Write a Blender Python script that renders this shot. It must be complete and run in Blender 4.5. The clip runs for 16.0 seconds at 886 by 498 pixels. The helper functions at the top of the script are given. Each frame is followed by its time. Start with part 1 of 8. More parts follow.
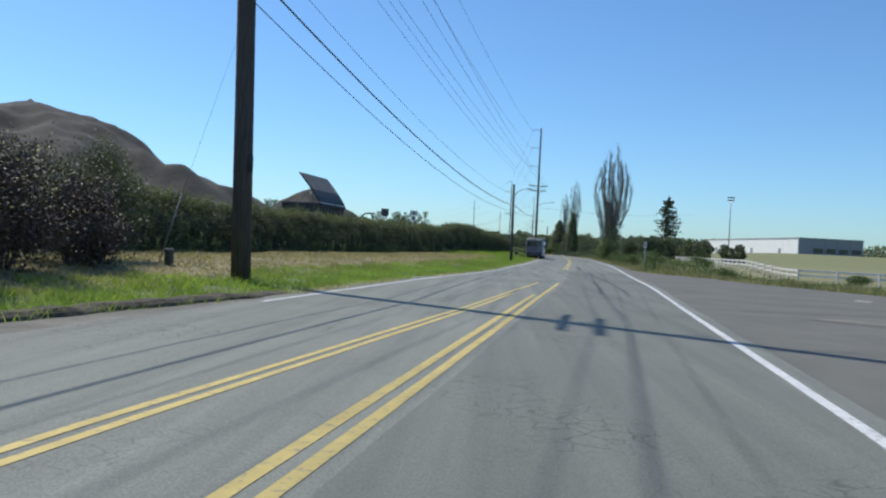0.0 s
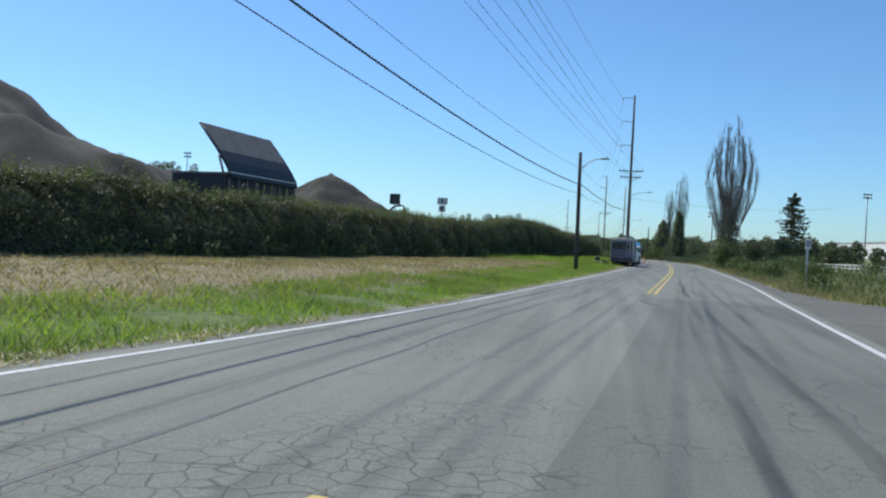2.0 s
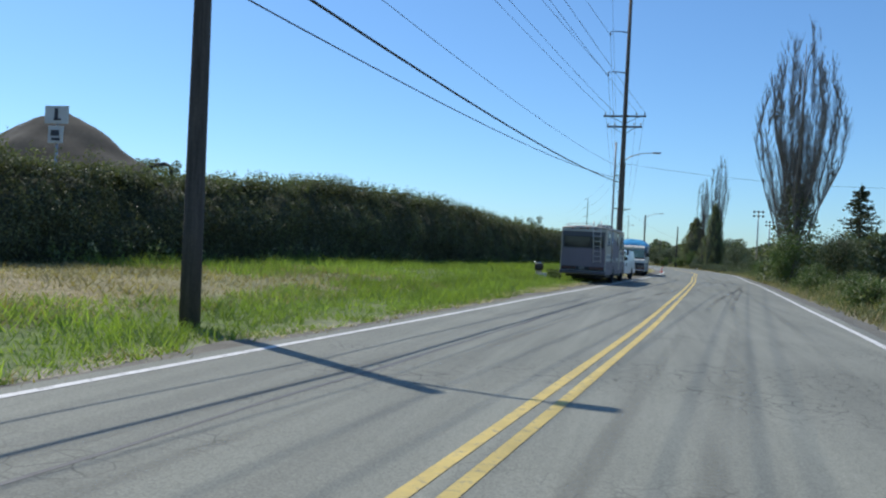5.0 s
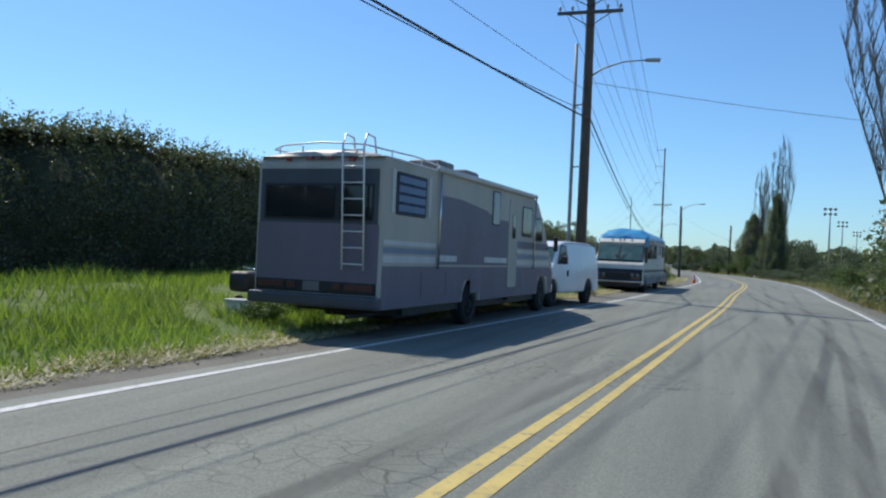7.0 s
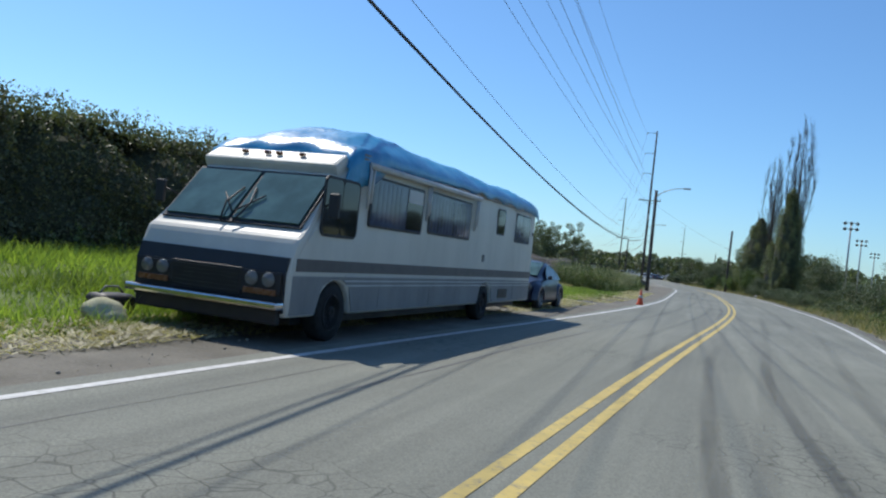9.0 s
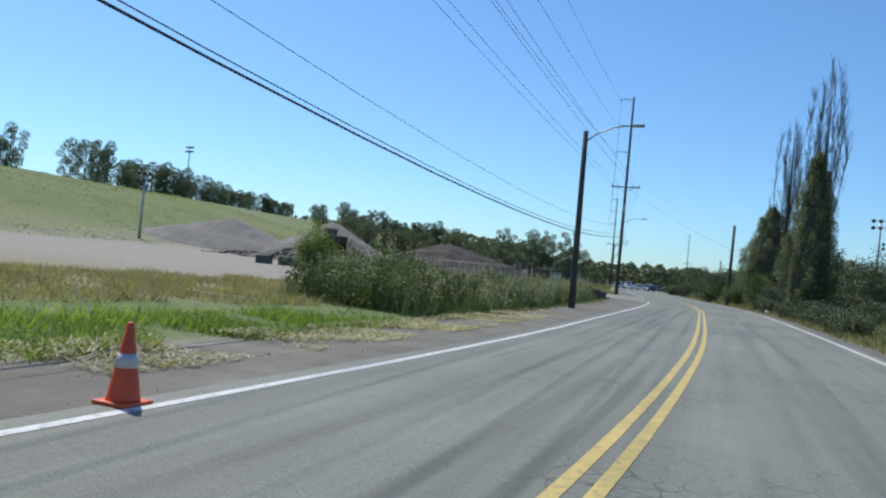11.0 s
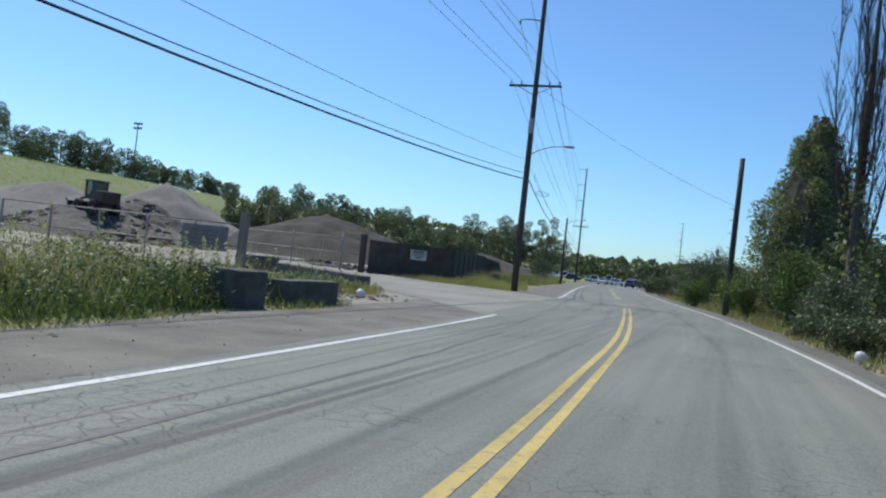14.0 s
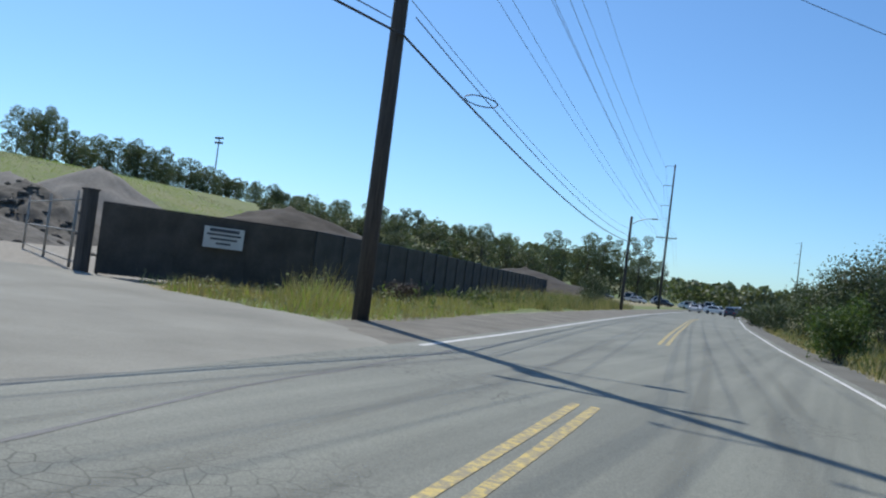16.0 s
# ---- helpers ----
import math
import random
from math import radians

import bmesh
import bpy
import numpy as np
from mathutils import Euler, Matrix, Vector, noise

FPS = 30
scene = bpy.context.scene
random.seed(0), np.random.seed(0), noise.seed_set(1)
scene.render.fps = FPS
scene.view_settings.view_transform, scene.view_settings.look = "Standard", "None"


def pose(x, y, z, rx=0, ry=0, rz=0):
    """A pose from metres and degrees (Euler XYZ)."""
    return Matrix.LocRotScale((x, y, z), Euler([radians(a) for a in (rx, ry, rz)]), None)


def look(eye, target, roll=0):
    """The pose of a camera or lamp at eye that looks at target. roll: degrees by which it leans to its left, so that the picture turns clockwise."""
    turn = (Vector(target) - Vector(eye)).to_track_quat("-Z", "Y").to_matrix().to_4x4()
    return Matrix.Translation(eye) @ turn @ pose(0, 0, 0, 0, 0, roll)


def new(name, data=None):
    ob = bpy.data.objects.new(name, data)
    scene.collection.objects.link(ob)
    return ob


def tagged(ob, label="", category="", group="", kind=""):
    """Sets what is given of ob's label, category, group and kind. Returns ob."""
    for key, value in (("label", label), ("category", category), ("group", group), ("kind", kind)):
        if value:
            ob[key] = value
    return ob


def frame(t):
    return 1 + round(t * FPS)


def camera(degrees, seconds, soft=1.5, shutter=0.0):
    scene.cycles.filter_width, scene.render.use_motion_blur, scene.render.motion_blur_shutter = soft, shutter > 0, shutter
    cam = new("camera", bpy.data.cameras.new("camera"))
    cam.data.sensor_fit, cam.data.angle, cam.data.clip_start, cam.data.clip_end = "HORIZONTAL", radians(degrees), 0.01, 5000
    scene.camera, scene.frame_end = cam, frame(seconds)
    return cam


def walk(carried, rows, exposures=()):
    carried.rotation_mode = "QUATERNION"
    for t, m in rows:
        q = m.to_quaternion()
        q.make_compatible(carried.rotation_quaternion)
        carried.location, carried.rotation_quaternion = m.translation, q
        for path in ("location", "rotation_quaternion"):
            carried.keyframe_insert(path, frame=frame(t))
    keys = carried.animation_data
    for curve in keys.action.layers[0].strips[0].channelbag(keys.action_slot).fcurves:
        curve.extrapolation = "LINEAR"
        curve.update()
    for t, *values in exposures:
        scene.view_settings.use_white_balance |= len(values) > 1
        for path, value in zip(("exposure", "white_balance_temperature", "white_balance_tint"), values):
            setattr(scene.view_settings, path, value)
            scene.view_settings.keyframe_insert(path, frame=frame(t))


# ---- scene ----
import functools

EXPOSURE = 0.0
SKY_STRENGTH = 0.125
SUN_STRENGTH = 4.1
cam = camera(58.91, 16.0, soft=2.2)
# seconds, x, y, z, rx, ry, rz
PATH = [
    (0.0, -0.003, 0.000, 1.467, 89.697, -2.908, 4.175),
    (0.5, 0.900, 7.894, 1.469, 89.818, -4.380, 4.840),
    (1.0, 1.717, 15.715, 1.471, 89.333, -5.483, 6.206),
    (1.5, 2.450, 23.434, 1.469, 88.579, -5.990, 7.159),
    (2.0, 3.292, 31.117, 1.463, 89.664, -2.915, 11.636),
    (2.5, 4.124, 38.787, 1.456, 89.931, -5.255, 12.038),
    (3.0, 4.932, 46.650, 1.458, 89.037, -4.817, 10.358),
    (3.5, 5.844, 54.558, 1.464, 89.962, -2.712, 9.611),
    (3.7, 6.189, 57.731, 1.465, 89.050, -3.273, 12.926),
    (4.0, 6.704, 62.501, 1.468, 89.198, -3.231, 13.145),
    (4.5, 7.564, 70.465, 1.469, 89.607, -3.114, 13.755),
    (5.0, 8.412, 78.417, 1.470, 90.016, -2.997, 14.365),
    (5.5, 9.237, 86.328, 1.470, 90.425, -2.880, 14.975),
    (5.8, 9.714, 91.041, 1.470, 90.572, -2.838, 15.195),
    (6.0, 10.023, 94.166, 1.471, 89.419, -1.213, 16.202),
    (6.5, 10.745, 101.947, 1.472, 89.615, -2.436, 16.467),
    (7.0, 11.469, 109.863, 1.474, 90.416, -2.560, 18.504),
    (7.5, 12.163, 117.760, 1.474, 90.787, -3.365, 17.215),
    (8.0, 12.769, 125.600, 1.472, 89.911, -3.035, 18.770),
    (8.5, 13.205, 133.359, 1.468, 90.352, -5.539, 18.088),
    (9.0, 13.664, 141.270, 1.468, 90.198, -6.265, 19.002),
    (9.5, 14.183, 149.301, 1.469, 90.292, -6.604, 18.456),
    (10.0, 14.629, 157.289, 1.469, 90.336, -5.020, 20.749),
    (10.2, 14.812, 160.477, 1.468, 90.694, -4.961, 20.872),
    (10.5, 15.071, 165.266, 1.467, 90.840, -5.104, 20.587),
    (11.0, 15.448, 173.271, 1.466, 91.246, -5.501, 19.795),
    (11.5, 15.739, 181.322, 1.464, 91.651, -5.898, 19.004),
    (12.0, 15.926, 189.432, 1.463, 92.057, -6.295, 18.213),
    (12.3, 15.980, 194.335, 1.463, 92.203, -6.438, 17.928),
    (12.5, 15.989, 197.620, 1.464, 92.134, -5.932, 18.131),
    (13.0, 15.932, 205.903, 1.469, 92.142, -6.308, 17.895),
    (13.5, 15.742, 214.214, 1.474, 91.182, -6.609, 19.060),
    (14.0, 15.558, 222.513, 1.473, 90.834, -6.240, 19.696),
    (14.5, 15.206, 230.711, 1.468, 89.570, -3.882, 23.247),
    (15.0, 14.715, 238.942, 1.464, 88.703, -2.927, 21.913),
    (15.5, 14.168, 247.071, 1.460, 90.758, -3.821, 24.270),
    (16.0, 13.649, 255.262, 1.452, 91.684, -7.246, 27.169),
]
walk(cam, [(t, pose(*p)) for t, *p in PATH], exposures=[(0.0, EXPOSURE), (16.0, EXPOSURE)])

# ---------------------------------------------------------------- world and sun
SUN_DIR = Vector((-0.819, 0.574, 0.0)).normalized() * math.cos(radians(54)) + Vector((0, 0, math.sin(radians(54))))
world = bpy.data.worlds.new("world")
scene.world = world
world.use_nodes = True
wn = world.node_tree.nodes
sky = wn.new("ShaderNodeTexSky")
sky.sky_type = "NISHITA"
sky.sun_disc = False
sky.sun_elevation = radians(54)
sky.sun_rotation = math.atan2(SUN_DIR.x, SUN_DIR.y)
sky.air_density, sky.dust_density, sky.ozone_density = 1.0, 0.45, 4.0
tint = wn.new("ShaderNodeMix")
tint.data_type, tint.blend_type = "RGBA", "MULTIPLY"
tint.inputs[0].default_value = 1.0
tint.inputs[7].default_value = (0.70, 0.97, 1.17, 1)
world.node_tree.links.new(sky.outputs[0], tint.inputs[6])
world.node_tree.links.new(tint.outputs[2], wn["Background"].inputs[0])
wn["Background"].inputs[1].default_value = SKY_STRENGTH
sun_data = bpy.data.lights.new("sun", "SUN")
sun_data.energy, sun_data.angle, sun_data.color = SUN_STRENGTH, radians(0.53), (1.0, 0.95, 0.87)
sun = new("sun", sun_data)
sun.matrix_world = look(SUN_DIR * 50, (0, 0, 0))

# ---------------------------------------------------------------- materials
MATS = {}


def material(name, build):
    if name not in MATS:
        m = bpy.data.materials.new(name)
        m.use_nodes = True
        build(m.node_tree, m.node_tree.nodes["Principled BSDF"])
        MATS[name] = m
    return MATS[name]


def noise_tex(nt, scale, detail=4.0, rough=0.55, stretch=None, coords="Object"):
    tc = nt.nodes.new("ShaderNodeTexCoord")
    n = nt.nodes.new("ShaderNodeTexNoise")
    n.inputs["Scale"].default_value, n.inputs["Detail"].default_value, n.inputs["Roughness"].default_value = scale, detail, rough
    if stretch:
        mp = nt.nodes.new("ShaderNodeMapping")
        mp.inputs["Scale"].default_value = stretch
        nt.links.new(tc.outputs[coords], mp.inputs[0])
        nt.links.new(mp.outputs[0], n.inputs[0])
    else:
        nt.links.new(tc.outputs[coords], n.inputs[0])
    return n.outputs[0]


def ramp(nt, fac, stops):
    r = nt.nodes.new("ShaderNodeValToRGB")
    while len(r.color_ramp.elements) < len(stops):
        r.color_ramp.elements.new(0.5)
    for e, (p, c) in zip(r.color_ramp.elements, stops):
        e.position = p
        e.color = (*c, 1) if len(c) == 3 else c
    nt.links.new(fac, r.inputs[0])
    return r.outputs[0]


def mixc(nt, fac, a, b, mode="MIX"):
    m = nt.nodes.new("ShaderNodeMix")
    m.data_type, m.blend_type = "RGBA", mode
    for sock, v in ((m.inputs[0], fac), (m.inputs[6], a), (m.inputs[7], b)):
        if isinstance(v, (int, float)):
            sock.default_value = v
        elif isinstance(v, tuple):
            sock.default_value = (*v, 1)
        else:
            nt.links.new(v, sock)
    return m.outputs[2]


def bump(nt, bsdf, height, strength=0.3, distance=0.02):
    b = nt.nodes.new("ShaderNodeBump")
    b.inputs["Strength"].default_value, b.inputs["Distance"].default_value = strength, distance
    nt.links.new(height, b.inputs["Height"])
    nt.links.new(b.outputs[0], bsdf.inputs["Normal"])


def attr(nt, name):
    a = nt.nodes.new("ShaderNodeAttribute")
    a.attribute_name = name
    return a.outputs["Fac"]


def rough_surface(name, dark, light, scale=6.0, roughness=0.85, metallic=0.0, bump_s=0.25, fine=60.0, stretch=None, spread=(0.3, 0.72), by_object=0.0):
    """Two colours mixed by a coarse and a fine noise, with a fine relief."""
    def build(nt, b):
        big, small = noise_tex(nt, scale, 5, 0.6, stretch), noise_tex(nt, fine, 3, 0.6)
        c = ramp(nt, big, [(spread[0], dark), (spread[1], light)])
        g = ramp(nt, small, [(0.25, (0.78, 0.78, 0.78)), (0.75, (1.12, 1.12, 1.12))])
        c = mixc(nt, 1.0, c, g, "MULTIPLY")
        if by_object:
            oi = nt.nodes.new("ShaderNodeObjectInfo")
            v = ramp(nt, oi.outputs["Random"], [(0.0, (1 - by_object,) * 3), (1.0, (1 + by_object,) * 3)])
            c = mixc(nt, 1.0, c, v, "MULTIPLY")
        nt.links.new(c, b.inputs["Base Color"])
        b.inputs["Roughness"].default_value, b.inputs["Metallic"].default_value = roughness, metallic
        if bump_s:
            bump(nt, b, small, bump_s)
    return material(name, build)


def paint(name, colour, roughness=0.35, grime=0.25, scale=1.6, metallic=0.0, coat=0.0):
    """Painted sheet with faint streaks of dirt running down."""
    def build(nt, b):
        n = noise_tex(nt, scale, 5, 0.65, (1.0, 1.0, 0.35))
        d = tuple(c * (1 - grime) * 0.95 for c in colour)
        nt.links.new(ramp(nt, n, [(0.3, d), (0.6, colour)]), b.inputs["Base Color"])
        f = noise_tex(nt, 9.0, 3)
        r = nt.nodes.new("ShaderNodeMapRange")
        r.inputs[3].default_value, r.inputs[4].default_value = roughness * 0.8, min(1, roughness * 1.35)
        nt.links.new(f, r.inputs[0])
        nt.links.new(r.outputs[0], b.inputs["Roughness"])
        b.inputs["Metallic"].default_value, b.inputs["Coat Weight"].default_value = metallic, coat
    return material(name, build)


def leaf_material(name, dark, light, scale=1.2, through_light=0.25):
    def build(nt, b):
        g = nt.nodes.new("ShaderNodeNewGeometry")
        c1 = ramp(nt, g.outputs["Random Per Island"], [(0.0, dark), (1.0, light)])
        n = noise_tex(nt, scale, 3)
        v = ramp(nt, n, [(0.3, (0.65, 0.65, 0.65)), (0.7, (1.25, 1.25, 1.2))])
        c = mixc(nt, 1.0, c1, v, "MULTIPLY")
        nt.links.new(c, b.inputs["Base Color"])
        b.inputs["Roughness"].default_value = 0.6
        tr = nt.nodes.new("ShaderNodeBsdfTranslucent")
        nt.links.new(mixc(nt, 1.0, c, (1.2, 1.3, 0.6), "MULTIPLY"), tr.inputs[0])
        ms = nt.nodes.new("ShaderNodeMixShader")
        ms.inputs[0].default_value = through_light
        nt.links.new(b.outputs[0], ms.inputs[1])
        nt.links.new(tr.outputs[0], ms.inputs[2])
        nt.links.new(ms.outputs[0], nt.nodes["Material Output"].inputs[0])
    return material(name, build)


def glass_dark(name, tint=(0.02, 0.025, 0.03), roughness=0.04):
    def build(nt, b):
        n = noise_tex(nt, 2.5, 3)
        nt.links.new(ramp(nt, n, [(0.35, tuple(c * 0.6 for c in tint)), (0.7, tint)]), b.inputs["Base Color"])
        b.inputs["Roughness"].default_value = roughness
        b.inputs["IOR"].default_value = 1.5
    return material(name, build)


def m_asphalt(nt, b, tone=1.0):
    big = noise_tex(nt, 0.12, 5, 0.6)
    streak = noise_tex(nt, 0.9, 4, 0.6, (2.2, 0.06, 1))
    grain = noise_tex(nt, 55, 3, 0.7)
    c = ramp(nt, big, [(0.3, (0.175 * tone, 0.182 * tone, 0.152 * tone)), (0.7, (0.228 * tone, 0.234 * tone, 0.197 * tone))])
    c = mixc(nt, 1.0, c, ramp(nt, streak, [(0.3, (0.8, 0.8, 0.8)), (0.68, (1.12, 1.12, 1.1))]), "MULTIPLY")
    c = mixc(nt, 1.0, c, ramp(nt, grain, [(0.25, (0.6, 0.6, 0.6)), (0.75, (1.34, 1.34, 1.34))]), "MULTIPLY")
    v = nt.nodes.new("ShaderNodeTexVoronoi")
    v.feature = "DISTANCE_TO_EDGE"
    v.inputs["Scale"].default_value = 4.2
    tc = nt.nodes.new("ShaderNodeTexCoord")
    wob = nt.nodes.new("ShaderNodeTexNoise")
    wob.inputs["Scale"].default_value = 1.3
    nt.links.new(tc.outputs["Object"], wob.inputs[0])
    nt.links.new(mixc(nt, 0.35, tc.outputs["Object"], wob.outputs[1], "ADD"), v.inputs["Vector"])
    crack = ramp(nt, v.outputs["Distance"], [(0.0, (0.42, 0.42, 0.42)), (0.045, (1, 1, 1))])
    where = ramp(nt, noise_tex(nt, 0.22, 4, 0.65), [(0.5, (0, 0, 0)), (0.6, (1, 1, 1))])
    c = mixc(nt, where, c, mixc(nt, 1.0, c, crack, "MULTIPLY"))
    nt.links.new(c, b.inputs["Base Color"])
    b.inputs["Roughness"].default_value = 0.82
    b.inputs["Specular IOR Level"].default_value = 0.35
    bump(nt, b, grain, 0.35, 0.01)


ASPHALT = material("asphalt", m_asphalt)
ASPHALT_OLD = rough_surface("asphalt_old", (0.112, 0.108, 0.088), (0.162, 0.157, 0.131), 0.42, 0.92, bump_s=0.5, fine=30)


def m_line(white, wear=0.47):
    def build(nt, b):
        base = (0.66, 0.66, 0.63) if white else (0.58, 0.44, 0.13)
        worn = noise_tex(nt, 9, 6, 0.75)
        cr = noise_tex(nt, 2.0, 4, 0.7)
        c = ramp(nt, cr, [(0.3, tuple(k * 0.75 for k in base)), (0.65, base)])
        c = mixc(nt, ramp(nt, worn, [(wear - 0.13, (0.75, 0.75, 0.75)), (wear, (0, 0, 0))]), c, (0.17, 0.165, 0.14))
        nt.links.new(c, b.inputs["Base Color"])
        b.inputs["Roughness"].default_value = 0.7
        bump(nt, b, noise_tex(nt, 55, 3), 0.3, 0.006)
    return build


WHITE_LINE, YELLOW_LINE, YELLOW_WORN = material("white_line", m_line(True)), material("yellow_line", m_line(False)), material("worn_yellow_line", m_line(False, 0.58))


def m_mark(nt, b, most=0.26):
    # rubber rubbed into the asphalt: patchy, fading along its length
    b.inputs["Base Color"].default_value = (0.075, 0.075, 0.072, 1)
    b.inputs["Roughness"].default_value = 0.75
    n = noise_tex(nt, 1.6, 5, 0.65, (0.9, 0.05, 1))
    g = noise_tex(nt, 60, 2)
    a = ramp(nt, n, [(0.35, (0.02, 0.02, 0.02)), (0.75, (most, most, most))])
    a = mixc(nt, 1.0, a, ramp(nt, g, [(0.3, (0.55, 0.55, 0.55)), (0.7, (1, 1, 1))]), "MULTIPLY")
    a = mixc(nt, 1.0, a, attr(nt, "edge"), "MULTIPLY")
    nt.links.new(a, b.inputs["Alpha"])


RUBBER_MARK = material("rubber_mark", m_mark)
RUBBER_STRONG = material("rubber_mark_strong", functools.partial(m_mark, most=0.7))
DUSTY = rough_surface("dusty_asphalt", (0.2, 0.194, 0.16), (0.31, 0.3, 0.25), 0.3, 0.95, bump_s=0.4, fine=34)
PATCH = material("asphalt_patch", functools.partial(m_asphalt, tone=0.8))
TAR = rough_surface("crack_tar", (0.066, 0.067, 0.064), (0.118, 0.119, 0.112), 4, 0.65)


def m_ground(nt, b):
    dry, dirt = attr(nt, "dry"), attr(nt, "dirt")
    n1, n2, n3 = noise_tex(nt, 0.35, 5), noise_tex(nt, 3.5, 4), noise_tex(nt, 30, 3)
    green = ramp(nt, n2, [(0.3, (0.07, 0.115, 0.026)), (0.7, (0.16, 0.22, 0.052))])
    straw = ramp(nt, n2, [(0.3, (0.2, 0.165, 0.085)), (0.7, (0.36, 0.3, 0.17))])
    soil = ramp(nt, n2, [(0.3, (0.23, 0.207, 0.166)), (0.7, (0.36, 0.328, 0.265))])
    f = nt.nodes.new("ShaderNodeMath")
    f.operation = "ADD"
    f.use_clamp = True
    nt.links.new(dry, f.inputs[0])
    nt.links.new(ramp(nt, n1, [(0.35, (0, 0, 0)), (0.75, (0.3, 0.3, 0.3))]), f.inputs[1])
    c = mixc(nt, f.outputs[0], green, straw)
    c = mixc(nt, dirt, c, soil)
    c = mixc(nt, 1.0, c, ramp(nt, n3, [(0.3, (0.7, 0.7, 0.7)), (0.7, (1.2, 1.2, 1.2))]), "MULTIPLY")
    nt.links.new(c, b.inputs["Base Color"])
    b.inputs["Roughness"].default_value = 0.95
    bump(nt, b, n3, 0.6, 0.05)


GROUND = material("ground_cover", m_ground)
GRAVEL = rough_surface("gravel", (0.115, 0.106, 0.084), (0.23, 0.213, 0.172), 0.7, 0.95, bump_s=0.9, fine=22)
CRUSHED = rough_surface("crushed_stone", (0.14, 0.13, 0.112), (0.25, 0.232, 0.2), 0.25, 0.95, bump_s=0.8, fine=4)
SPOIL = rough_surface("spoil_earth", (0.026, 0.0245, 0.0195), (0.08, 0.074, 0.058), 0.3, 0.95, bump_s=1.0, fine=2.6)
TOPSOIL = rough_surface("dark_topsoil", (0.026, 0.022, 0.017), (0.082, 0.07, 0.054), 0.4, 0.95, bump_s=1.0, fine=4)
RUBBLE = rough_surface("rubble_earth", (0.05, 0.045, 0.036), (0.17, 0.155, 0.128), 0.9, 0.95, bump_s=1.0, fine=6)
SOIL_CUT = rough_surface("cut_turf_soil", (0.045, 0.036, 0.024), (0.12, 0.1, 0.062), 2.2, 0.95, bump_s=1.0, fine=14)
POLE_WOOD = rough_surface("pole_wood", (0.042, 0.037, 0.034), (0.1, 0.086, 0.076), 3.0, 0.9, bump_s=0.5, fine=24, stretch=(6, 6, 0.4))
POLE_WOOD_BROWN = rough_surface("pole_wood_brown", (0.07, 0.058, 0.05), (0.14, 0.118, 0.1), 3.0, 0.9, bump_s=0.5, fine=24, stretch=(6, 6, 0.4))
GREY_METAL = rough_surface("galvanised", (0.3, 0.31, 0.32), (0.42, 0.43, 0.44), 6, 0.45, 0.7, bump_s=0.05)
RISER_GREY = rough_surface("riser_grey", (0.3, 0.3, 0.3), (0.42, 0.42, 0.41), 3, 0.6, 0.0, bump_s=0.15, stretch=(4, 4, 0.5))
DARK_METAL = rough_surface("dark_metal", (0.03, 0.03, 0.032), (0.07, 0.068, 0.066), 5, 0.55, 0.5, bump_s=0.1)
CABLE = rough_surface("black_cable", (0.012, 0.012, 0.013), (0.028, 0.028, 0.03), 9, 0.6, bump_s=0)
PORCELAIN = rough_surface("porcelain", (0.16, 0.15, 0.15), (0.3, 0.29, 0.28), 8, 0.3, bump_s=0)
RUBBER = rough_surface("tyre_rubber", (0.012, 0.012, 0.012), (0.03, 0.03, 0.03), 12, 0.85)
ALUMINIUM = rough_surface("aluminium", (0.62, 0.62, 0.62), (0.8, 0.8, 0.8), 7, 0.42, 0.35, bump_s=0)
CHROME = rough_surface("chrome", (0.5, 0.5, 0.5), (0.65, 0.65, 0.66), 7, 0.2, 1.0, bump_s=0)
CONCRETE = rough_surface("concrete", (0.06, 0.057, 0.05), (0.14, 0.133, 0.118), 1.6, 0.92, bump_s=0.5, fine=30)
BARK = rough_surface("bark", (0.06, 0.05, 0.042), (0.15, 0.13, 0.11), 6, 0.95, bump_s=0.6, fine=30, stretch=(3, 3, 0.5))
BARK_PALE = rough_surface("bark_pale", (0.18, 0.16, 0.14), (0.34, 0.31, 0.27), 5, 0.95, bump_s=0.4, fine=30, stretch=(3, 3, 0.5))

# ---------------------------------------------------------------- helpers for meshes


def mesh_of(name, verts, faces, smooth=False):
    me = bpy.data.meshes.new(name)
    me.from_pydata([tuple(v) for v in verts], [], [tuple(f) for f in faces])
    me.update()
    if smooth:
        me.shade_smooth()
    return me


def mesh_arrays(name, verts, quads):
    """A mesh of many loose triangles or quads, from arrays."""
    verts, quads = np.asarray(verts, np.float32), np.asarray(quads, np.int32)
    n, k = quads.shape
    me = bpy.data.meshes.new(name)
    me.vertices.add(len(verts))
    me.vertices.foreach_set("co", verts.ravel())
    me.loops.add(n * k)
    me.loops.foreach_set("vertex_index", quads.ravel())
    me.polygons.add(n)
    me.polygons.foreach_set("loop_start", np.arange(0, n * k, k, dtype=np.int32))
    me.polygons.foreach_set("loop_total", np.full(n, k, np.int32))
    me.update(calc_edges=True)
    return me


def put(name, me, mat, parent=None, m=None, label=""):
    ob = new(name, me)
    if mat is not None and not me.materials:
        me.materials.append(mat)
    if m is not None:
        ob.matrix_basis = m
    if parent is not None:
        ob.parent = parent
    if label:
        ob["label"] = label
    return ob


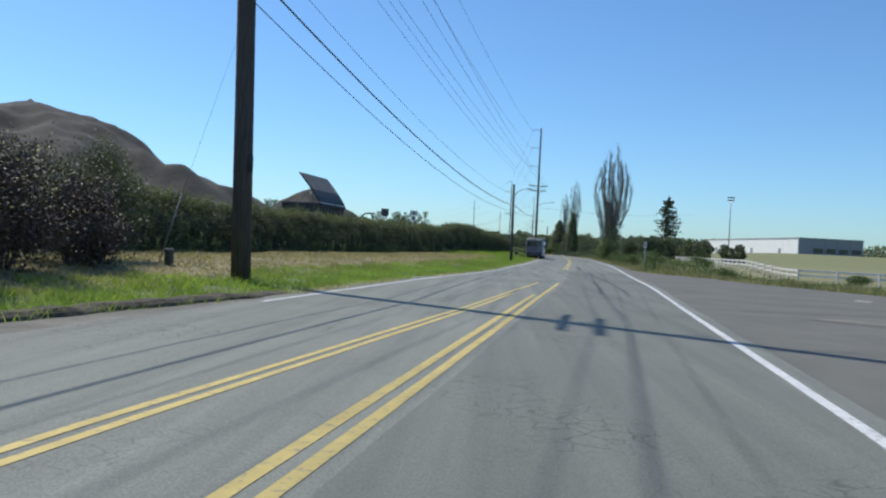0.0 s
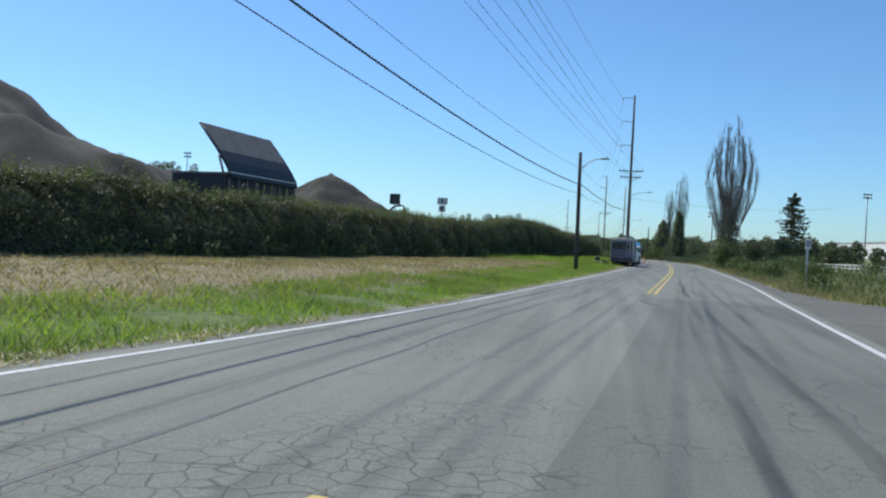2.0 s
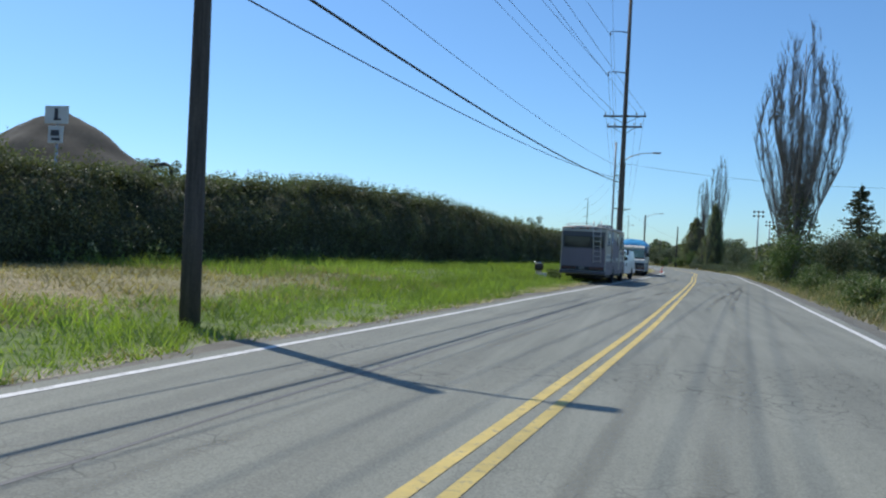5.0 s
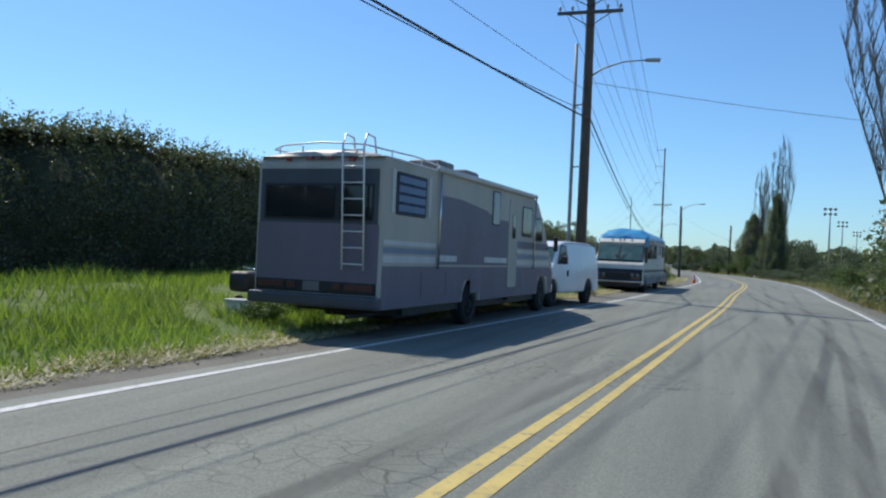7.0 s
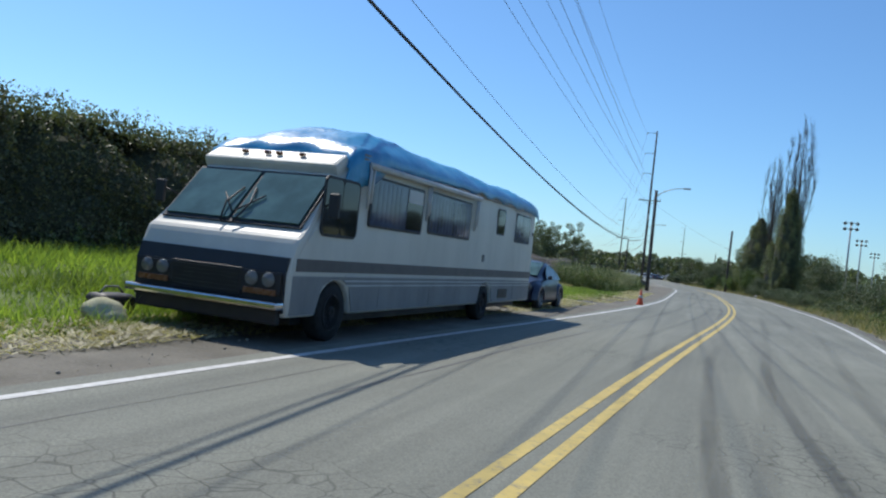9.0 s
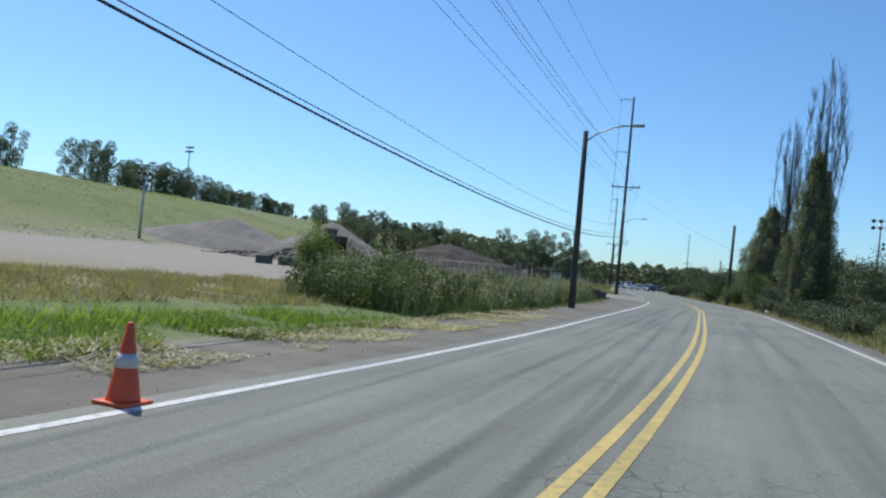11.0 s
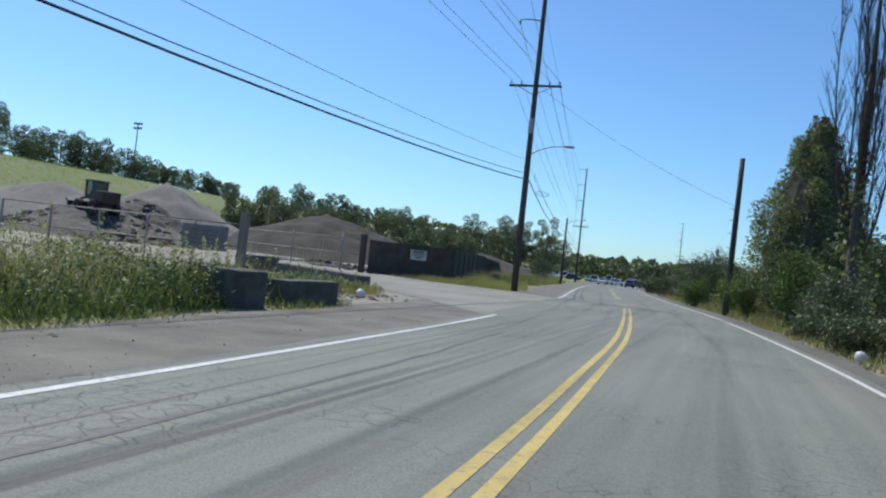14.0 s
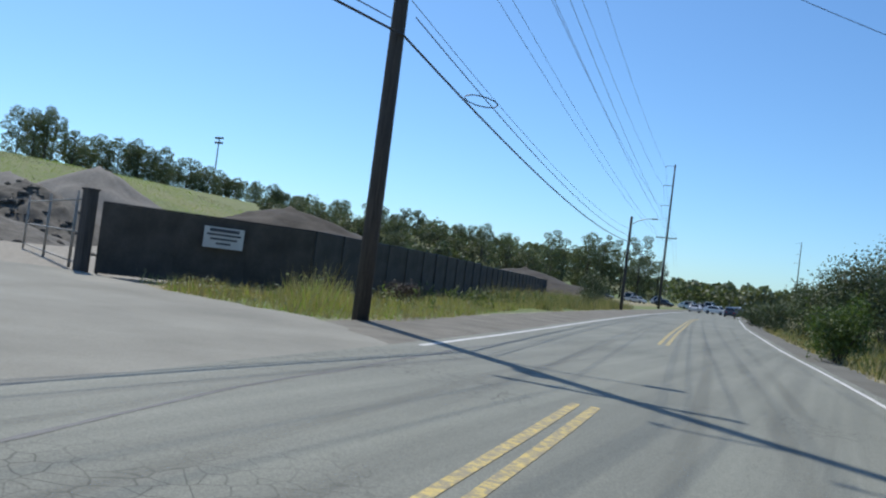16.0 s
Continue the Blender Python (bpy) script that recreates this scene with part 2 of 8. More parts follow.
def part(name, bm, mat, parent, label="", smooth=False, m=None):
    me = bpy.data.meshes.new(name)
    bmesh.ops.recalc_face_normals(bm, faces=bm.faces)
    bm.to_mesh(me)
    bm.free()
    if smooth:
        me.shade_smooth()
    return put(name, me, mat, parent, m, label)


def empty(name, m, label, category, group="", kind=""):
    ob = new(name)
    ob.empty_display_size = 0.3
    ob.matrix_basis = m
    return tagged(ob, label, category, group, kind)


def b_box(sx, sy, sz, at=(0, 0, 0), bevel=0.0, bm=None, rot=None, seg=2):
    """A box centred on at."""
    own = bmesh.new()
    bmesh.ops.create_cube(own, size=1.0)
    bmesh.ops.scale(own, vec=(sx, sy, sz), verts=own.verts)
    if bevel:
        bmesh.ops.bevel(own, geom=own.edges[:], offset=bevel, segments=seg, affect="EDGES", profile=0.6)
    mt = Matrix.Translation(at) @ (rot if rot is not None else Matrix())
    bmesh.ops.transform(own, matrix=mt, verts=own.verts)
    return merge(bm, own)


def merge(bm, own):
    if bm is None:
        return own
    me = bpy.data.meshes.new("tmp")
    own.to_mesh(me)
    own.free()
    bm.from_mesh(me)
    bpy.data.meshes.remove(me)
    return bm


def b_tube(points, radius, sides=8, bm=None, close=True):
    """A tube along points; radius is one number or one for each point."""
    pts = [Vector(p) for p in points]
    rad = list(radius) if isinstance(radius, (list, tuple)) else [radius] * len(pts)
    own = bm if bm is not None else bmesh.new()
    rings = []
    side = None
    for i, p in enumerate(pts):
        d = (pts[min(i + 1, len(pts) - 1)] - pts[max(i - 1, 0)]).normalized()
        if side is None:
            side = d.cross(Vector((0, 0, 1)) if abs(d.z) < 0.9 else Vector((1, 0, 0))).normalized()
        side = (side - d * side.dot(d)).normalized()
        up = d.cross(side)
        rings.append([own.verts.new(p + (side * math.cos(a) + up * math.sin(a)) * rad[i]) for a in (2 * math.pi * k / sides for k in range(sides))])
    for a, b in zip(rings, rings[1:]):
        for k in range(sides):
            own.faces.new((a[k], a[(k + 1) % sides], b[(k + 1) % sides], b[k]))
    if close:
        own.faces.new(rings[0][::-1])
        own.faces.new(rings[-1])
    return own


def b_lathe(profile, sides=16, axis="Z", at=(0, 0, 0), bm=None):
    """Profile of (radius, height) turned round an axis."""
    own = bmesh.new()
    rings = []
    for r, h in profile:
        rings.append([own.verts.new((r * math.cos(a), r * math.sin(a), h)) for a in (2 * math.pi * k / sides for k in range(sides))])
    for a, b in zip(rings, rings[1:]):
        for k in range(sides):
            own.faces.new((a[k], a[(k + 1) % sides], b[(k + 1) % sides], b[k]))
    own.faces.new(rings[0][::-1])
    own.faces.new(rings[-1])
    turn = {"Z": Matrix(), "X": Matrix.Rotation(math.pi / 2, 4, "Y"), "Y": Matrix.Rotation(-math.pi / 2, 4, "X")}[axis]
    bmesh.ops.transform(own, matrix=Matrix.Translation(at) @ turn, verts=own.verts)
    return merge(bm, own)


def b_prism(outline, x0, x1, bevel=0.0, bm=None, seg=2):
    """An outline in (y, z) drawn out along x."""
    own = bmesh.new()
    a = [own.verts.new((x0, y, z)) for y, z in outline]
    b = [own.verts.new((x1, y, z)) for y, z in outline]
    n = len(outline)
    own.faces.new(a)
    own.faces.new(b[::-1])
    for i in range(n):
        own.faces.new((a[i], b[i], b[(i + 1) % n], a[(i + 1) % n]))
    bmesh.ops.recalc_face_normals(own, faces=own.faces)
    if bevel:
        bmesh.ops.bevel(own, geom=own.edges[:], offset=bevel, segments=seg, affect="EDGES", profile=0.6, clamp_overlap=True)
    return merge(bm, own)


# ---------------------------------------------------------------- the road's course
CENTRE = [(-60, -9.3), (-20, -4.4), (4.4, -1.3), (12.5, -0.3), (23, 1.0), (36.6, 2.75), (50, 4.05), (61, 5.05), (73, 6.25), (96, 8.55), (120, 10.55), (141, 12.2), (155, 13.0),
          (171, 14.2), (181, 14.75), (192, 14.95), (203, 14.8), (211, 14.6), (228, 14.15), (242, 13.4), (252, 12.4), (264, 11.05), (276, 9.4), (290, 7.2), (322, 2.55), (388, -5.5), (450, -12.0), (700, -34.0), (1500, -90.0)]
LEFT = [(-60, 5.6), (34, 5.4), (44, 4.6), (50, 4.3), (68, 4.1), (104, 4.3), (119, 4.1), (139, 3.8), (161, 3.6), (175, 3.7), (202, 3.95), (240, 3.85), (1500, 3.9)]
RIGHT = [(-60, 4.3), (48, 4.25), (74, 4.65), (110, 4.5), (191, 4.65), (262, 4.65), (290, 4.3), (1500, 4.2)]


def smooth_curve(knots):
    ys, xs = [k[0] for k in knots], [k[1] for k in knots]
    fine = np.arange(ys[0], ys[-1], 1.0)
    v = np.interp(fine, ys, xs)
    kernel = np.hanning(17)
    kernel /= kernel.sum()
    w = np.convolve(np.pad(v, 8, mode="edge"), kernel, mode="valid")
    w[:10], w[-10:] = v[:10], v[-10:]
    return lambda y: float(np.interp(y, fine, w))


centre, off_left, off_right = smooth_curve(CENTRE), smooth_curve(LEFT), smooth_curve(RIGHT)


def along(y0, y1, step):
    n = max(1, int(round((y1 - y0) / step)))
    return [y0 + (y1 - y0) * i / n for i in range(n + 1)]

# ---------------------------------------------------------------- ground, road, shoulders


def smoothstep(a, b, x):
    t = min(1.0, max(0.0, (x - a) / (b - a)))
    return t * t * (3 - 2 * t)


def hedge_x(y):
    """The front of the long hedge."""
    return -12.0 + (y - 66.0) * 13.5 / 106.0


def ground_z(x, y):
    c = centre(y)
    u = x - c
    z = -0.05
    ol, orr = off_left(y), off_right(y)
    bank = smoothstep(-(ol + 1.2), -(ol + 8.0), u) * (smoothstep(-40, 10, y) * (1 - smoothstep(176, 200, y)))
    z += 0.5 * bank
    # grassed slope that climbs behind the yard
    z += 20.0 * smoothstep(-72, -212, x) * smoothstep(225, 330, y) * (1 - smoothstep(900, 1500, y))
    # low rise of the verge beyond the shoulder
    z += 0.55 * smoothstep(orr + 1.4, orr + 7.0, u) * smoothstep(68, 90, y) * (1 - smoothstep(420, 520, y))
    # bare apron level with the driveway
    w = smoothstep(9.0, 6.0, math.hypot(x - 4.0, y - 248.0)) if u < 0 else 0.0
    # low rise that carries the warehouse
    z += 5.6 * smoothstep(75, 150, x) * smoothstep(270, 400, y) * (1 - smoothstep(1500, 2500, y))
    if abs(u) > 12:
        z += 0.12 * noise.noise(Vector((x * 0.07, y * 0.07, 0)))
    if u < -(ol + 1.5) or u > orr + 1.5:
        z += 0.05 * noise.noise(Vector((x * 0.6, y * 0.6, 3)))
    z += w * (-0.006 - z)
    return z


GRASS_EDGE_LEFT = [(-60, 3.0), (8, 1.6), (18, 0.7), (45, 0.5), (70, 0.6), (104, 0.8), (120, 1.4), (138, 2.2), (150, 2.4), (166, 2.6), (200, 2.5), (226, 3.0), (244, 3.4), (300, 3.0), (1500, 1.5)]
GRASS_EDGE_RIGHT = [(-60, 14.0), (30, 14.0), (40, 12.0), (52, 7.0), (58, 6.0), (65, 2.2), (72, 1.3), (100, 1.0), (200, 0.9), (262, 1.3), (300, 1.6), (1500, 1.2)]


def table(rows):
    ys, vs = [r[0] for r in rows], [r[1] for r in rows]
    return lambda y: float(np.interp(y, ys, vs))


edge_left, edge_right = table(GRASS_EDGE_LEFT), table(GRASS_EDGE_RIGHT)


def build_ground():
    us = [-3500, -2000, -1200, -800, -600, -450, -350, -280, -230, -190, -160, -135, -115, -98, -84, -72, -62, -54, -47, -41, -36, -32]
    us += list(np.arange(-29, -14, 1.5)) + list(np.arange(-14, 14, 0.7)) + list(np.arange(14, 30, 1.6)) + [32, 36, 41, 47, 54, 64, 78, 95, 120, 150, 190, 240, 320, 450, 700, 1200, 2000, 3500]
    ys = [-900, -500, -300, -180, -110, -70, -45] + list(np.arange(-30, 345, 2.0)) + [350, 358, 368, 380, 395, 412, 432, 456, 486, 520, 560, 610, 680, 780, 900, 1100, 1500, 2000, 2800, 4000]
    verts, dry, dirt = [], [], []
    for y in ys:
        c = centre(y)
        for u in us:
            x = c + u
            verts.append((x, y, ground_z(x, y)))
            ol, orr = off_left(y), off_right(y)
            d = 0.0
            if u < 0:
                d = smoothstep(-(ol + 3.2), -(ol + 5.4), u) * (1 - smoothstep(84, 112, y)) * 0.95
                d = max(d, 0.75 * smoothstep(150, 180, y) * smoothstep(-(ol + 6), -(ol + 9), u))
                if x < -45 and y > 200:
                    d = max(0.0, 0.12 + 0.55 * noise.noise(Vector((x * 0.03, y * 0.03, 1.0))))
            else:
                d = 0.35 + 0.25 * smoothstep(80, 40, u)
            s = 0.0
            if u < 0 and 186 < y < 420:
                s = smoothstep(-(ol + 10.0), -(ol + 12.0), u) * smoothstep(190, 215, y) * (1 - smoothstep(-75, -120, x))
            if u < 0:
                s = max(s, smoothstep(8.5, 5.5, math.hypot(x - 4.0, y - 248.0)))
            gl, gr = -(ol + edge_left(y)), orr + edge_right(y)
            s = max(s, smoothstep(gl - 0.9, gl, u) * smoothstep(gr + 0.9, gr, u))
            dry.append(d)
            dirt.append(s)
    nu = len(us)
    faces = [(j * nu + i, j * nu + i + 1, (j + 1) * nu + i + 1, (j + 1) * nu + i) for j in range(len(ys) - 1) for i in range(nu - 1)]
    me = mesh_of("ground", verts, faces, True)
    for key, vals in (("dry", dry), ("dirt", dirt)):
        me.attributes.new(key, "FLOAT", "POINT").data.foreach_set("value", vals)
    return tagged(put("ground", me, GROUND), "rough grassy ground with dry straw and bare dirt patches", "ground", kind="structure")


def ribbon(name, y0, y1, left, right, z, mat, step=2.0, rows=2, wobble=0.0, parent=None, edge=False):
    """A strip that follows the road between two offsets from its centre line."""
    ys = along(y0, y1, step)
    verts, fade = [], []
    for y in ys:
        c = centre(y)
        a, b = (left(y) if callable(left) else left), (right(y) if callable(right) else right)
        for k in range(rows):
            f = k / (rows - 1)
            w = wobble * noise.noise(Vector((y * 0.4, k * 7.3, 1.7))) if k in (0, rows - 1) else 0
            verts.append((c + a + (b - a) * f + w, y, z))
            fade.append((1.0 if 0 < k < rows - 1 else 0.0) * min(1.0, (y - y0) / 3.0 + 0.05, (y1 - y) / 3.0 + 0.05))
    faces = [(j * rows + i, j * rows + i + 1, (j + 1) * rows + i + 1, (j + 1) * rows + i) for j in range(len(ys) - 1) for i in range(rows - 1)]
    me = mesh_of(name, verts, faces)
    if edge:
        me.attributes.new("edge", "FLOAT", "POINT").data.foreach_set("value", fade)
    return put(name, me, mat, parent)


def build_road():
    build_ground()
    tagged(ribbon("shoulder_left", -60, 700, lambda y: -off_left(y) - edge_left(y), lambda y: -off_left(y) + 0.6, 0.004, GRAVEL, 1.5, 4, 0.5),
           "dusty gravel shoulder along the road", "shoulder", kind="structure")
    tagged(ribbon("shoulder_right", -60, 700, lambda y: off_right(y) - 0.6, lambda y: off_right(y) + edge_right(y), 0.004, ASPHALT_OLD, 1.5, 4, 0.5),
           "worn asphalt shoulder and pull-out", "shoulder", kind="structure")
    road = tagged(ribbon("road", -60, 1400, lambda y: -off_left(y) - 0.35, lambda y: off_right(y) + 0.35, 0.012, ASPHALT, 2.0, 6, 0.08),
                  "grey worn asphalt two-lane road", "road", kind="structure")
    # driveway into the yard
    pts = [(10.2, 243.5), (7.0, 247.5), (3.2, 251.6), (-4.6, 253.4), (-12, 257), (-15, 264), (-12, 270.5), (-8.6, 272.6), (-1.8, 270.7), (2.4, 270.5), (6.8, 267.5), (8.5, 262), (9.4, 254)]
    fine = [Vector(a).lerp(Vector(b), k / 12) for a, b in zip(pts, pts[1:] + pts[:1]) for k in range(12)]
    rough = [0.0 if i < 15 or i > len(fine) - 28 else 0.4 for i in range(len(fine))]
    pts = [(v.x + r * noise.noise(Vector((v.x * 0.8, v.y * 0.8, 1))), v.y + r * noise.noise(Vector((v.x * 0.9, v.y * 0.9, 8)))) for v, r in zip(fine, rough)]
    cx, cy = -4.0, 264.0
    rows = [[(cx + (x - cx) * f, cy + (y - cy) * f, 0.008) for x, y in pts] for f in (1.0, 0.7, 0.35)]
    n = len(pts)
    verts = [v for r in rows for v in r] + [(cx, cy, 0.008)]
    faces = [(k * n + i, k * n + (i + 1) % n, (k + 1) * n + (i + 1) % n, (k + 1) * n + i) for k in range(2) for i in range(n)]
    faces += [(2 * n + i, 2 * n + (i + 1) % n, 3 * n) for i in range(n)]
    tagged(put("driveway", mesh_of("driveway", verts, faces), DUSTY), "dusty asphalt driveway into the gravel yard", "driveway", kind="structure")

    def line(y0, y1, off, w, mat, name, step=1.5):
        lf = (lambda y: off(y) - w / 2) if callable(off) else off - w / 2
        rt = (lambda y: off(y) + w / 2) if callable(off) else off + w / 2
        return ribbon(name, y0, y1, lf, rt, 0.017, mat, step, 2, 0.012, road)
    left_pair = table([(-60, -2.6), (5.3, -1.84), (18.5, -1.22), (27.8, -0.98), (35.3, -0.75)])
    line(-60, 35.3, lambda y: left_pair(y) - 0.01, 0.11, YELLOW_LINE, "yellow_line")
    line(-60, 25.4, lambda y: left_pair(y) + 0.2, 0.11, YELLOW_LINE, "yellow_line")
    line(-60, 25.4, -0.15, 0.13, YELLOW_LINE, "yellow_line")
    line(-60, 35.3, 0.1, 0.13, YELLOW_LINE, "yellow_line")
    for y0, y1, mat in ((61, 256, YELLOW_LINE), (256, 265, YELLOW_WORN), (281, 338, YELLOW_WORN)):
        line(y0, y1, -0.13, 0.125, mat, "yellow_line")
        line(y0, y1, 0.13, 0.125, mat, "yellow_line")
    line(17, 245.5, lambda y: -off_left(y), 0.13, WHITE_LINE, "white_line")
    line(268.5, 420, lambda y: -off_left(y), 0.13, WHITE_LINE, "white_line")
    line(-60, 262, off_right, 0.15, WHITE_LINE, "white_line")
    line(263, 420, off_right, 0.12, WHITE_LINE, "white_line")
    ribbon("asphalt_patch", -60, 58.5, 0.32, lambda y: off_right(y) - 0.1, 0.0135, PATCH, 1.5, 2, 0.03, road)
    lip, prof = [], ((-0.7, 0.06), (-0.3, 0.17), (-0.04, 0.16), (0.06, 0.08), (0.12, -0.02))
    ys = along(-4, 22, 0.22)
    for y in ys:
        edge = centre(y) - off_left(y) - edge_left(y) + 0.22 * noise.noise(Vector((y * 0.7, 1, 0))) + 0.08 * noise.noise(Vector((y * 3.1, 4, 0)))
        low = smoothstep(22, 16, y) * (0.8 + 0.45 * noise.noise(Vector((y * 1.6, 8, 0))))
        for i, (dx, z) in enumerate(prof):
            lip.append((edge + dx + 0.04 * noise.noise(Vector((y * 4, i * 3.3, 2))), y, z * low if z > 0 else z))
    k = len(prof)
    put("verge_lip", mesh_of("verge_lip", lip, [(j * k + i, j * k + i + 1, (j + 1) * k + i + 1, (j + 1) * k + i) for j in range(len(ys) - 1) for i in range(k - 1)]), SOIL_CUT, road)
    # rubber streaks along the lanes
    rng = random.Random(5)
    marks = [(40, 75, 1.15, 0.2), (40, 80, 2.6, 0.28), (44, 66, 3.3, 0.2), (58, 96, 0.9, 0.24), (60, 98, 1.9, 0.26), (84, 128, 1.6, 0.3), (88, 134, 3.0, 0.26), (112, 150, 2.4, 0.3), (120, 150, 1.1, 0.2),
             (136, 176, 2.9, 0.3), (140, 182, 1.3, 0.28), (150, 190, -0.6, 0.22), (158, 206, -1.3, 0.26), (160, 212, -2.2, 0.24), (170, 214, 2.1, 0.3), (196, 236, -1.4, 0.3), (200, 246, -2.4, 0.26), (205, 240, 2.3, 0.3),
             (222, 262, -0.9, 0.3), (228, 268, -2.0, 0.26), (232, 266, -3.0, 0.24), (240, 280, 2.2, 0.35), (256, 300, 1.2, 0.3), (262, 310, -1.2, 0.3), (266, 320, 2.9, 0.3), (50, 100, -1.6, 0.2), (52, 120, -2.2, 0.24), (30, 70, -2.9, 0.2), (90, 150, -1.2, 0.25), (4, 40, 2.2, 0.2), (2, 36, 3.3, 0.16)]
    for y0, y1, u, w in marks:
        a, ph = rng.uniform(0.12, 0.4), rng.uniform(0, 6)

        def mid(y, u=u, a=a, ph=ph, y0=y0):
            return u + a * math.sin((y - y0) * 0.06 + ph)
        ribbon("rubber_streak", y0, y1, lambda y: mid(y) - w / 2, lambda y: mid(y) + w / 2, 0.0152, RUBBER_MARK, 1.0, 5, 0.0, road, True)
    for y0, y1, u0, u1, w in ((102, 138, 1.2, 3.2, 0.26), (103, 132, 1.95, 3.0, 0.2), (26, 56, 2.95, 1.7, 0.24), (27, 52, 2.0, 1.25, 0.2), (104, 122, -1.5, -0.4, 0.3), (216, 234, -3.05, -2.4, 0.16), (215, 238, -2.5, -1.7, 0.16), (46, 82, 1.5, 0.9, 0.24), (48, 84, 2.5, 2.0, 0.22), (132, 160, 2.2, 0.6, 0.24), (134, 158, 3.1, 1.6, 0.2)):
        def lane(y, y0=y0, y1=y1, u0=u0, u1=u1):
            f = (y - y0) / (y1 - y0)
            return u0 + (u1 - u0) * f * f * (3 - 2 * f)
        ribbon("rubber_streak", y0, y1, lambda y: lane(y) - w / 2, lambda y: lane(y) + w / 2, 0.0156, RUBBER_STRONG, 1.0, 5, 0.0, road, True)
    # tar seams wandering across the lane and the pull-out
    def seam(pts, w, seed):
        fine = []
        for (ax, ay), (bx, by) in zip(pts, pts[1:]):
            n = max(2, int(math.hypot(bx - ax, by - ay) / 0.22))
            fine += [Vector((ax + (bx - ax) * k / n, ay + (by - ay) * k / n, 0.0149 + 0.0014 * (seed % 3))) for k in range(n)]
        verts = []
        for i, p in enumerate(fine):
            d = (fine[min(i + 1, len(fine) - 1)] - fine[max(i - 1, 0)]).normalized()
            side = Vector((-d.y, d.x, 0))
            h = w * (0.5 + 0.7 * abs(noise.noise(Vector((i * 0.35, seed, 0))))) * min(1.0, i / 3 + 0.1, (len(fine) - i) / 3)
            mid = p + side * 0.07 * noise.noise(Vector((i * 0.13, seed, 5)))
            verts += [mid - side * h, mid + side * h]
        put("tar_seam", mesh_of("tar_seam", verts, [(2 * i, 2 * i + 2, 2 * i + 3, 2 * i + 1) for i in range(len(fine) - 1)]), TAR, road)
    seam([(4.55, 57.0), (4.7, 57.9), (5.0, 58.4), (5.3, 58.45), (6.65, 57.7), (7.7, 57.4), (9.4, 56.4)], 0.06, 1)
    seam([(4.6, 57.0), (4.5, 55.7), (4.75, 55.0), (5.6, 55.05), (6.13, 54.8), (6.83, 54.6), (7.7, 54.1), (9.3, 53.5)], 0.1, 2)
    seam([(4.6, 56.7), (4.55, 55.9), (4.7, 55.1)], 0.2, 9)
    seam([(5.85, 56.5), (6.2, 56.2), (6.45, 55.75)], 0.16, 3)
    seam([(5.7, 56.0), (6.5, 55.85)], 0.12, 11)
    seam([(9.0, 244.6), (9.26, 247.3), (9.48, 250.2), (9.4, 256.6), (8.2, 261.6), (7.9, 263.9), (7.2, 268.6), (6.6, 274)], 0.05, 12)
    seam([(11.3, 219.5), (11.62, 223), (11.66, 226), (11.5, 232), (11.0, 240)], 0.045, 13)
    seam([(6.1, 22.7), (7.4, 23.0), (9.3, 23.5), (12.4, 24.1)], 0.06, 4)
    seam([(8.0, 21.2), (9.0, 20.2), (10.5, 19.6)], 0.05, 5)
    n = 28
    sand = [(0, 0, 0)] + [(math.cos(a) * 1.9 * (1 + 0.3 * noise.noise(Vector((math.cos(a) * 2, math.sin(a) * 2, 1)))), math.sin(a) * 1.1 * (1 + 0.3 * noise.noise(Vector((math.cos(a) * 3, math.sin(a) * 2, 6)))), 0) for a in (2 * math.pi * k / n for k in range(n))]
    put("sand_patch", mesh_of("sand_patch", sand, [(0, 1 + k, 1 + (k + 1) % n) for k in range(n)]), GRAVEL, road, pose(10.2, 20.9, 0.009))
    # sealed cracks
    wander = table([(20, -2.05), (29, -2.25), (45, -2.6), (52, -2.55), (64, -1.95), (90, -2.3), (108, -2.6), (119, -1.95), (132, -1.7)])
    ribbon("sealed_crack", 20, 132, lambda y: wander(y) - 0.03 + 0.1 * noise.noise(Vector((y * 0.3, 3, 0))), lambda y: wander(y) + 0.03 + 0.1 * noise.noise(Vector((y * 0.3, 3, 0))), 0.0146, TAR, 0.5, 2, 0.02, road)
    for y0, y1, u, w in ((100, 150, -3.0, 0.02), (148, 168, -2.2, 0.03), (186, 244, -3.0, 0.03)):
        ribbon("sealed_crack", y0, y1, lambda y: u - w / 2 + 0.08 * noise.noise(Vector((y * 0.25, u, 0))), lambda y: u + w / 2 + 0.08 * noise.noise(Vector((y * 0.25, u, 0))), 0.0146, TAR, 0.6, 2, 0.015, road)
    # a wandering open crack in the lane and patches of crazing
    for x0, ya, yb, amp in ((0.7, 118, 125, 0.4), (3.1, 20, 27, 0.5), (2.7, 36, 42, 0.6)):
        ribbon("sealed_crack", ya, yb, lambda y: x0 + amp * (noise.noise(Vector((y * 0.5, x0 * 9, 0))) + 0.45 * noise.noise(Vector((y * 2.3, x0 * 9, 4)))) - 0.009, lambda y: x0 + amp * (noise.noise(Vector((y * 0.5, x0 * 9, 0))) + 0.45 * noise.noise(Vector((y * 2.3, x0 * 9, 4)))) + 0.009, 0.0148, TAR, 0.12, 2, 0.012, road)


build_road()

# ---------------------------------------------------------------- utility poles and wires


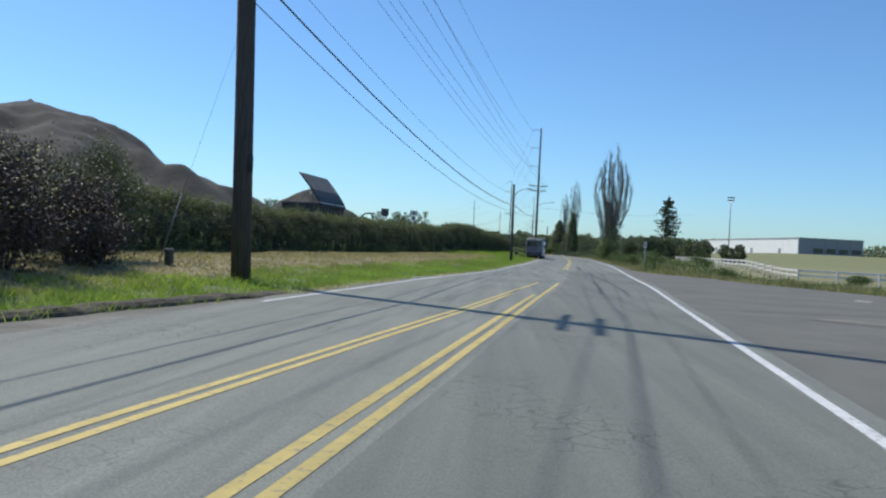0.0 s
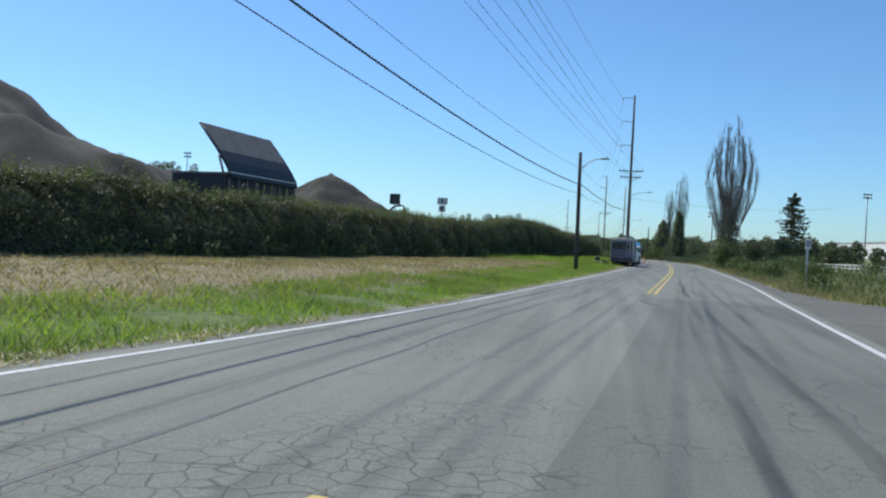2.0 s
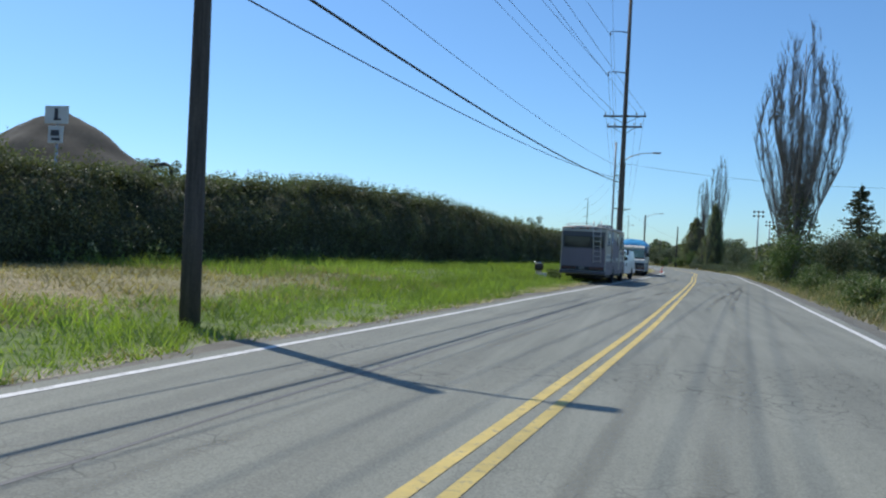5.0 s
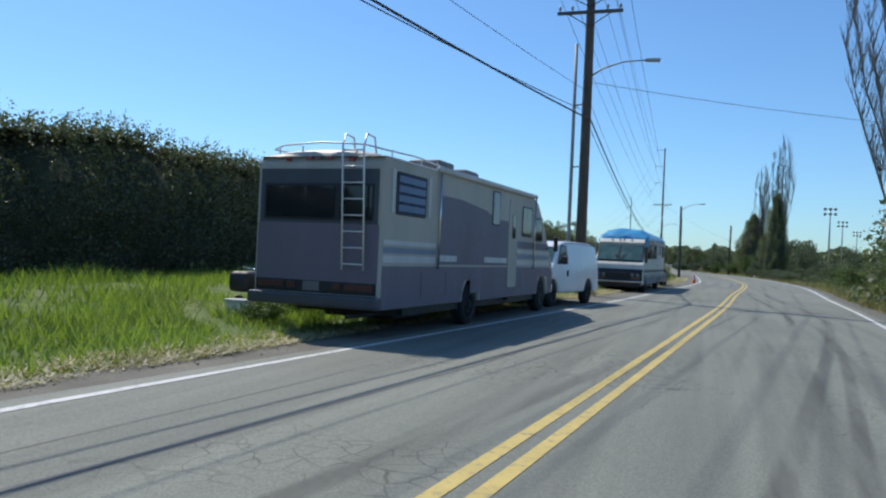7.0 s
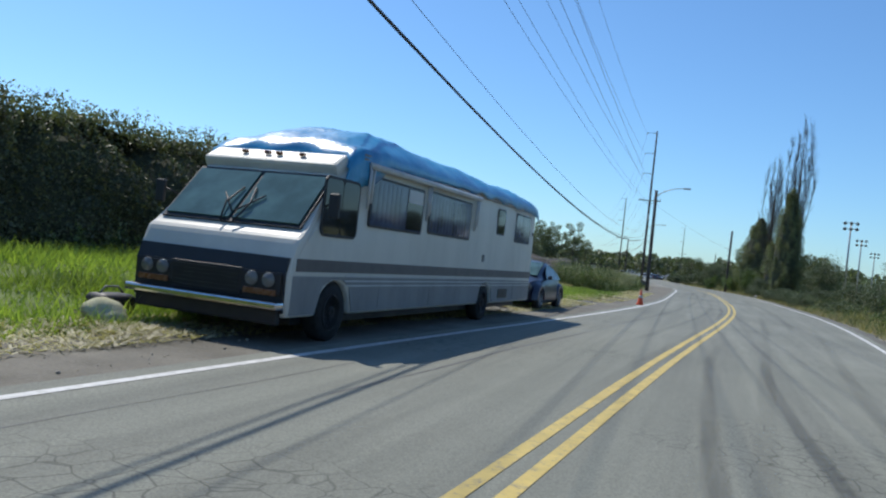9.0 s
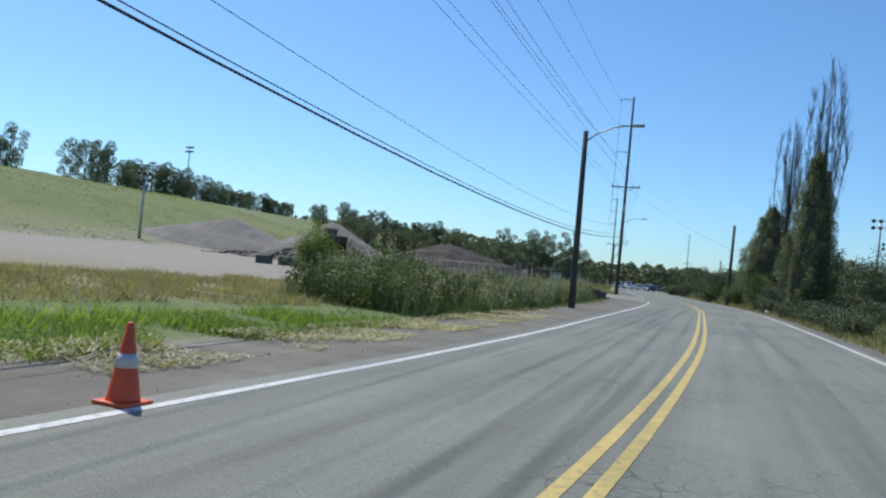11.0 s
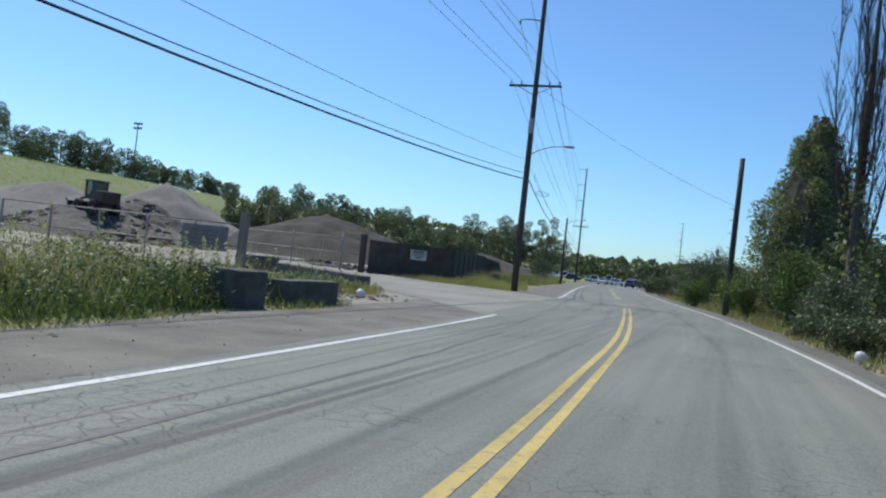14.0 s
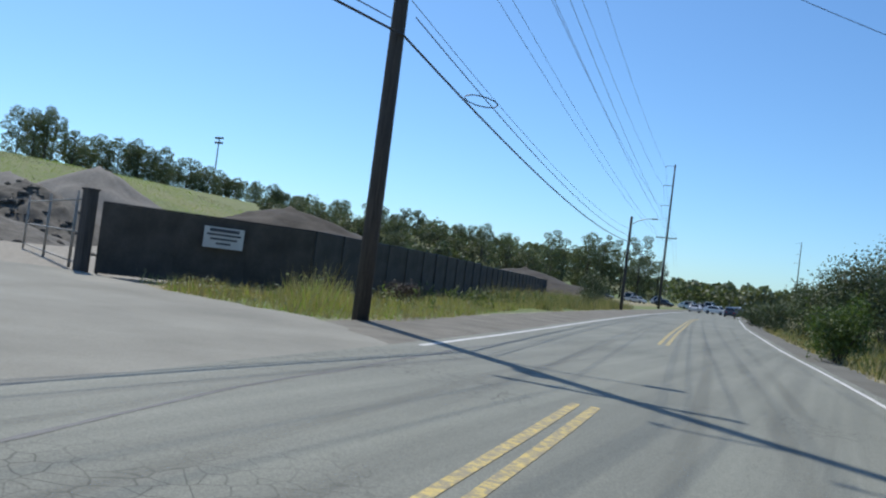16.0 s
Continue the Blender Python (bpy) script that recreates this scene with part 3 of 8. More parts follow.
def utility_pole(at, height, r0, r1, mat, label, arms=(), along_road=False, side_arms=(), lamp=None, cans=(), lean=(0, 0), group="utility poles"):
    """arms: (height, width); side_arms: heights of short brackets; lamp: its tip, from the pole's foot."""
    root = empty("utility_pole", pose(at[0], at[1], -0.05), label, "utility pole", group)
    pts = [(lean[0] * f, lean[1] * f, height * f) for f in (0, 0.2, 0.45, 0.7, 1.0)]
    part("pole", b_tube(pts, [r0 + (r1 - r0) * f for f in (0, 0.2, 0.45, 0.7, 1.0)], 14), mat, root, smooth=True)
    for h, w in arms:
        f = h / height
        px, py = lean[0] * f, lean[1] * f
        turn = Matrix.Translation((px, py, h)) @ Matrix.Rotation(radians(83.2 if along_road else 0), 4, "Z")
        arm = part("crossarm", b_box(w, 0.11, 0.14, (0, -0.2, 0), 0.015), mat, root, m=turn)
        px = py = 0.0
        h = 0.0
        for k in (-1, 1):
            bm = b_tube([(px + k * w * 0.33, py - 0.22, h - 0.05), (px, py - 0.2, h - 0.62)], 0.022, 6)
            part("brace", bm, DARK_METAL, arm)
        for fx in (-0.46, -0.27, 0.27, 0.46):
            bm = b_lathe([(0.02, 0), (0.02, 0.07), (0.065, 0.09), (0.05, 0.15), (0.06, 0.18), (0.03, 0.24)], 10, "Z", (px + fx * w, py - 0.2, h + 0.06))
            part("insulator", bm, PORCELAIN, arm, smooth=True)
    for h in side_arms:
        bm = b_tube([(0, 0, h - 0.1), (-0.8, 0, h + 0.02), (-1.5, 0, h)], [0.05, 0.04, 0.03], 8)
        br = part("bracket_arm", bm, DARK_METAL, root)
        part("insulator", b_lathe([(0.03, -0.32), (0.085, -0.26), (0.05, -0.2), (0.085, -0.14), (0.05, -0.08), (0.03, 0.0)], 10, "Z", (-1.5, 0, h)), PORCELAIN, br, smooth=True)
    for h, r, l, dx in cans:
        part("transformer", b_lathe([(r * 0.8, 0), (r, 0.04), (r, l - 0.05), (r * 0.85, l), (0.05, l + 0.03)], 14, "Z", (dx, -0.25, h)), GREY_METAL if r > 0.1 else DARK_METAL, root, "small equipment can" if r < 0.1 else "grey transformer can", True)
    if lamp:
        tx, ty, tz = lamp
        h0 = tz - 0.75
        bm = b_tube([(0.05, 0, h0), (tx * 0.22, ty * 0.22, tz - 0.35), (tx * 0.5, ty * 0.5, tz - 0.08), (tx * 0.8, ty * 0.8, tz)], [0.045, 0.04, 0.035, 0.03], 8)
        arm = part("lamp_arm", bm, GREY_METAL, root, "curved galvanised street lamp arm", True)
        d = Vector((tx, ty, 0)).normalized()
        m = Matrix.Translation((tx * 0.9, ty * 0.9, tz)) @ Matrix.Rotation(math.atan2(d.y, d.x), 4, "Z")
        head = b_box(0.62, 0.26, 0.13, (0, 0, 0), 0.05, seg=3)
        bmesh.ops.transform(head, matrix=m, verts=head.verts)
        part("lamp_head", head, GREY_METAL, arm, "grey cobra-head lamp", True)
    return root


POLES = {"A": (-7.8, 23.3), "B": (1.3, 89.8), "C": (6.35, 143.75), "D": (8.4, 212.15), "E": (2.93, 271.95), "F": (-6.1, 333.3), "G": (-13.7, 387.9), "H": (-1.0, 536.9), "R": (15.85, 273.8)}
TALL = "tall weathered wooden utility pole with crossarm and brackets"
utility_pole(POLES["A"], 24.0, 0.3, 0.22, POLE_WOOD, "tall dark wooden utility pole on the grass verge", [(15.6, 3.7), (16.75, 3.7)], True, (23.5, 20.2, 16.9), cans=[(3.4, 0.09, 0.5, 0.2)], lean=(-0.4, -0.8))
utility_pole(POLES["B"], 8.8, 0.17, 0.12, POLE_WOOD, "short dark wooden pole with a street lamp", lamp=(1.9, -0.2, 8.35), lean=(-0.1, 0))
utility_pole(POLES["C"], 23.65, 0.24, 0.13, POLE_WOOD_BROWN, "tall brown wooden utility pole with crossarms and street lamp", [(13.06, 3.4), (12.2, 2.8)], False, (23.3, 20.0, 16.7), (2.95, 0.5, 10.2))
utility_pole((5.75, 144.1), 11.0, 0.085, 0.07, RISER_GREY, "thin pale grey riser pole beside the wooden pole")
for ob in [o for o in bpy.data.objects if o.name.startswith("utility_pole") and abs(o.matrix_basis.translation.y - 144.1) < 0.01]:
    part("ground_box", b_box(0.26, 0.24, 0.75, (0, 0, 0.75), 0.03), RISER_GREY, ob, "grey box at the riser's foot")
    for z in (3.1, 5.6, 8.3):
        part("bracket", b_tube([(0, 0, z), (0.6, -0.35, z)], 0.03, 6), DARK_METAL, ob)
utility_pole(POLES["D"], 8.9, 0.17, 0.12, POLE_WOOD, "short dark wooden pole with a street lamp", lamp=(2.75, -0.2, 9.2), lean=(-0.08, 0))
utility_pole(POLES["E"], 24.7, 0.22, 0.12, POLE_WOOD, "tall wooden utility pole with crossarm, brackets, transformer and lamp", [(13.4, 3.5)], False, (24.4, 21.1, 17.8), (2.8, 0.6, 9.66), cans=[(10.3, 0.16, 0.95, 0.0)])
utility_pole(POLES["F"], 9.4, 0.17, 0.12, POLE_WOOD, "short dark wooden pole with a street lamp", lamp=(2.6, -0.2, 9.3))
utility_pole(POLES["G"], 24.2, 0.22, 0.12, POLE_WOOD, TALL, [(11.8, 3.4)], False, (23.9, 20.6, 17.3))
utility_pole(POLES["H"], 26.0, 0.22, 0.12, POLE_WOOD, TALL, [(13.0, 3.4)], False, (25.6, 22.0, 19.0))
utility_pole(POLES["R"], 9.75, 0.2, 0.15, POLE_WOOD, "thick bare wooden pole among the roadside bushes", lean=(0.1, 0))
for ob in bpy.data.objects:
    if ob.name.startswith("utility_pole") and abs(ob.matrix_basis.translation.y - POLES["R"][1]) < 0.1:
        for k, z in enumerate((4.2, 5.1, 5.9, 6.6)):
            part("step_bolt", b_tube([(-0.1, 0, z), (-0.3, -0.05, z + 0.02)], 0.022, 6), DARK_METAL, ob)
utility_pole((14.0, 380), 9.5, 0.17, 0.12, POLE_WOOD, "short dark wooden pole beside the road", lamp=None)


def wire(a, b, sag, r, label, group):
    a, b = Vector(a), Vector(b)
    n = 18
    pts = [a.lerp(b, i / n) - Vector((0, 0, sag * 4 * (i / n) * (1 - i / n))) for i in range(n + 1)]
    bm = b_tube(pts, r, 5)
    me = bpy.data.meshes.new("overhead_wire")
    bm.to_mesh(me)
    bm.free()
    return tagged(put("overhead_wire", me, CABLE), label, "overhead wire", group)


def build_wires():
    behind = (-14.5, -45.0)
    spans = [behind, POLES["A"], POLES["C"], POLES["E"], POLES["G"], (-38, 520)]
    side = {0: (23.3, 20, 16.7), 1: (23.5, 20.2, 16.9), 2: (23.3, 20, 16.7), 3: (24.4, 21.1, 17.8), 4: (23.9, 20.6, 17.3), 5: (24, 20.6, 17.3)}
    armz = {0: 13.5, 1: 14.9, 2: 13.06, 3: 13.4, 4: 11.8, 5: 12.5}
    for i in range(5):
        (ax, ay), (bx, by) = spans[i], spans[i + 1]
        for k in range(3):
            wire((ax - 1.5, ay, side[i][k] - 0.3), (bx - 1.5, by, side[i + 1][k] - 0.3), 1.5, 0.014, "thin power line strung between tall poles", "power lines")
        for k in (-1.55, -0.9, 0.9, 1.55):
            wire((ax + k, ay - 0.2, armz[i] + 0.3), (bx + k, by - 0.2, armz[i + 1] + 0.3), 1.2, 0.012, "thin power line strung between crossarms", "power lines")
    # thick cable and its thin companion: attachment heights at each pole, sag of each span
    low = [(behind, 9.2, 0.9), (POLES["A"], 9.2, 1.2), (POLES["B"], 6.3, 0.5), (POLES["C"], 7.55, 2.6), (POLES["E"], 7.25, 0.9), (POLES["F"], 6.8, 0.6), (POLES["G"], 7.0, 0.9), ((-38, 520), 7.0, 0)]
    for (a, za, sag), (b, zb, _) in zip(low, low[1:]):
        wire((a[0] + 0.2, a[1], za), (b[0] + 0.2, b[1], zb), sag, 0.033, "thick black cable strung between roadside poles", "cables")
        side_a, side_b = (0.5 if p[1] > 265 and a[1] > 265 else -0.2 for p in (a, b))
        wire((a[0] + side_a, a[1], za - 0.5 if a[1] < 100 else za + 0.45), (b[0] + side_b, b[1], zb - 0.55 if b[1] < 100 else zb + 0.45), sag * 1.05, 0.017, "thin black cable strung between roadside poles", "cables")
        wire((a[0] - 0.1, a[1], za + 1.3), (b[0] - 0.1, b[1], zb + 1.3), sag, 0.01, "thin street lighting wire between poles", "cables")
    r = POLES["R"]
    wire((POLES["E"][0], POLES["E"][1], 13.5), (r[0], r[1], 6.7), 0.5, 0.009, "thin wire crossing over the road", "cables")
    wire((POLES["C"][0], POLES["C"][1], 9.2), (40, 168, 10.5), 0.8, 0.012, "thin wire crossing over the road", "cables")
    loop = [(2.87 + 0.35 * math.cos(t), 277.4 + 0.5 * math.cos(t), 6.95 + 0.16 * math.sin(t)) for t in (k * math.pi / 8 for k in range(17))]
    me = bpy.data.meshes.new("cable_loop")
    bm = b_tube(loop, 0.02, 5, close=False)
    bm.to_mesh(me)
    bm.free()
    tagged(put("cable_loop", me, CABLE), "black spare cable coiled in a flat loop", "cable loop")


build_wires()

# ---------------------------------------------------------------- plants
HEDGE_LEAF = leaf_material("hedge_leaf", (0.062, 0.07, 0.038), (0.158, 0.172, 0.092), 0.45, 0.22)
# lighter, yellower hedge leaf: the crest's sunlight is put into its colour
HEDGE_SHOOT_SUNLIT = leaf_material("hedge_shoot_sunlit", (0.085, 0.098, 0.042), (0.2, 0.22, 0.1), 0.6, 0.35)
POPLAR_LEAF = leaf_material("poplar_leaf", (0.085, 0.105, 0.048), (0.25, 0.275, 0.145), 0.6, 0.28)
BUSH_LEAF = leaf_material("bush_leaf", (0.05, 0.085, 0.02), (0.14, 0.2, 0.055), 0.9)
YELLOW_LEAF = leaf_material("yellow_green_leaf", (0.12, 0.17, 0.04), (0.27, 0.33, 0.1), 0.8, 0.35)
DULL_LEAF = leaf_material("dull_leaf", (0.052, 0.073, 0.034), (0.145, 0.178, 0.085), 0.4, 0.15)
WOODS_LEAF = leaf_material("woods_leaf", (0.08, 0.1, 0.058), (0.19, 0.22, 0.125), 0.15, 0.25)
CONIFER_LEAF = leaf_material("conifer_needles", (0.028, 0.043, 0.024), (0.085, 0.105, 0.055), 0.5, 0.12)
GRASS_GREEN = leaf_material("green_grass", (0.15, 0.225, 0.042), (0.31, 0.4, 0.1), 0.3, 0.5)
GRASS_DRY = leaf_material("dry_grass", (0.24, 0.2, 0.1), (0.46, 0.39, 0.22), 0.35, 0.3)
STRAW = leaf_material("cut_straw", (0.36, 0.32, 0.19), (0.6, 0.54, 0.36), 0.5, 0.3)
WEED = leaf_material("tall_weeds", (0.062, 0.092, 0.03), (0.185, 0.23, 0.09), 0.35, 0.3)
WEED_DARK = leaf_material("dark_weeds", (0.05, 0.076, 0.024), (0.15, 0.19, 0.068), 0.5, 0.3)
WEED_SILVER = leaf_material("silver_weeds", (0.16, 0.18, 0.1), (0.36, 0.38, 0.25), 0.4, 0.3)
WEED_PALE = leaf_material("weed_heads", (0.24, 0.24, 0.15), (0.46, 0.45, 0.32), 0.4, 0.3)
DEAD_BRAMBLE = leaf_material("dead_bramble", (0.04, 0.026, 0.021), (0.12, 0.08, 0.062), 0.8, 0.06)
FLOWER = leaf_material("pale_blossom", (0.45, 0.4, 0.33), (0.7, 0.66, 0.56), 1.0, 0.3)
# shade colour of the light-blocking cores added inside hedge and poplars
DARK_CORE = rough_surface("dark_shade_filler", (0.04, 0.044, 0.026), (0.078, 0.084, 0.048), 2.5, 1.0, bump_s=0)


def leaves(name, points, size, rng, mat, parent=None, flat=0.0, aspect=0.55, label=""):
    """One small folded quad for each point. size: number or array."""
    p = np.asarray(points, float)
    n = len(p)
    d = rng.normal(size=(n, 3))
    d[:, 2] *= 1 - flat
    d /= np.linalg.norm(d, axis=1)[:, None] + 1e-9
    e = rng.normal(size=(n, 3))
    e -= d * (d * e).sum(1)[:, None]
    e /= np.linalg.norm(e, axis=1)[:, None] + 1e-9
    s = (np.asarray(size) * rng.uniform(0.6, 1.35, n))[:, None]
    v = np.stack([p - d * s * 0.5, p + e * s * 0.5 * aspect, p + d * s * 0.5, p - e * s * 0.5 * aspect], 1).reshape(-1, 3)
    return put(name, mesh_arrays(name, v, np.arange(4 * n).reshape(n, 4)), mat, parent, label=label)


def blades(name, xy, z, height, rng, mat, width=0.012, lean=0.35):
    """Grass blades: a tapered triangle each, bent to a side."""
    xy = np.asarray(xy, float)
    n = len(xy)
    h = np.asarray(height) * rng.uniform(0.5, 1.3, n)
    a = rng.uniform(0, 2 * np.pi, n)
    t = rng.uniform(0, 2 * np.pi, n)
    b = np.column_stack([xy, z])
    w = np.column_stack([np.cos(a), np.sin(a), np.zeros(n)]) * (width * rng.uniform(0.6, 1.5, n))[:, None]
    tip = b + np.column_stack([np.cos(t) * h * lean, np.sin(t) * h * lean, h])
    v = np.stack([b - w, b + w, tip], 1).reshape(-1, 3)
    return put(name, mesh_arrays(name, v, np.arange(3 * n).reshape(n, 3)), mat)


GZ = np.vectorize(ground_z)


def hedge_top(y):
    return float(np.interp(y, [28, 48, 60, 90, 105, 116, 132, 146, 165, 174, 182, 186], [3.4, 3.0, 3.15, 3.3, 3.6, 4.5, 4.6, 4.0, 3.85, 3.3, 3.0, 2.8]))


def build_hedge():
    rng = np.random.default_rng(11)
    root = empty("hedge", pose(0, 0, 0), "long tall dark green unclipped hedge along the verge", "hedge")

    def bulge(y, z):
        """How far the growth leans out of the hedge's face."""
        return 0.5 * noise.noise(Vector((y * 0.45, z * 0.6, 5.0))) + 0.28 * noise.noise(Vector((y * 1.4, z * 1.1, 8.0)))

    def crest(y):
        return hedge_top(y) + 0.42 * noise.noise(Vector((y * 0.33, 9.0, 2.0))) + 0.22 * noise.noise(Vector((y * 1.1, 4.0, 2.0)))
    brow = np.vectorize(lambda v: 0.56 + 0.3 * noise.noise(Vector((v * 0.42, 2.0, 3.0))) + 0.16 * noise.noise(Vector((v * 1.7, 6.0, 3.0))))
    # dark solid core, added to block light and give the inside its shade
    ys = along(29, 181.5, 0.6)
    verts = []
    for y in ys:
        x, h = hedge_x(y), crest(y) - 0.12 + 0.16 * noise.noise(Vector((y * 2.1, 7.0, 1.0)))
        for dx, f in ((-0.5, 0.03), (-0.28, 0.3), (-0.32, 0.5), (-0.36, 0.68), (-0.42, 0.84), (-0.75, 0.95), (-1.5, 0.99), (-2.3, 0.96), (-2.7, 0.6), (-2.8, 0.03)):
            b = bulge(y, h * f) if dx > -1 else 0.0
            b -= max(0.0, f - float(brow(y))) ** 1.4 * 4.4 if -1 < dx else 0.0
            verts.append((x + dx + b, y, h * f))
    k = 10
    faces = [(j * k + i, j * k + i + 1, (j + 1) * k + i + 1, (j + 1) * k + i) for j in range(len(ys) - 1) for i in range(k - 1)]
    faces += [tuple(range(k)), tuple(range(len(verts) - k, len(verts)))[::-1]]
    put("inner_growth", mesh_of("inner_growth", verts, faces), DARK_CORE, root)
    # leaves over the bulging face, in soft drifts
    n = 250000
    y = rng.uniform(28.5, 182.3, n)
    top = np.array([crest(v) for v in y])
    f = rng.uniform(0, 1, n) ** 0.9
    out = np.array([bulge(a, b) for a, b in zip(y, f * top)])
    x = np.array([hedge_x(v) for v in y]) + out - np.abs(rng.normal(0, 0.2, n)) - np.clip(f - brow(y), 0, 1) ** 1.4 * 4.4 + 0.05
    leaves("foliage", np.column_stack([x, y, 0.12 + f * (top - 0.12)]), 0.105, rng, HEDGE_LEAF, root)
    n = 60000
    y = rng.uniform(28.5, 182.3, n)
    x = np.array([hedge_x(v) for v in y]) - rng.uniform(0.2, 2.7, n)
    z = np.array([crest(v) for v in y]) - np.abs(rng.normal(0, 0.2, n)) - 0.02
    leaves("foliage", np.column_stack([x, y, z]), 0.11, rng, HEDGE_LEAF, root)
    # young shoots standing up from the crest, their leaf colour lightened as sunlit
    m, per = 4200, 15
    y = rng.uniform(28.5, 182.0, m)
    tall = np.array([max(0.08, 0.32 + 0.5 * noise.noise(Vector((v * 0.8, 3.0, 6.0))) + 0.25 * noise.noise(Vector((v * 2.6, 1.0, 6.0)))) for v in y]) * rng.uniform(0.5, 1.25, m)
    x = np.array([hedge_x(v) for v in y]) - rng.uniform(0.25, 2.4, m)
    z = np.array([crest(v) for v in y]) - 0.15
    t = rng.uniform(0, 1, (m, per))
    tilt = rng.normal(0, 0.3, (m, 2))
    p = np.stack([x[:, None] + tilt[:, :1] * t * tall[:, None] + rng.normal(0, 0.05, t.shape), y[:, None] + tilt[:, 1:] * t * tall[:, None] + rng.normal(0, 0.05, t.shape), z[:, None] + t * (tall[:, None] + 0.15)], -1)
    tagged(leaves("new_growth", p.reshape(-1, 3), 0.085, rng, HEDGE_SHOOT_SUNLIT, root, label="sunlit yellow-green young growth"), kind="stuff")


build_hedge()


def shrub(at, size, leaf, label, seed, count=2600, leaf_size=0.14, category="shrub", name="shrub", blossom=0, group=""):
    """A mound of many leaf clumps round forked stems."""
    rng = np.random.default_rng(seed)
    sx, sy, sz = size
    root = empty(name, pose(at[0], at[1], ground_z(*at) - 0.03), label, category, group)
    bm = bmesh.new()
    for k in range(9):
        a, r = rng.uniform(0, 6.28), rng.uniform(0.2, 0.75)
        tip = (math.cos(a) * sx * 0.5 * r, math.sin(a) * sy * 0.5 * r, sz * rng.uniform(0.55, 0.9))
        b_tube([(tip[0] * 0.15, tip[1] * 0.15, 0), (tip[0] * 0.5, tip[1] * 0.5, tip[2] * 0.55), tip], [0.035, 0.022, 0.008], 5, bm)
    tagged(part("woody_stems", bm, BARK, root), kind="stuff")
    clumps = 34
    c = rng.normal(size=(clumps, 3))
    c /= np.linalg.norm(c, axis=1)[:, None]
    c *= rng.uniform(0.3, 0.92, (clumps, 1))
    c = np.column_stack([c[:, 0] * sx / 2, c[:, 1] * sy / 2, sz * (0.5 + 0.46 * c[:, 2])])
    count, leaf_size = int(count * 2.0), leaf_size * 0.68
    which = rng.integers(0, clumps, count)
    p = c[which] + rng.normal(size=(count, 3)) * np.array([sx, sy, sz]) * 0.095
    p[:, 2] = np.clip(p[:, 2], 0.03, None)
    leaves("foliage", p, leaf_size, rng, leaf, root)
    if blossom:
        q = c[rng.integers(0, clumps, blossom)] + rng.normal(size=(blossom, 3)) * np.array([sx, sy, sz]) * 0.11
        q = q[q[:, 2] > sz * 0.5]
        leaves("blossom", q, 0.085, rng, FLOWER, root)
    return root


def crown_tree(at, height, width, leaf, label, seed, count=3800, leaf_size=0.5, trunk=0.25, clear=0.22, name="tree", category="tree", group=""):
    """A forked trunk under a crown of leafy lobes with gaps between them."""
    rng = np.random.default_rng(seed)
    root = empty(name, pose(at[0], at[1], ground_z(*at) - 0.1), label, category, group)
    bm = b_tube([(0, 0, 0), (0.1, 0, height * 0.3), (0.0, 0.15, height * 0.6), (0.05, 0.1, height * 0.86)], [trunk, trunk * 0.75, trunk * 0.45, 0.04], 7)
    lobes = 19
    mid, size = [], []
    for k in range(lobes):
        f = clear + 0.03 + (0.9 - clear) * ((k + 0.5) / lobes) ** 0.95
        a = k * 2.4 + rng.uniform(-0.5, 0.5)
        reach = width * 0.5 * max(0.08, 1 - ((f - 0.5) / 0.55) ** 2) ** 0.5 * rng.uniform(0.5, 0.95)
        c = (math.cos(a) * reach, math.sin(a) * reach, height * f)
        b_tube([(0, 0, height * max(0.12, f - 0.2)), (c[0] * 0.5, c[1] * 0.5, c[2] - 0.06 * height), c], [trunk * 0.35, trunk * 0.2, 0.02], 5, bm)
        mid.append(c)
        size.append(rng.uniform(0.15, 0.26) * min(width, height * 1.1))
    part("trunk", bm, BARK, root)
    mid, size = np.array(mid), np.array(size)
    which = rng.choice(lobes, count, p=size ** 2 / (size ** 2).sum())
    d = rng.normal(size=(count, 3))
    d /= np.linalg.norm(d, axis=1)[:, None]
    r = size[which] * (1 - np.abs(rng.normal(0, 0.22, count))) * (1 + 0.2 * np.sin(d[:, 0] * 7 + which) * np.cos(d[:, 1] * 6 + which * 2))
    p = mid[which] + d * r[:, None] * np.array([1, 1, 0.8])
    p[:, 2] = np.clip(p[:, 2], 0.2, None)
    leaves("crown", p, leaf_size, rng, leaf, root)
    return root


def thin_twigs(name, a, b, width, mat, parent):
    """Fine twigs from a to b: two narrow tapered triangles each, crossed."""
    a, b = np.asarray(a, float), np.asarray(b, float)
    d = b - a
    s = np.cross(d, np.array([0.3, 0.7, 0.2]))
    s /= np.linalg.norm(s, axis=1)[:, None] + 1e-9
    u = np.cross(d, s)
    u /= np.linalg.norm(u, axis=1)[:, None] + 1e-9
    v = np.concatenate([np.stack([a - k * width, a + k * width, b], 1) for k in (s, u)]).reshape(-1, 3)
    return put(name, mesh_arrays(name, v, np.arange(len(v)).reshape(-1, 3)), mat, parent)


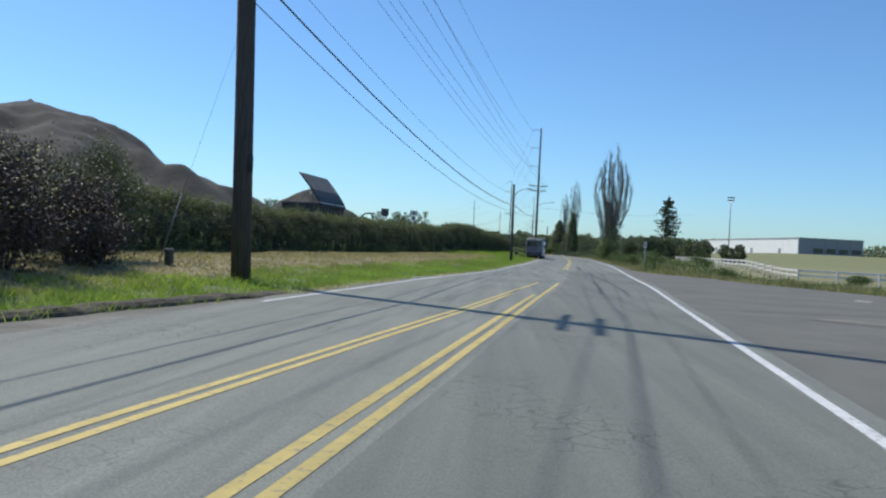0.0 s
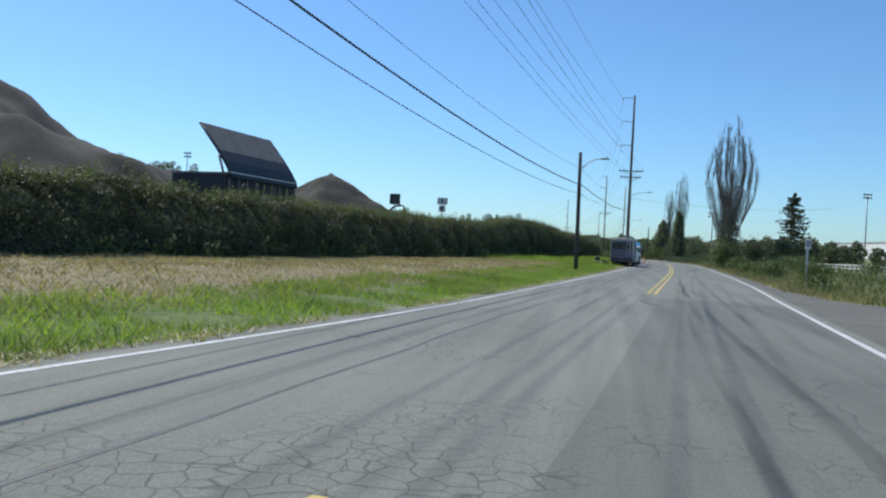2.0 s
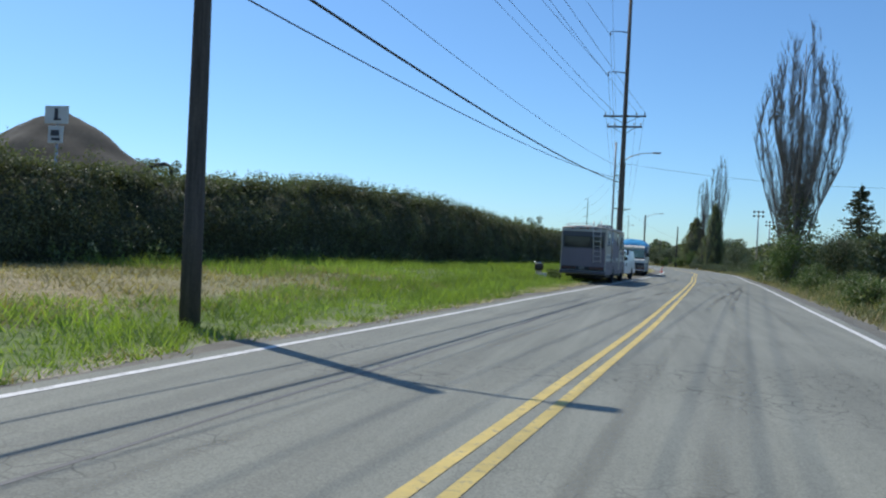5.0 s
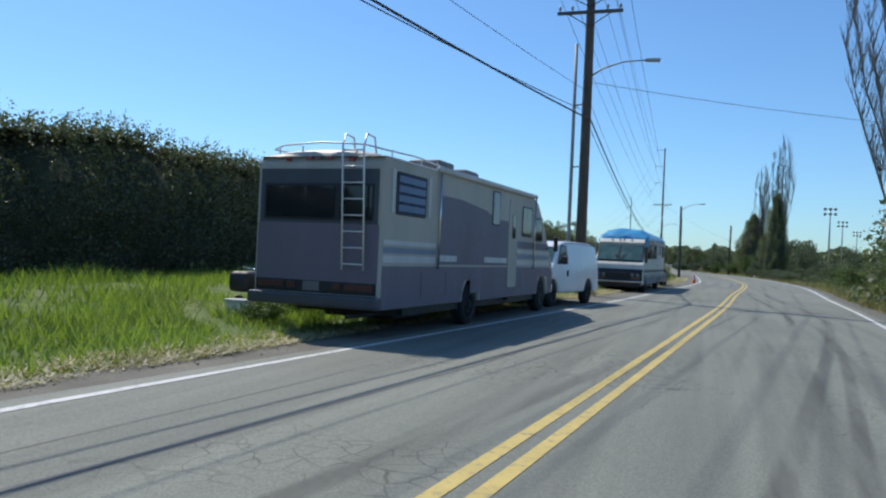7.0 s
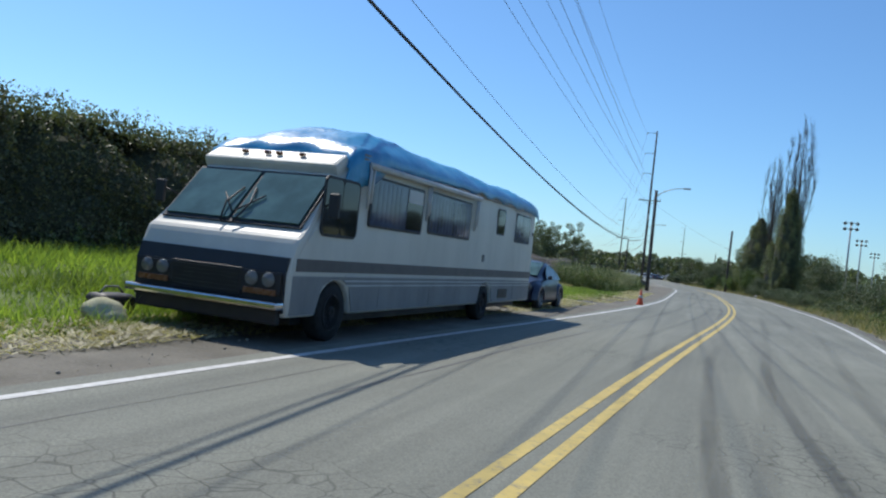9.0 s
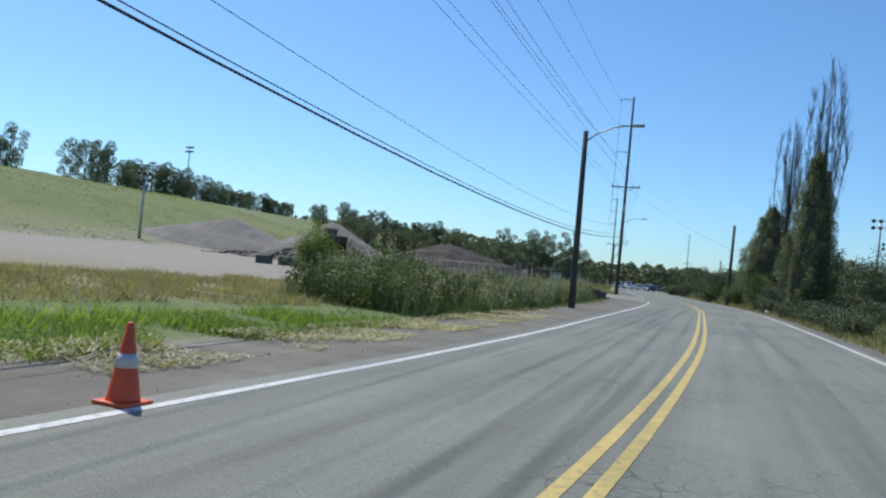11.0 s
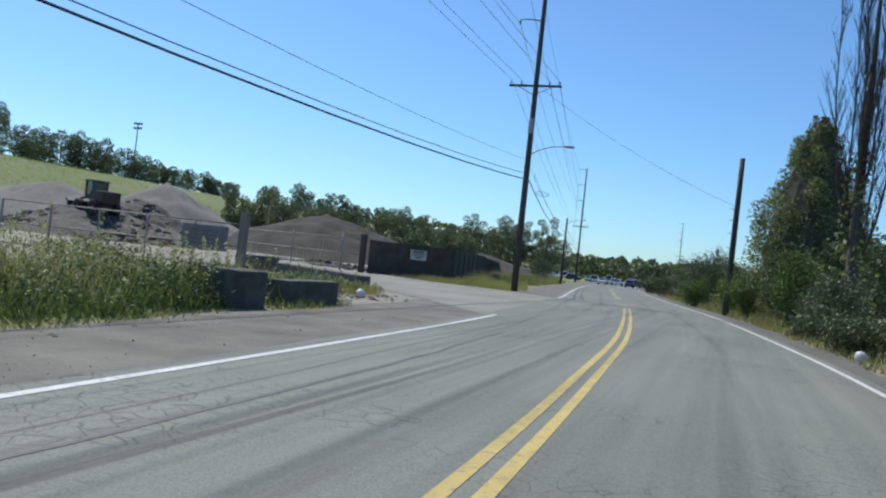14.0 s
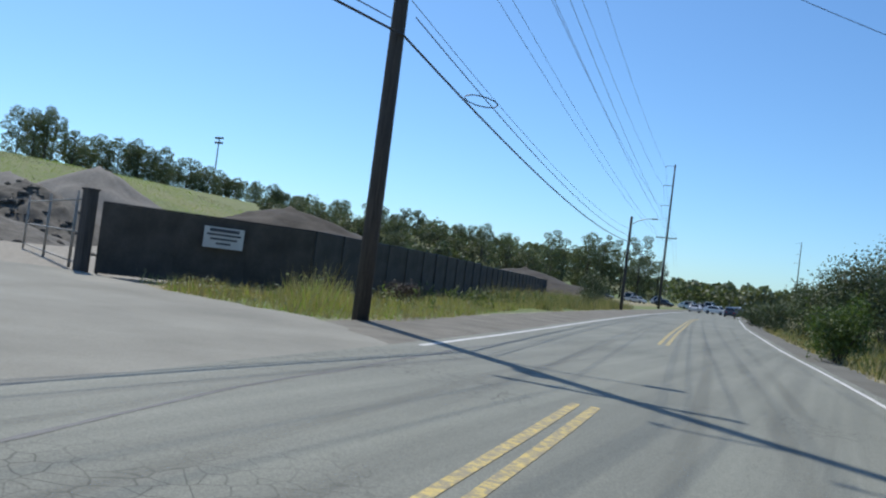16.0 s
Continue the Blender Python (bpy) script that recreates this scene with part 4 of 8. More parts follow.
def bare_poplar(at, height, width, label, seed, stems=6, leafy=0.0, dense=1.0, bark=None):
    """Fastigiate poplar, most of its twigs bare."""
    rng = np.random.default_rng(seed)
    root = empty("poplar_tree", pose(at[0], at[1], ground_z(*at) - 0.1), label, "tree", "bare poplars")
    bm = b_tube([(0, 0, 0), (0.05, 0, height * 0.12), (0, 0.05, height * 0.3), (0.1, 0.1, height * 0.55), (0.1, 0.1, height * 0.9)], [0.34, 0.28, 0.22, 0.12, 0.02], 9)
    p0s, p1s = [], []
    for s in range(stems):
        a = 2.4 * s + rng.uniform(-0.3, 0.3)
        reach = width * 0.5 * (0.08 + 0.8 * ((s + 0.5) / stems) ** 0.6)
        hh = height * rng.uniform(0.86, 1.0) * (1.0 - 0.2 * (s + 1) / stems)
        fork = height * rng.uniform(0.05, 0.34)
        bx, by = math.cos(a) * reach, math.sin(a) * reach
        keys = [(0.0, fork), (0.5, fork + (hh - fork) * 0.2), (0.86, fork + (hh - fork) * 0.46), (1.0, fork + (hh - fork) * 0.72), (0.72, hh)]
        kink = [rng.uniform(-0.18, 0.18) for _ in range(6)]
        pts = [Vector((bx * k + kink[i % 6] * (i > 0), by * k + kink[(i + 2) % 6] * (i > 0), z)) for i, (k, z) in enumerate(keys)]
        b_tube(pts, [0.075, 0.055, 0.034, 0.018, 0.005], 6, bm)
        for k in range(int(46 * dense)):
            f = rng.uniform(0.12, 0.98) * 4
            i = min(3, int(f))
            q0 = pts[i].lerp(pts[i + 1], f - i)
            b = rng.uniform(0, 6.28)
            ln = rng.uniform(0.05, 0.13) * height * (1.2 - f / 5)
            out = ln * rng.uniform(0.18, 0.42)
            q1 = q0 + Vector((math.cos(b) * out, math.sin(b) * out, ln))
            p0s.append(q0)
            p1s.append(q1)
            for r in range(9):
                g = rng.uniform(0.1, 0.95)
                e = rng.uniform(0, 6.28)
                s0 = q0.lerp(q1, g)
                l2 = ln * rng.uniform(0.18, 0.45)
                p0s.append(s0)
                p1s.append(s0 + Vector((math.cos(e) * l2 * 0.38, math.sin(e) * l2 * 0.38, l2)))
    part("trunk", bm, bark or BARK_PALE, root, smooth=True)
    tagged(thin_twigs("twig_growth", p0s, p1s, np.where(np.arange(len(p0s)) % 10 == 0, 0.018, 0.0095)[:, None], bark or BARK_PALE, root), "bare upright grey twigs", kind="stuff")
    if leafy:
        n = int(2600 * leafy)
        z = rng.uniform(0.0, 1.0, n) ** 1.4 * height * 0.36
        a, r = rng.uniform(0, 6.28, n), rng.uniform(0, 1, n) ** 0.5 * width * 0.36 * (1 - z / (height * 0.5))
        leaves("crown", np.column_stack([np.cos(a) * r, np.sin(a) * r, z + 0.3]), 0.3, rng, POPLAR_LEAF, root)
    return root


def column_poplar(at, height, width, label, seed, count=30000, leaf_size=0.17):
    """Dense flame-shaped poplar: upright tongues of leaves round a hidden trunk."""
    rng = np.random.default_rng(seed)
    root = empty("poplar_tree", pose(at[0], at[1], ground_z(*at) - 0.1), label, "tree", "green poplars")
    bm = b_tube([(0, 0, 0), (0.05, 0, height * 0.3), (0, 0.05, height * 0.6), (0, 0, height * 0.95)], [0.3, 0.2, 0.12, 0.02], 9)
    tongues = 230
    f = rng.uniform(0.0, 1.0, tongues) ** 1.25 * 0.88
    f[:3] = (0.86, 0.88, 0.9)
    prof = np.minimum(1.0, 0.7 + f * 2.0) * np.clip(1 - np.clip((f - 0.1) / 0.84, 0, 1) ** 1.9, 0.03, 1)
    a = rng.uniform(0, 6.28, tongues)
    r = width * 0.5 * prof * rng.uniform(0.2, 0.86, tongues) ** 0.7
    r[:3] *= 0.2
    base = np.column_stack([np.cos(a) * r, np.sin(a) * r, height * f])
    ln = np.minimum(height * rng.uniform(0.09, 0.16, tongues), height - base[:, 2])
    for k in range(0, tongues, 9):
        b_tube([(0, 0, max(0.2, base[k][2] - 0.12 * height)), tuple(base[k]), tuple(base[k] * np.array([1.06, 1.06, 1]) + np.array([0, 0, ln[k]]))], [0.06, 0.04, 0.01], 5, bm)
    part("trunk", bm, BARK, root)
    # dark turned solid added behind the leaves, standing in for the crown's inner shade
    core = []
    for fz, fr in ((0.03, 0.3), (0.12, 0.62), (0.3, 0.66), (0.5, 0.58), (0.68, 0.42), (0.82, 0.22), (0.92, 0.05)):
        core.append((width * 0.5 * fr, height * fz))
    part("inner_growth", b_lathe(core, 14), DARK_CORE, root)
    which = rng.integers(0, tongues, count)
    t = rng.uniform(0, 1, count) ** 0.9
    wide = width * (0.028 + 0.05 * prof[which]) * np.sqrt(np.clip(1.05 - t, 0.04, 1))
    p = base[which] * np.column_stack([1 + 0.16 * t, 1 + 0.16 * t, np.ones(count)])
    p[:, 2] += t * ln[which]
    p[:, :2] += np.clip(rng.normal(size=(count, 2)), -1.7, 1.7) * wide[:, None]
    p[:, 2] = np.clip(p[:, 2], 0.1, height)
    leaves("crown", p, leaf_size, rng, POPLAR_LEAF, root)
    return root


def conifer(at, height, width, label, seed):
    """A broad conifer: ragged tiers of drooping boughs with gaps between."""
    rng = np.random.default_rng(seed)
    root = empty("conifer_tree", pose(at[0], at[1], ground_z(*at) - 0.1), label, "tree")
    bm = b_tube([(0, 0, 0), (0, 0, height * 0.6), (0, 0, height)], [0.4, 0.22, 0.03], 8)
    pts = []
    tiers = 21
    for k in range(tiers):
        f = 0.08 + 0.9 * (k / tiers) ** 0.95
        reach = width * 0.5 * (1 - f) ** 0.72 * min(1.0, 0.55 + 2.2 * f) * rng.uniform(0.8, 1.12) + 0.3
        for b in range(9):
            a = rng.uniform(0, 6.28)
            rr = reach * rng.uniform(0.6, 1.15)
            z0 = height * (f + rng.uniform(-0.015, 0.015))
            t = rng.uniform(0.08, 1, 46)
            droop = -0.3 * rr * t + 0.2 * rr * t ** 3
            side = rng.normal(0, 0.13, 46) * rr * (0.35 + 0.65 * t)
            x, y = np.cos(a) * rr * t - np.sin(a) * side, np.sin(a) * rr * t + np.cos(a) * side
            pts.append(np.column_stack([x, y, z0 + droop + rng.normal(0, 0.16, 46) - 0.1 * np.abs(side)]))
            b_tube([(0, 0, z0), (math.cos(a) * rr * 0.6, math.sin(a) * rr * 0.6, z0 - 0.14 * rr)], [0.06, 0.02], 4, bm)
    part("trunk", bm, BARK, root)
    leaves("crown", np.concatenate(pts), 0.62, rng, CONIFER_LEAF, root, flat=0.3)
    return root


def scatter(y0, y1, left, right, n, rng):
    y = rng.uniform(y0, y1, n)
    c = np.array([centre(v) for v in y])
    a = np.array([left(v) if callable(left) else left for v in y])
    b = np.array([right(v) if callable(right) else right for v in y])
    x = c + a + (b - a) * rng.uniform(0, 1, n)
    return np.column_stack([x, y])


def build_grass():
    rng = np.random.default_rng(3)

    def strip(name, y0, y1, l, r, n, h, mat, label, width=0.014, lean=0.35, clump=0.0, lift=-0.01):
        xy = scatter(y0, y1, l, r, n, rng)
        if clump:
            keep = np.array([noise.noise(Vector((p[0] * 0.5, p[1] * 0.5, 2.0))) > -0.25 + clump * rng.random() for p in xy])
            xy = xy[keep]
        z = GZ(xy[:, 0], xy[:, 1]) + lift
        vary = np.array([1.0 + 0.9 * noise.noise(Vector((p[0] * 0.6, p[1] * 0.45, 11.0))) + 0.5 * noise.noise(Vector((p[0] * 2.3, p[1] * 1.9, 3.0))) for p in xy])
        tagged(blades(name, xy, z, h * np.clip(vary, 0.25, 2.0), rng, mat, width, lean), label, "grass", kind="stuff")
    el = lambda y: -off_left(y) - edge_left(y)
    strip("green_grass", 8, 190, lambda y: el(y) - 4.2 + 1.9 * smoothstep(158, 178, y), lambda y: el(y) + 0.15, 125000, 0.19, GRASS_GREEN, "bright green uncut verge grass beside the road", 0.012, 0.8, 0.08)
    strip("green_grass", 98, 170, lambda y: hedge_x(y) - centre(y) - 0.3, lambda y: el(y) + 0.05, 70000, 0.3, GRASS_GREEN, "lush green grass before the hedge", 0.013, 0.6, 0.2)
    strip("dry_grass", 8, 108, lambda y: hedge_x(y) - centre(y) - 0.3, lambda y: el(y) - 2.6, 70000, 0.13, GRASS_DRY, "short dry straw-coloured grass before the hedge", 0.016, 1.0)
    strip("dry_grass", 14, 240, lambda y: el(y) - 0.5, lambda y: el(y) + 0.5, 12000, 0.12, GRASS_DRY, "dry straw along the shoulder's edge", 0.02, 1.2, 0.5)
    er = lambda y: off_right(y) + edge_right(y)
    strip("verge_grass", 30, 330, lambda y: er(y) - 0.1, lambda y: er(y) + 5.0, 42000, 0.34, GRASS_DRY, "rough half-dry grass on the verge", 0.02, 0.5)
    strip("verge_grass", 30, 330, lambda y: er(y) + 0.2, lambda y: er(y) + 9.0, 52000, 0.36, WEED, "rough dull green weeds on the verge", 0.022, 0.5)
    strip("green_grass", 128, 170, lambda y: hedge_x(y) - centre(y) - 0.2, lambda y: el(y), 50000, 0.2, GRASS_GREEN, "thick green grass between hedge and shoulder", 0.013, 0.7)
    strip("dry_grass", 168, 208, lambda y: el(y) - 16.0, lambda y: el(y) - 3.4, 52000, 0.22, GRASS_DRY, "dry tan grass on the low bank", 0.016, 0.9, 0.2)
    strip("straw", 104, 204, lambda y: el(y) - 0.6, lambda y: el(y) + 0.5 + 0.8 * smoothstep(125, 165, y), 64000, 0.05, STRAW, "pale cut straw along the shoulder's edge", 0.017, 3.0, 0.3, 0.078)
    strip("straw", 20, 104, lambda y: el(y) - 0.35, lambda y: el(y) + 0.3, 9000, 0.05, STRAW, "pale cut straw along the shoulder's edge", 0.016, 3.0, 0.6, 0.06)
    # tall weeds before the yard
    strip("tall_weeds", 193, 239, lambda y: el(y) - 5.5, lambda y: el(y) - 0.7, 12000, 0.55, WEED, "tall green roadside weeds", 0.022, 0.4, 0.3)
    strip("tall_weeds", 193, 242, lambda y: el(y) - 5.5, lambda y: el(y) - 1.0, 7000, 1.0, WEED_PALE, "tall weeds gone to pale seed", 0.012, 0.35, 0.5)

    def stalks(y0, y1, l, r, n, hmin, hmax, leaf, per, size, label, heads=0.35, spread=0.12):
        """Broad-leaved weeds on upright stalks, in drifts, some with seed heads."""
        xy = scatter(y0, y1, l, r, n, rng)
        drift = np.array([noise.noise(Vector((p[0] * 0.35, p[1] * 0.35, 7.0 + hmax * 3))) for p in xy])
        xy, drift = xy[drift > -0.2], drift[drift > -0.2]
        m = len(xy)
        h = (hmin + (hmax - hmin) * np.clip(0.5 + drift, 0, 1)) * rng.uniform(0.7, 1.15, m)
        zz = GZ(xy[:, 0], xy[:, 1])
        f = rng.uniform(0.12, 1.0, (m, per)) ** 0.8
        tilt = rng.normal(0, 0.16, (m, 2))
        px = xy[:, 0:1] + tilt[:, 0:1] * f * h[:, None] + rng.normal(0, spread, (m, per)) * (1.15 - f)
        py = xy[:, 1:2] + tilt[:, 1:2] * f * h[:, None] + rng.normal(0, spread, (m, per)) * (1.15 - f)
        pts = np.stack([px, py, zz[:, None] + f * h[:, None]], -1).reshape(-1, 3)
        tagged(leaves("broadleaf_weeds", pts, size * 1.15, rng, leaf, aspect=0.38), label, "weeds", kind="stuff")
        k = rng.random(m) < heads
        if k.any():
            g = rng.uniform(0.86, 1.12, (k.sum(), 10))
            hx = xy[k, 0:1] + tilt[k, 0:1] * g * h[k, None] + rng.normal(0, 0.025, g.shape)
            hy = xy[k, 1:2] + tilt[k, 1:2] * g * h[k, None] + rng.normal(0, 0.025, g.shape)
            pts = np.stack([hx, hy, zz[k, None] + g * h[k, None]], -1).reshape(-1, 3)
            tagged(leaves("seed_heads", pts, 0.07, rng, WEED_PALE), "pale seed heads above the weeds", "seed heads", kind="stuff")
    stalks(193, 238, lambda y: el(y) - 5.5, lambda y: el(y) - 0.9, 5200, 0.3, 1.3, WEED, 18, 0.1, "tall broad-leaved green weeds beside the shoulder", 0.3)
    stalks(194, 211, lambda y: el(y) - 5.6, lambda y: el(y) - 1.5, 2000, 0.4, 1.95, WEED_DARK, 24, 0.1, "tall dark green thistles and nettles", 0.16, 0.14)
    stalks(211, 236, lambda y: el(y) - 5.6, lambda y: el(y) - 2.0, 1500, 0.2, 1.15, WEED_DARK, 22, 0.09, "dark green thistles and nettles", 0.16, 0.14)
    stalks(195, 240, lambda y: el(y) - 5.2, lambda y: el(y) - 1.0, 1700, 0.6, 1.6, GRASS_DRY, 12, 0.07, "tall dry brown weed stalks among the green", 0.6, 0.08)
    stalks(200, 228, lambda y: el(y) - 4.2, lambda y: el(y) - 0.8, 1700, 0.3, 1.15, WEED_SILVER, 18, 0.1, "pale drooping plumes among the weeds", 0.8)
    stalks(242.5, 249.5, lambda y: el(y) - 8.0, lambda y: el(y) - 1.6, 1400, 0.1, 0.55, WEED, 14, 0.065, "low weeds between the concrete blocks", 0.25)
    strip("dry_grass", 242.5, 249.5, lambda y: el(y) - 8.0, lambda y: el(y) - 1.4, 9000, 0.27, GRASS_DRY, "dry grass between the concrete blocks", 0.012, 0.6, 0.3, 0.03)
    stalks(226, 243, lambda y: el(y) - 5.5, lambda y: el(y) - 0.6, 1000, 0.15, 0.55, WEED, 14, 0.065, "low weeds round the concrete blocks", 0.2)
    stalks(30, 182, lambda y: hedge_x(y) - centre(y) - 0.4, lambda y: hedge_x(y) - centre(y) + 0.8, 1500, 0.3, 0.9, WEED, 12, 0.11, "green weeds along the hedge's foot", 0.3)
    stalks(62, 240, lambda y: er(y) + 0.6, lambda y: er(y) + 9.0, 2600, 0.35, 0.95, WEED, 12, 0.12, "broad-leaved weeds on the rough verge", 0.45)
    stalks(278, 345, lambda y: -off_left(y) - 9.0, lambda y: -off_left(y) - 4.2, 700, 0.4, 0.9, WEED, 12, 0.14, "weeds in the dry grass by the wall", 0.4)
    strip("green_grass", 184, 242, lambda y: el(y) - 2.2, lambda y: el(y) + 0.1, 13000, 0.2, WEED, "low dull green weeds at the shoulder", 0.014, 0.8, 0.5)
    strip("dry_grass", 300, 345, lambda y: -off_left(y) - 11.5, lambda y: -off_left(y) - 3.4, 15000, 0.85, GRASS_DRY, "tall yellow-green dry grass by the wall", 0.012, 0.5, 0.45)
    strip("tall_weeds", 300, 345, lambda y: -off_left(y) - 11.5, lambda y: -off_left(y) - 3.6, 9000, 0.7, WEED, "green weeds by the wall", 0.014, 0.5, 0.4)


build_grass()


CLUMP = (-0.2, 274.6)


def wall_grass():
    """Uncut triangle of grass before the yard wall, tallest round the pole."""
    rng = np.random.default_rng(61)
    ring = [(-6.5, 273.2), (-1.8, 270.9), (0.9, 270.6), (2.4, 271.1), (3.3, 273.5), (2.2, 279), (0.8, 284), (-3, 300), (-7.2, 319), (-11.5, 319), (-8.6, 305), (-5.2, 290), (-3.5, 278.8)]

    def inside(x, y):
        hit = np.zeros(len(x), bool)
        for (ax, ay), (bx, by) in zip(ring, ring[1:] + ring[:1]):
            hit ^= ((ay > y) != (by > y)) & (x < (bx - ax) * (y - ay) / (by - ay + 1e-9) + ax)
        return hit

    def points(n):
        x, y = rng.uniform(-11.5, 3.4, n), rng.uniform(270.6, 319, n)
        k = inside(x, y) & (rng.random(n) < np.interp(y, [270, 285, 319], [1.0, 0.8, 0.5]))
        x, y = x[k], y[k]
        tall = np.array([0.55 + 0.9 * noise.noise(Vector((a * 0.5, b * 0.4, 2.0))) + 0.5 * noise.noise(Vector((a * 1.7, b * 1.3, 7.0))) for a, b in zip(x, y)])
        tall = np.clip(tall, 0.1, 1.3) * (0.4 + 0.75 * np.exp(-((x - CLUMP[0]) / 1.6) ** 2 - ((y - CLUMP[1]) / 2.6) ** 2))
        return x, y, tall
    for n, h, mat, w, label in ((20000, 1.0, GRASS_GREEN, 0.011, "tall yellow-green grass before the yard wall"), (62000, 1.3, GRASS_DRY, 0.01, "tall dry grass before the yard wall")):
        x, y, tall = points(n)
        tagged(blades("wall_grass", np.column_stack([x, y]), GZ(x, y) - 0.01, h * tall, rng, mat, w, 0.4), label, "grass", kind="stuff")
    x, y, tall = points(9000)
    p = np.column_stack([x, y, GZ(x, y) + 1.1 * tall * rng.uniform(0.5, 1.15, len(x))])
    tagged(leaves("seed_heads", p, 0.08, rng, WEED_PALE), "pale seed heads over the dry grass", "seed heads", kind="stuff")


wall_grass()


def loose_stones():
    """Small stones and clods on the dirt shoulders."""
    rng = np.random.default_rng(44)
    xy = np.concatenate([scatter(100, 250, lambda y: -off_left(y) - edge_left(y) - 0.3, lambda y: -off_left(y) - 0.5, 2600, rng), scatter(60, 265, lambda y: off_right(y) + 0.4, lambda y: off_right(y) + edge_right(y) + 0.3, 1800, rng), scatter(8, 60, lambda y: off_right(y) + 3, lambda y: off_right(y) + edge_right(y) + 0.3, 900, rng)])
    n = len(xy)
    r = rng.uniform(0.005, 0.014, n) * np.where(rng.random(n) < 0.04, 2.4, 1.0)
    octa = np.array([(1, 0, 0), (0, 1, 0), (-1, 0, 0), (0, -1, 0), (0, 0, 0.7), (0, 0, -0.7)], float)
    tri = np.array([(0, 1, 4), (1, 2, 4), (2, 3, 4), (3, 0, 4), (1, 0, 5), (2, 1, 5), (3, 2, 5), (0, 3, 5)])
    v = octa[None] * r[:, None, None] * rng.uniform(0.6, 1.4, (n, 6, 1))
    v += np.column_stack([xy, np.full(n, 0.008) + r * 0.3])[:, None, :]
    q = (tri[None] + 6 * np.arange(n)[:, None, None]).reshape(-1, 3)
    tagged(put("loose_stones", mesh_arrays("loose_stones", v.reshape(-1, 3), q), rough_surface("stone_grey", (0.24, 0.22, 0.185), (0.4, 0.375, 0.32), 3, 0.95)), "loose stones and clods on the shoulder", "stones", kind="stuff")


loose_stones()

# ---------------------------------------------------------------- parked vehicles
BEIGE = paint("beige_gelcoat", (0.46, 0.425, 0.365), 0.45, 0.18, 0.8)
CREAM = paint("cream_gelcoat", (0.65, 0.625, 0.55), 0.4, 0.13, 0.9)
SLATE = paint("slate_paint", (0.17, 0.146, 0.182), 0.5, 0.14, 0.7)
SLATE_DARK = paint("dark_slate_paint", (0.07, 0.072, 0.088), 0.4, 0.2)
BLUE_GREY = paint("blue_grey_stripe", (0.21, 0.255, 0.33), 0.4, 0.15)
TAUPE = paint("taupe_stripe", (0.13, 0.115, 0.11), 0.5, 0.2)
PALE_STRIPE = paint("pale_stripe", (0.6, 0.6, 0.58), 0.4, 0.2)
SKIRT_PALE = paint("pale_grey_skirt", (0.29, 0.285, 0.275), 0.6, 0.3, 0.8)
SKIRT = paint("grey_skirt", (0.19, 0.187, 0.18), 0.6, 0.4)
VAN_WHITE = paint("van_white", (0.8, 0.81, 0.82), 0.3, 0.1, coat=0.3)
CAR_BLUE = paint("dark_blue_car", (0.012, 0.017, 0.042), 0.3, 0.15, coat=0.35)
BLACK_TRIM = paint("black_trim", (0.02, 0.02, 0.022), 0.5, 0.2)
PLASTIC_BLUE = paint("blue_plastic", (0.012, 0.03, 0.21), 0.45, 0.2)
RED_LENS = paint("red_lens", (0.35, 0.02, 0.015), 0.15, 0.1)
AMBER_LENS = paint("amber_lens", (0.2, 0.085, 0.04), 0.25, 0.1)
CLEAR_LENS = paint("clear_lens", (0.16, 0.165, 0.16), 0.15, 0.15)
GLASS = glass_dark("tinted_glass")
GLASS_BLUE = glass_dark("window_with_curtain", (0.085, 0.11, 0.19), 0.06)
LOUVRE_BLUE = paint("louvre_blue", (0.1, 0.17, 0.3), 0.3, 0.15)
GLASS_FOLD = glass_dark("curtain_fold_glass", (0.06, 0.075, 0.14), 0.08)
GLASS_SCREEN = glass_dark("windscreen_glass", (0.09, 0.17, 0.165), 0.05)


def m_tarp(nt, b):
    n, f = noise_tex(nt, 0.8, 4), noise_tex(nt, 45, 2)
    c = ramp(nt, n, [(0.3, (0.02, 0.17, 0.36)), (0.6, (0.035, 0.3, 0.54)), (0.78, (0.2, 0.46, 0.62))])
    nt.links.new(c, b.inputs["Base Color"])
    b.inputs["Roughness"].default_value = 0.32
    b.inputs["Specular IOR Level"].default_value = 0.7
    bump(nt, b, noise_tex(nt, 5, 4, 0.6), 0.5, 0.04)


TARP = material("blue_tarpaulin", m_tarp)


def arch(y, r, base, n=8):
    """Points of a wheel arch, walking towards +y along the sill."""
    return [(y - r * math.cos(math.pi * k / n), base + r * math.sin(math.pi * k / n)) for k in range(n + 1)]


def shell(outline, width, bevel, taper=0.0, z0=1.0):
    bm = b_prism(outline, -width / 2, width / 2, bevel)
    for v in bm.verts:
        v.co.x *= 1 - taper * max(0.0, v.co.z - z0)
    return bm


def side_panel(name, pts, x, mat, root, label="", d=0.008, both=True):
    """A thin raised panel with outline (y, z) on the flank."""
    ob = part(name, b_prism(pts, x - 0.004, x + d), mat, root, label)
    if both:
        part(name, b_prism(pts, -x - d, -x + 0.004), mat, root, label)
    return ob


def rect(y0, y1, z0, z1, r=0.0):
    if not r:
        return [(y0, z0), (y1, z0), (y1, z1), (y0, z1)]
    out = []
    for cy, cz, a in ((y1 - r, z0 + r, -90), (y1 - r, z1 - r, 0), (y0 + r, z1 - r, 90), (y0 + r, z0 + r, 180)):
        out += [(cy + r * math.cos(radians(a + k * 30)), cz + r * math.sin(radians(a + k * 30))) for k in range(4)]
    return out


